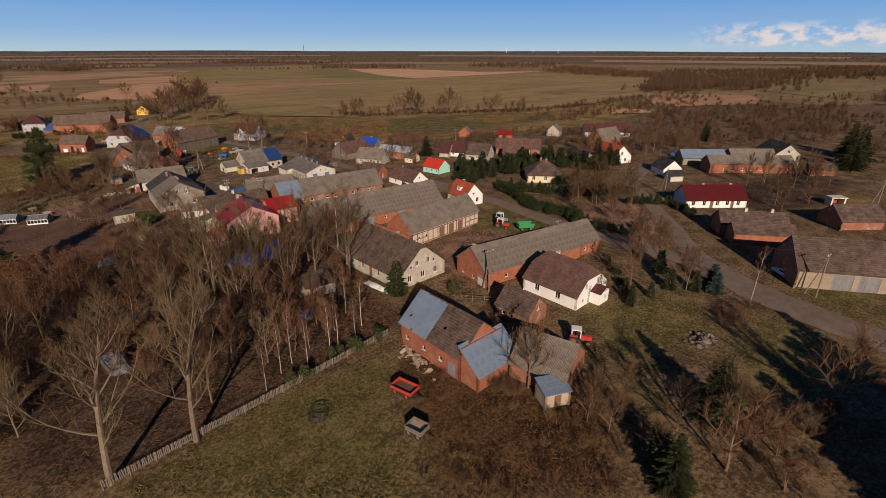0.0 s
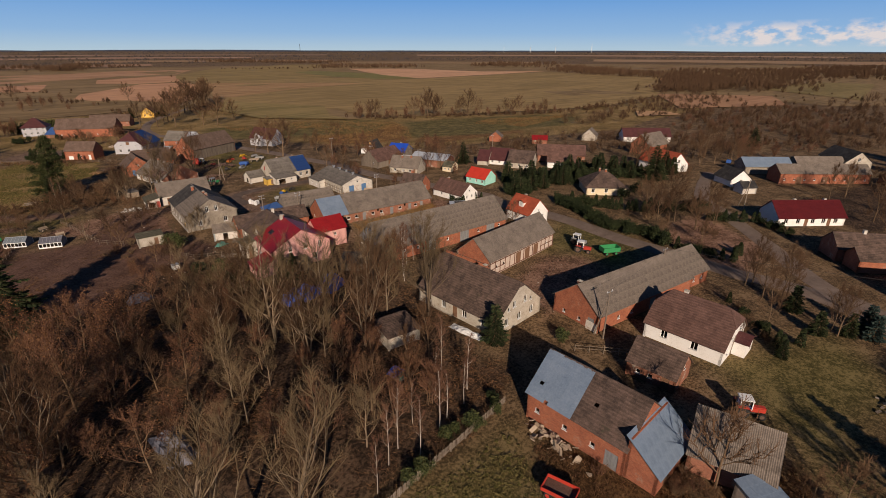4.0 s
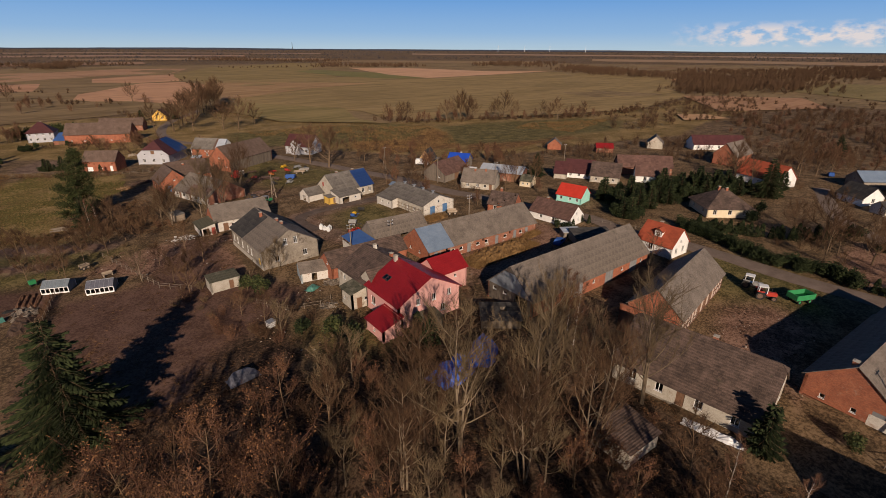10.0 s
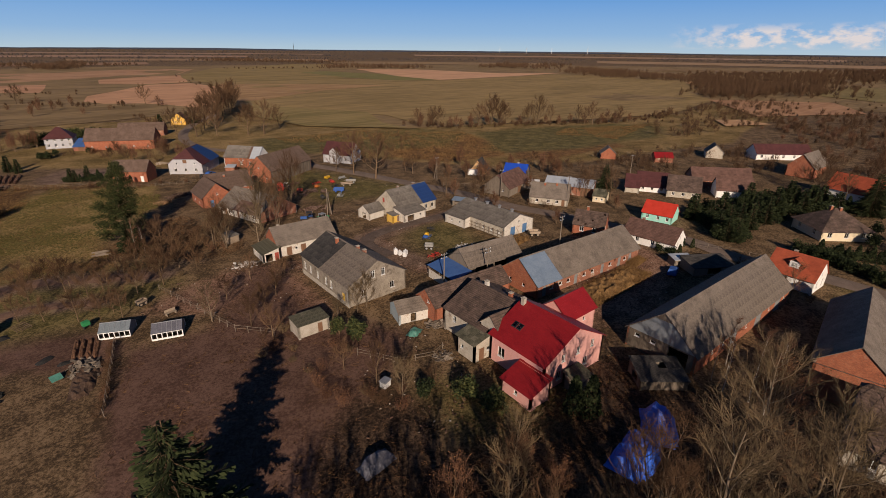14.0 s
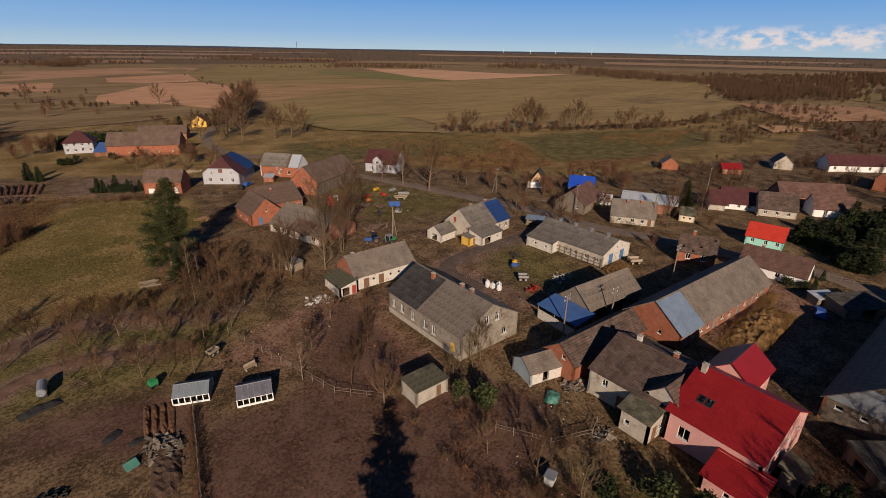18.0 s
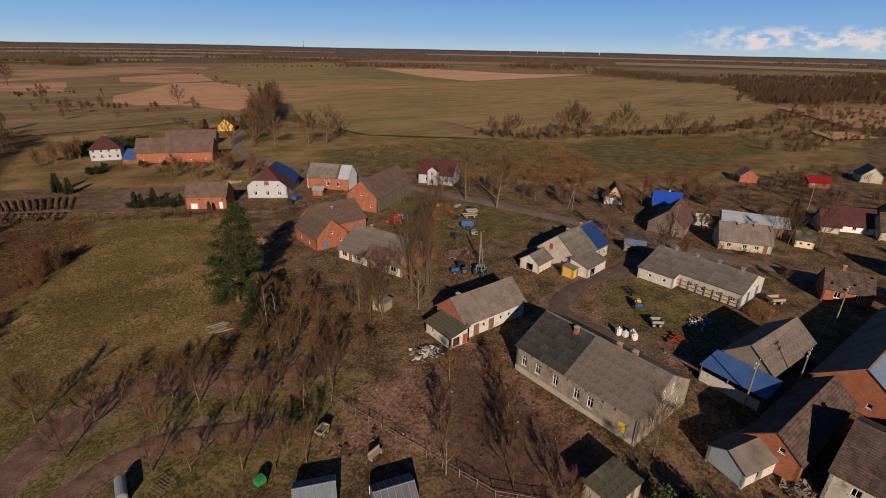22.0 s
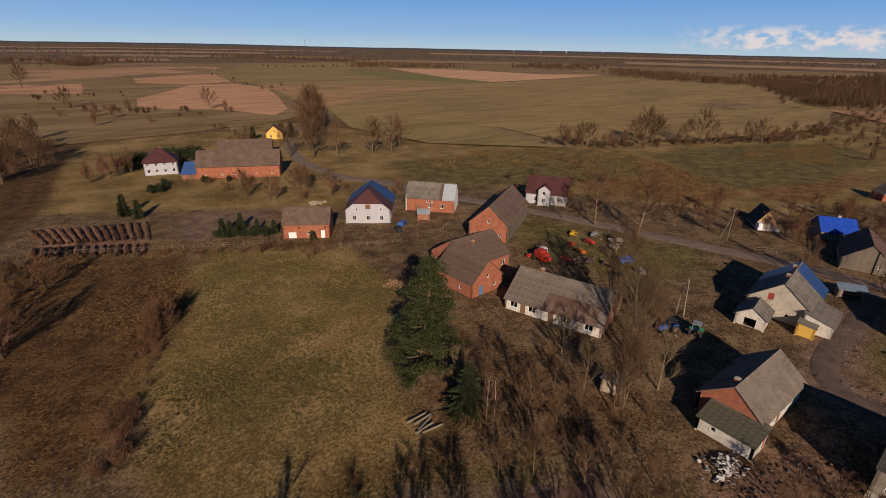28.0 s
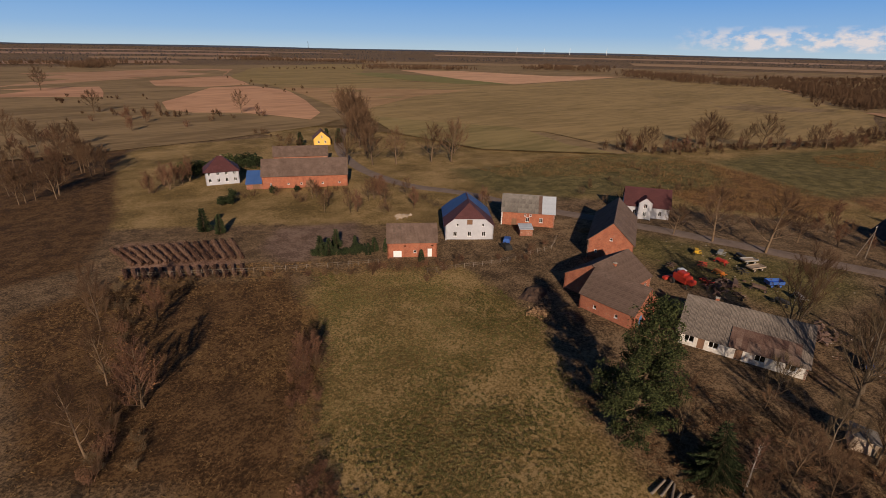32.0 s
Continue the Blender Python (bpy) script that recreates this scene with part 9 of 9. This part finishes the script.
trailer(80.4, 76.2, -25, "p_green", "green spreader trailer in a farmyard", 3.8, 2.1, 0.9, "p_green")
tractor(25.4, 196.7, 160, "p_blue", "blue tractor without a cab roof", "dark_metal")
tractor(28.6, 193.4, 20, "p_green", "old green tractor by a shed", "galv")
tractor(33.0, 231.2, 60, "p_grey", "pale green tractor beside a combine", "white_metal")
implement(37.2, 156.4, 10, "p_red", "red rotary rake on a dirt yard")
implement(42.5, 166.4, 40, "p_blue", "blue and yellow field sprayer", "sprayer")
implement(43.6, 231.4, 20, "p_red", "red hay machine on grass")
implement(41.6, 226.8, 70, "p_orange", "orange field machine on grass", "tiller")
implement(42.7, 212.1, 50, "p_grey", "grey field machine on a farmyard", "tiller")
implement(46.5, 170.2, 60, "dark_metal", "dark harrow on a grass yard")
implement(55.0, 228.0, 60, "dark_metal", "rusty dark implement on grass", "tiller")
trailer(38.9, 160.6, -40, "p_grey", "small grey trailer on a dirt yard", 1.9, 1.4, 0.5)
trailer(45.0, 217.5, -35, "p_blue", "blue tarpaulin covered trailer", 3.2, 1.8, 0.6, "tarp_blue")
trailer(50.6, 223.2, -20, "board_pale", "old wooden flat trailer", 3.8, 1.9, 0.25, "board_pale")
trailer(64.0, 151.8, -30, "board_pale", "wooden trailer stacked with timber", 2.6, 1.7, 0.5, "board_pale")
trailer(-16.5, 201.0 - 30, 30, "board_pale", "small garden cart with boards", 1.6, 1.0, 0.3, "board_pale")
cbn = thing("combine_harvester", "old red combine harvester parked in a farmyard", "combine", 30.4, 229.4, 75)
part("combine_body", bevel_box(-1.9, 1.6, -0.95, 0.95, 0.9, 2.5, 0.15), M["p_red"], cbn)
part("straw_hood", bevel_box(-3.0, -1.9, -0.8, 0.8, 1.1, 2.1, 0.15), M["p_red"], cbn)
part("operator_platform", bevel_box(1.2, 2.2, -0.7, 0.7, 2.0, 2.2, 0.05), M["dark_metal"], cbn)
part("header", bevel_box(2.3, 3.3, -1.9, 1.9, 0.3, 0.9, 0.12), M["p_red"], cbn)
part("grain_tank", bevel_box(-1.0, 0.8, -0.8, 0.8, 2.5, 3.0, 0.08), M["p_red"], cbn)
for s in (-1, 1):
    wheel(cbn, 1.3, s * 1.1, 0.65, 0.4)
    wheel(cbn, -2.0, s * 0.9, 0.4, 0.25)
for i, (bx, by) in enumerate(((31.8, 161.8), (32.9, 161.2), (32.2, 160.4), (31.4, 162.8))):
    bg = thing("bulk_bag", "white bulk bag standing on a dirt yard", "bag", bx, by, 20 * i, "bulk bags")
    part("bag_body", bevel_box(-0.45, 0.45, -0.45, 0.45, 0.0, 1.05 + 0.1 * i, 0.18), M["tarp_white"], bg)
    part("bag_neck", tube(bmesh.new(), (0, 0, 1.0 + 0.1 * i), (0.05, 0.03, 1.3 + 0.1 * i), 0.14, 0.07, 8), M["tarp_white"], bg)
hv = thing("beehive", "white box hive in a garden", "hive", 5.5, 125.0, 20)
part("hive_box", bevel_box(-0.6, 0.6, -0.5, 0.5, 0.2, 1.1), M["frame_white"], hv)
part("hive_roof", bevel_box(-0.7, 0.7, -0.6, 0.6, 1.1, 1.25), M["galv"], hv)
for k in (-0.5, 0.5):
    part("hive_leg", box(bmesh.new(), k - 0.06, k + 0.06, -0.4, 0.4, -0.1, 0.2), M["post_wood"], hv)


def car(x, y, yaw, colour, label, van=False):
    t = thing("van" if van else "car", label, "van" if van else "car", x, y, yaw)
    L, W, h1, h2 = (5.2, 1.95, 1.1, 2.2) if van else (4.2, 1.7, 0.85, 1.4)
    part("car_body", bevel_box(-L / 2, L / 2, -W / 2, W / 2, 0.3, h1, 0.14), M[colour], t)
    bm = bmesh.new()
    x0, x1, x2, x3 = (-L / 2 + 0.02, L / 2 - 1.0, -L / 2 + 0.05, L / 2 - 1.6) if van else (-L / 2 + 0.3, L / 2 - 1.1, -L / 2 + 0.8, L / 2 - 1.9)
    w1, w2 = W / 2 - 0.03, W / 2 - 0.18
    v = [bm.verts.new(p) for p in ((x0, -w1, h1), (x1, -w1, h1), (x1, w1, h1), (x0, w1, h1), (x2, -w2, h2), (x3, -w2, h2), (x3, w2, h2), (x2, w2, h2))]
    for f in ((4, 5, 6, 7), (0, 1, 5, 4), (1, 2, 6, 5), (2, 3, 7, 6), (3, 0, 4, 7)):
        bm.faces.new([v[k] for k in f])
    part("cabin", bm, M[colour], t)
    part("windscreen", box(bmesh.new(), -0.02, 0.02, -w2, w2, 0, h2 - h1 - 0.15, Matrix.Translation((x1 - 0.02, 0, h1 + 0.03)) @ Matrix.Rotation(-math.atan2(x1 - x3, h2 - h1), 4, "Y")), M["rubber"], t)
    if not van:
        for s in (-1, 1):
            part("side_window", box(bmesh.new(), x2 + 0.1, x3 - 0.05, s * (w1 - 0.05) - 0.03, s * (w1 - 0.05) + 0.03, h1 + 0.08, h2 - 0.15), M["rubber"], t)
    for s in (-1, 1):
        wheel(t, L * 0.3, s * (W / 2 - 0.1), 0.31, 0.2, "galv")
        wheel(t, -L * 0.3, s * (W / 2 - 0.1), 0.31, 0.2, "galv")
        part("headlight", bevel_box(L / 2 - 0.08, L / 2 + 0.02, s * 0.6 - 0.15, s * 0.6 + 0.15, 0.6, 0.75, 0.03), M["white_metal"], t)
    return t


car(93.6, 207.0, -50, "white_metal", "white panel van parked on gravel", True)
car(18.6, 268.2, 40, "p_blue", "dark blue car beside a villa")
car(15.4, 265.2, 70, "rubber", "black car behind garden bushes")
car(100.2, 28.3, 60, "white_metal", "white car parked beside a barn")
car(192.0, 102.7, 20, "p_blue", "blue car in a grass yard")
car(69.5, 119.8, 20, "p_blue", "blue car in a shaded farmyard")
tractor(51.6, 36.6, -50, "p_red", "small red tractor with a white cab behind a shed")

# carport frame by the eastern gardens
cp = thing("carport", "white concrete carport frame with red gate", "carport", 160.5, 38.5, -38)
for k in (-1.7, 1.7):
    part("carport_post", box(bmesh.new(), k - 0.2, k + 0.2, -1.2, 1.2, 0, 2.1), M["white_worn"], cp)
part("carport_roof", box(bmesh.new(), -2.1, 2.1, -1.4, 1.4, 2.1, 2.35), M["white_worn"], cp)
part("carport_gate", box(bmesh.new(), -1.45, 1.45, 1.0, 1.06, 0.1, 1.7), M["door_red"], cp)

M["dry_grass2"] = mat("dead_garden_stalks", [(0.045, 0.024, 0.016), (0.095, 0.05, 0.033), (0.17, 0.10, 0.066)], 0.3, 2.5, 0.95, 0.0, island=0.5, spec=0.1)
# garden rows of cut reeds and ridged beds
rng8 = random.Random(8)
rows_sh = Shape()


def garden_row(a, b, high):
    """One garden row of dead stalks on its ridge."""
    n = max(6, int(math.hypot(b[0] - a[0], b[1] - a[1]) / 0.4))
    ridge = [Vector((a[0] + (b[0] - a[0]) * i / 8, a[1] + (b[1] - a[1]) * i / 8, 0)) for i in range(9)]
    rows_sh.limb([p + Vector((rng8.uniform(-0.15, 0.15), rng8.uniform(-0.15, 0.15), gz(p.x, p.y) + 0.1)) for p in ridge], [rng8.uniform(0.38, 0.55) for _ in ridge], 7)
    for i in range(n + 1):
        k = i / n
        x, y = a[0] + (b[0] - a[0]) * k + rng8.uniform(-0.3, 0.3), a[1] + (b[1] - a[1]) * k + rng8.uniform(-0.3, 0.3)
        b0 = Vector((x, y, gz(x, y) - 0.1))
        for _ in range(6):
            rows_sh.twig(b0 + Vector((rng8.uniform(-0.25, 0.25), rng8.uniform(-0.25, 0.25), 0)), b0 + Vector((rng8.uniform(-0.5, 0.5), rng8.uniform(-0.5, 0.5), rng8.uniform(0.4, 1.0) * high)), 0.11)


for r in range(14):
    k = r / 13
    garden_row((-61.0 + 24.5 * k, 321.0 - 10.0 * k), (-58.0 + 20.5 * k, 308.0 - 11.0 * k), 1.1)
    garden_row((-60.0 + 21.0 * k, 305.5 - 12.0 * k), (-60.0 + 20.0 * k, 300.0 - 13.0 * k), 0.8)
tagged(new("bush_rows", rows_sh.mesh("bush_rows", M["dry_grass2"])), "rows of low pale brown berry bushes", "garden rows", kind="stuff")


# ---- garden corner: tyres, sheets, beds and boards ----
rng9 = random.Random(91)


tp = thing("tyre_pile", "heap of worn black car tyres in a garden", "tyres", -36.4, 153.8)
tyre_me = None
for i in range(34):
    layer = 0 if i < 18 else 1 if i < 28 else 2
    if tyre_me is None:
        bm = bmesh.new()
        n, rings = 14, []
        for rr, zz in ((0.17, 0.02), (0.29, 0.0), (0.31, 0.06), (0.31, 0.12), (0.29, 0.18), (0.17, 0.16)):
            rings.append([bm.verts.new((rr * math.cos(j * math.tau / n), rr * math.sin(j * math.tau / n), zz)) for j in range(n)])
        for k in range(6):
            for j in range(n):
                bm.faces.new((rings[k][j], rings[k][(j + 1) % n], rings[(k + 1) % 6][(j + 1) % n], rings[(k + 1) % 6][j]))
        ty = part("tyre", bm, M["rubber"], tp, smooth=True)
        tyre_me = ty.data
    else:
        ty = new("tyre", tyre_me)
        ty.parent = tp
    ty.matrix_basis = pose(rng9.uniform(-1.8, 1.8) * (1 - 0.25 * layer), rng9.uniform(-1.7, 1.7) * (1 - 0.25 * layer), 0.02 + 0.18 * layer, rng9.uniform(-12, 12), rng9.uniform(-8, 8), rng9.uniform(0, 360))
mound("tarpaulin", "black plastic sheet crumpled on garden soil", "tarpaulin", -30.3, 160.8, 40, 2.6, 1.5, 0.35, "rubber", 71)
mound("tarpaulin", "black plastic sheet lying on garden soil", "tarpaulin", -28.0, 158.2, 10, 2.0, 1.1, 0.3, "rubber", 72)
for i in range(4):
    bd = mound("garden_bed", "long ridge of dug reddish soil", "garden bed", -26.6 + 0.85 * i, 161.4 - 0.4 * i, 82, 6.6, 0.8, 0.4, "manure", 73 + i, 0.4)
pn = thing("loose_panel", "teal sheet panel leaning on scrap", "panel", -28.9, 153.9, 20)
part("sheet", box(bmesh.new(), -0.7, 0.7, -0.02, 0.02, 0.0, 1.0, Matrix.Rotation(radians(-55), 4, "X")), M["tarp_green"], pn)
for bx, by, bw in ((-13.1, 164.3, 15),):
    tbl = thing("garden_bench", "grey wooden bench on rough grass", "bench", bx, by, bw)
    part("bench_top", box(bmesh.new(), -0.9, 0.9, -0.28, 0.28, 0.42, 0.48), M["board_pale"], tbl)
    part("backrest", box(bmesh.new(), -0.9, 0.9, 0.26, 0.31, 0.5, 0.95), M["board_pale"], tbl)
    for sx in (-0.75, 0.75):
        part("leg", box(bmesh.new(), sx - 0.05, sx + 0.05, -0.24, 0.3, -0.1, 0.42), M["board_pale"], tbl)
hr = thing("harrow", "rusty spiked harrow standing on grass", "harrow", -33.2, 174.1, 30)
hbm = bmesh.new()
for i in range(7):
    tube(hbm, (-1.0 + i * 0.33, -0.9, 0.3), (-1.0 + i * 0.33, 0.9, 0.6), 0.03, 0.03, 5)
for k in (-0.8, 0, 0.8):
    tube(hbm, (-1.1, k, 0.3 + 0.17 * (k + 0.9)), (1.1, k, 0.3 + 0.17 * (k + 0.9)), 0.035, 0.035, 5)
part("harrow_frame", hbm, M["rust"], hr)
for i in range(7):
    part("tine", tube(bmesh.new(), (-1.0 + i * 0.33, -0.85, 0.35), (-1.0 + i * 0.33, -0.9, -0.02), 0.03, 0.02, 5), M["rust"], hr)
# log pile with felled trunks at the wood's edge by the meadow
for i in range(5):
    lg = thing("felled_trunk", "pale felled trunk lying at a meadow edge", "log", -20.6 + 0.5 * (i % 3) + rng9.uniform(-0.4, 0.4), 205.0 - 0.7 * i, 20 + rng9.uniform(-30, 30), "felled trunks")
    part("bole", tube(bmesh.new(), (-1.4, 0, 0.2), (1.4, 0, 0.2), 0.16, 0.13, 9), M["post_wood"], lg)

tr = thing("timber_tripod", "tall leaning timber poles over machine scrap", "poles", 31.9, 197.7, 20)
for ax, ay, bx2, by2, hh in ((-0.9, -0.5, 0.1, 0.0, 7.4), (0.9, -0.4, 0.0, 0.1, 7.6), (1.6, 0.9, 1.3, 0.8, 6.2)):
    part("pole", tube(bmesh.new(), (ax, ay, -0.2), (bx2, by2, hh), 0.12, 0.08, 8), M["post_wood"], tr)
part("cross_beam", tube(bmesh.new(), (0.05, 0.0, 6.3), (1.35, 0.75, 5.6), 0.06, 0.06, 6), M["post_wood"], tr)


# ---- rough grass, reeds and litter ----
def tufts(name, label, poly_list, count, lo, hi, spread, wide, material, seed, blades=5):
    rng = random.Random(seed)
    sh = Shape()
    for poly, share in poly_list:
        x0, x1, y0, y1 = min(p[0] for p in poly), max(p[0] for p in poly), min(p[1] for p in poly), max(p[1] for p in poly)
        n, tries = 0, 0
        while n < count * share and tries < count * 30:
            tries += 1
            x, y = rng.uniform(x0, x1), rng.uniform(y0, y1)
            odd = False
            for (ax, ay), (bx, by) in zip(poly, poly[1:] + poly[:1]):
                if (ay > y) != (by > y) and x < (bx - ax) * (y - ay) / (by - ay) + ax:
                    odd = not odd
            if not odd or noise.noise((x * 0.12, y * 0.12, 7.0)) + rng.uniform(-0.5, 0.5) < -0.1 or not free(x, y, 0.2):
                continue
            n += 1
            b0 = Vector((x, y, gz(x, y) - 0.12))
            for _ in range(blades):
                sh.twig(b0 + Vector((rng.uniform(-spread, spread), rng.uniform(-spread, spread), 0)) * 0.6, b0 + Vector((rng.uniform(-spread, spread), rng.uniform(-spread, spread), rng.uniform(lo, hi))), wide)
    return tagged(new(name, sh.mesh(name, M[material])), label, "grass", kind="stuff")


M["dry_grass"] = mat("dry_straw_grass", [(0.085, 0.048, 0.02), (0.155, 0.092, 0.038), (0.24, 0.15, 0.066)], 0.08, 1.5, 0.95, 0.0, island=0.5, spec=0.1)
M["green_grass"] = mat("olive_grass_blades", [(0.055, 0.052, 0.015), (0.105, 0.09, 0.03), (0.17, 0.135, 0.055)], 0.08, 1.5, 0.95, 0.0, island=0.5, spec=0.1)
M["dark_litter"] = mat("brown_litter_stalks", [(0.05, 0.027, 0.014), (0.11, 0.06, 0.03), (0.19, 0.105, 0.052)], 0.08, 1.5, 0.95, 0.0, island=0.6, spec=0.1)
tufts("dry_reeds", "tall dry orange reeds and stalks", [(ZONE["reeds_n"], 0.55), (ZONE["reeds_ne"], 0.25)], 7000, 0.3, 1.0, 0.5, 0.04, "dry_grass", 51)
STRAW_HEAPS = [[(45.5, 120.6), (65.5, 121.8), (65.5, 127.6), (45.5, 127.0)], [(66.5, 126), (71.5, 126.6), (71, 129.4), (66.5, 129)], [(55.6, 150), (61.6, 150.6), (61.4, 154), (55.6, 153.6)]]
tufts("loose_straw", "loose straw strewn over dung heaps", [(p, k) for p, k in zip(STRAW_HEAPS, (0.7, 0.14, 0.16))], 2600, 0.3, 1.5, 0.5, 0.03, "straw", 55, 4)
tufts("meadow_grass", "tussocks of olive and dry meadow grass", [(ZONE["meadow"], 0.25), (ZONE["meadow28"], 0.3), (ZONE["meadow32"], 0.3), (ZONE["lawn0"], 0.15)], 12000, 0.08, 0.26, 0.35, 0.06, "green_grass", 52, 4)
tufts("dry_tussocks", "dry yellow grass tussocks", [(ZONE["brownfield32"], 0.26), (ZONE["brownfield28"], 0.16), ([(-36, 266), (-33, 266), (-46, 236), (-52, 225), (-55, 225), (-49, 237)], 0.12), ([(-54, 196), (-20, 196), (-18, 204), (-48, 214)], 0.12), ([(-46, 198), (-30, 200), (-20, 192), (-18, 196), (-30, 205), (-46, 203)], 0.12), ([(-60, 296), (-30, 280), (0, 262), (0, 268), (-34, 292), (-62, 304)], 0.18)], 12000, 0.08, 0.3, 0.4, 0.035, "dry_grass", 53, 4)
tufts("rough_herbs", "low brown weeds and dry stalks on rough ground", [(ZONE["reeds0"], 1.0)], 1500, 0.1, 0.5, 0.5, 0.035, "dark_litter", 56)
tufts("leaf_litter", "brown stalks and fallen twigs on the wood floor", [(ZONE["wood"], 0.4), (ZONE["wood2"], 0.3), (ZONE["soil13"], 0.04), ([(-24, 196), (4, 184), (12, 200), (0, 222), (-16, 220)], 0.15)], 12000, 0.05, 0.35, 0.6, 0.035, "dark_litter", 54, 4)


# ---- small litter of farmyards ----
def debris(name, label, polys, count, material, seed, lo=0.04, hi=0.16):
    rng = random.Random(seed)
    sh = Shape()
    for poly in polys:
        x0, x1, y0, y1 = min(p[0] for p in poly), max(p[0] for p in poly), min(p[1] for p in poly), max(p[1] for p in poly)
        n, tries = 0, 0
        while n < count and tries < count * 30:
            tries += 1
            x, y = rng.uniform(x0, x1), rng.uniform(y0, y1)
            odd = False
            for (ax, ay), (bx, by) in zip(poly, poly[1:] + poly[:1]):
                if (ay > y) != (by > y) and x < (bx - ax) * (y - ay) / (by - ay) + ax:
                    odd = not odd
            if not odd or noise.noise((x * 0.2, y * 0.2, seed)) + rng.uniform(-0.4, 0.4) < 0.0 or not free(x, y, 0.1):
                continue
            n += 1
            s = rng.uniform(lo, hi)
            c = Vector((x, y, gz(x, y) - 0.02))
            a = rng.uniform(0, 6.3)
            u, w = Vector((math.cos(a), math.sin(a), rng.uniform(-0.2, 0.2))) * s * rng.uniform(0.7, 2.2), Vector((-math.sin(a), math.cos(a), 0)) * s * 0.6
            k = len(sh.v)
            up2 = Vector((0, 0, s * 0.7 + 0.05))
            sh.v += [tuple(c - u - w), tuple(c + u - w), tuple(c + u + w), tuple(c - u + w), tuple(c - u * 0.7 - w * 0.6 + up2), tuple(c + u * 0.8 - w * 0.7 + up2), tuple(c + u * 0.6 + w * 0.7 + up2), tuple(c - u * 0.8 + w * 0.6 + up2)]
            sh.f += [(k + 4, k + 5, k + 6, k + 7), (k, k + 1, k + 5, k + 4), (k + 1, k + 2, k + 6, k + 5), (k + 2, k + 3, k + 7, k + 6), (k + 3, k, k + 4, k + 7)]
    return tagged(new(name, sh.mesh(name, M[material])), label, "litter", kind="stuff")


YARDS = [ZONE["yard23"], ZONE["cowyard"], ZONE["dungyard"], ZONE["drive23"], ZONE["machine"], ZONE["yard_brick"], [(24, 204), (38, 202), (40, 192), (30, 190), (22, 194)], [(10, 112), (20, 126), (16, 136), (4, 130), (-2, 118)]]
M["chips"] = mat("scattered_chips", [(0.10, 0.065, 0.045), (0.2, 0.15, 0.11), (0.42, 0.37, 0.32)], 1.5, 6, 0.95, 0.0, island=0.9)
M["clods"] = mat("dark_clods", [(0.045, 0.026, 0.017), (0.095, 0.053, 0.035), (0.16, 0.095, 0.065)], 1.5, 6, 0.98, 0.0, island=0.9)
debris("yard_litter", "pale chips, stones and scraps over the farmyards", YARDS, 60, "chips", 61, 0.03, 0.1)
debris("soil_clods", "dark clods and dung on trodden soil", YARDS, 170, "clods", 62, 0.04, 0.13)
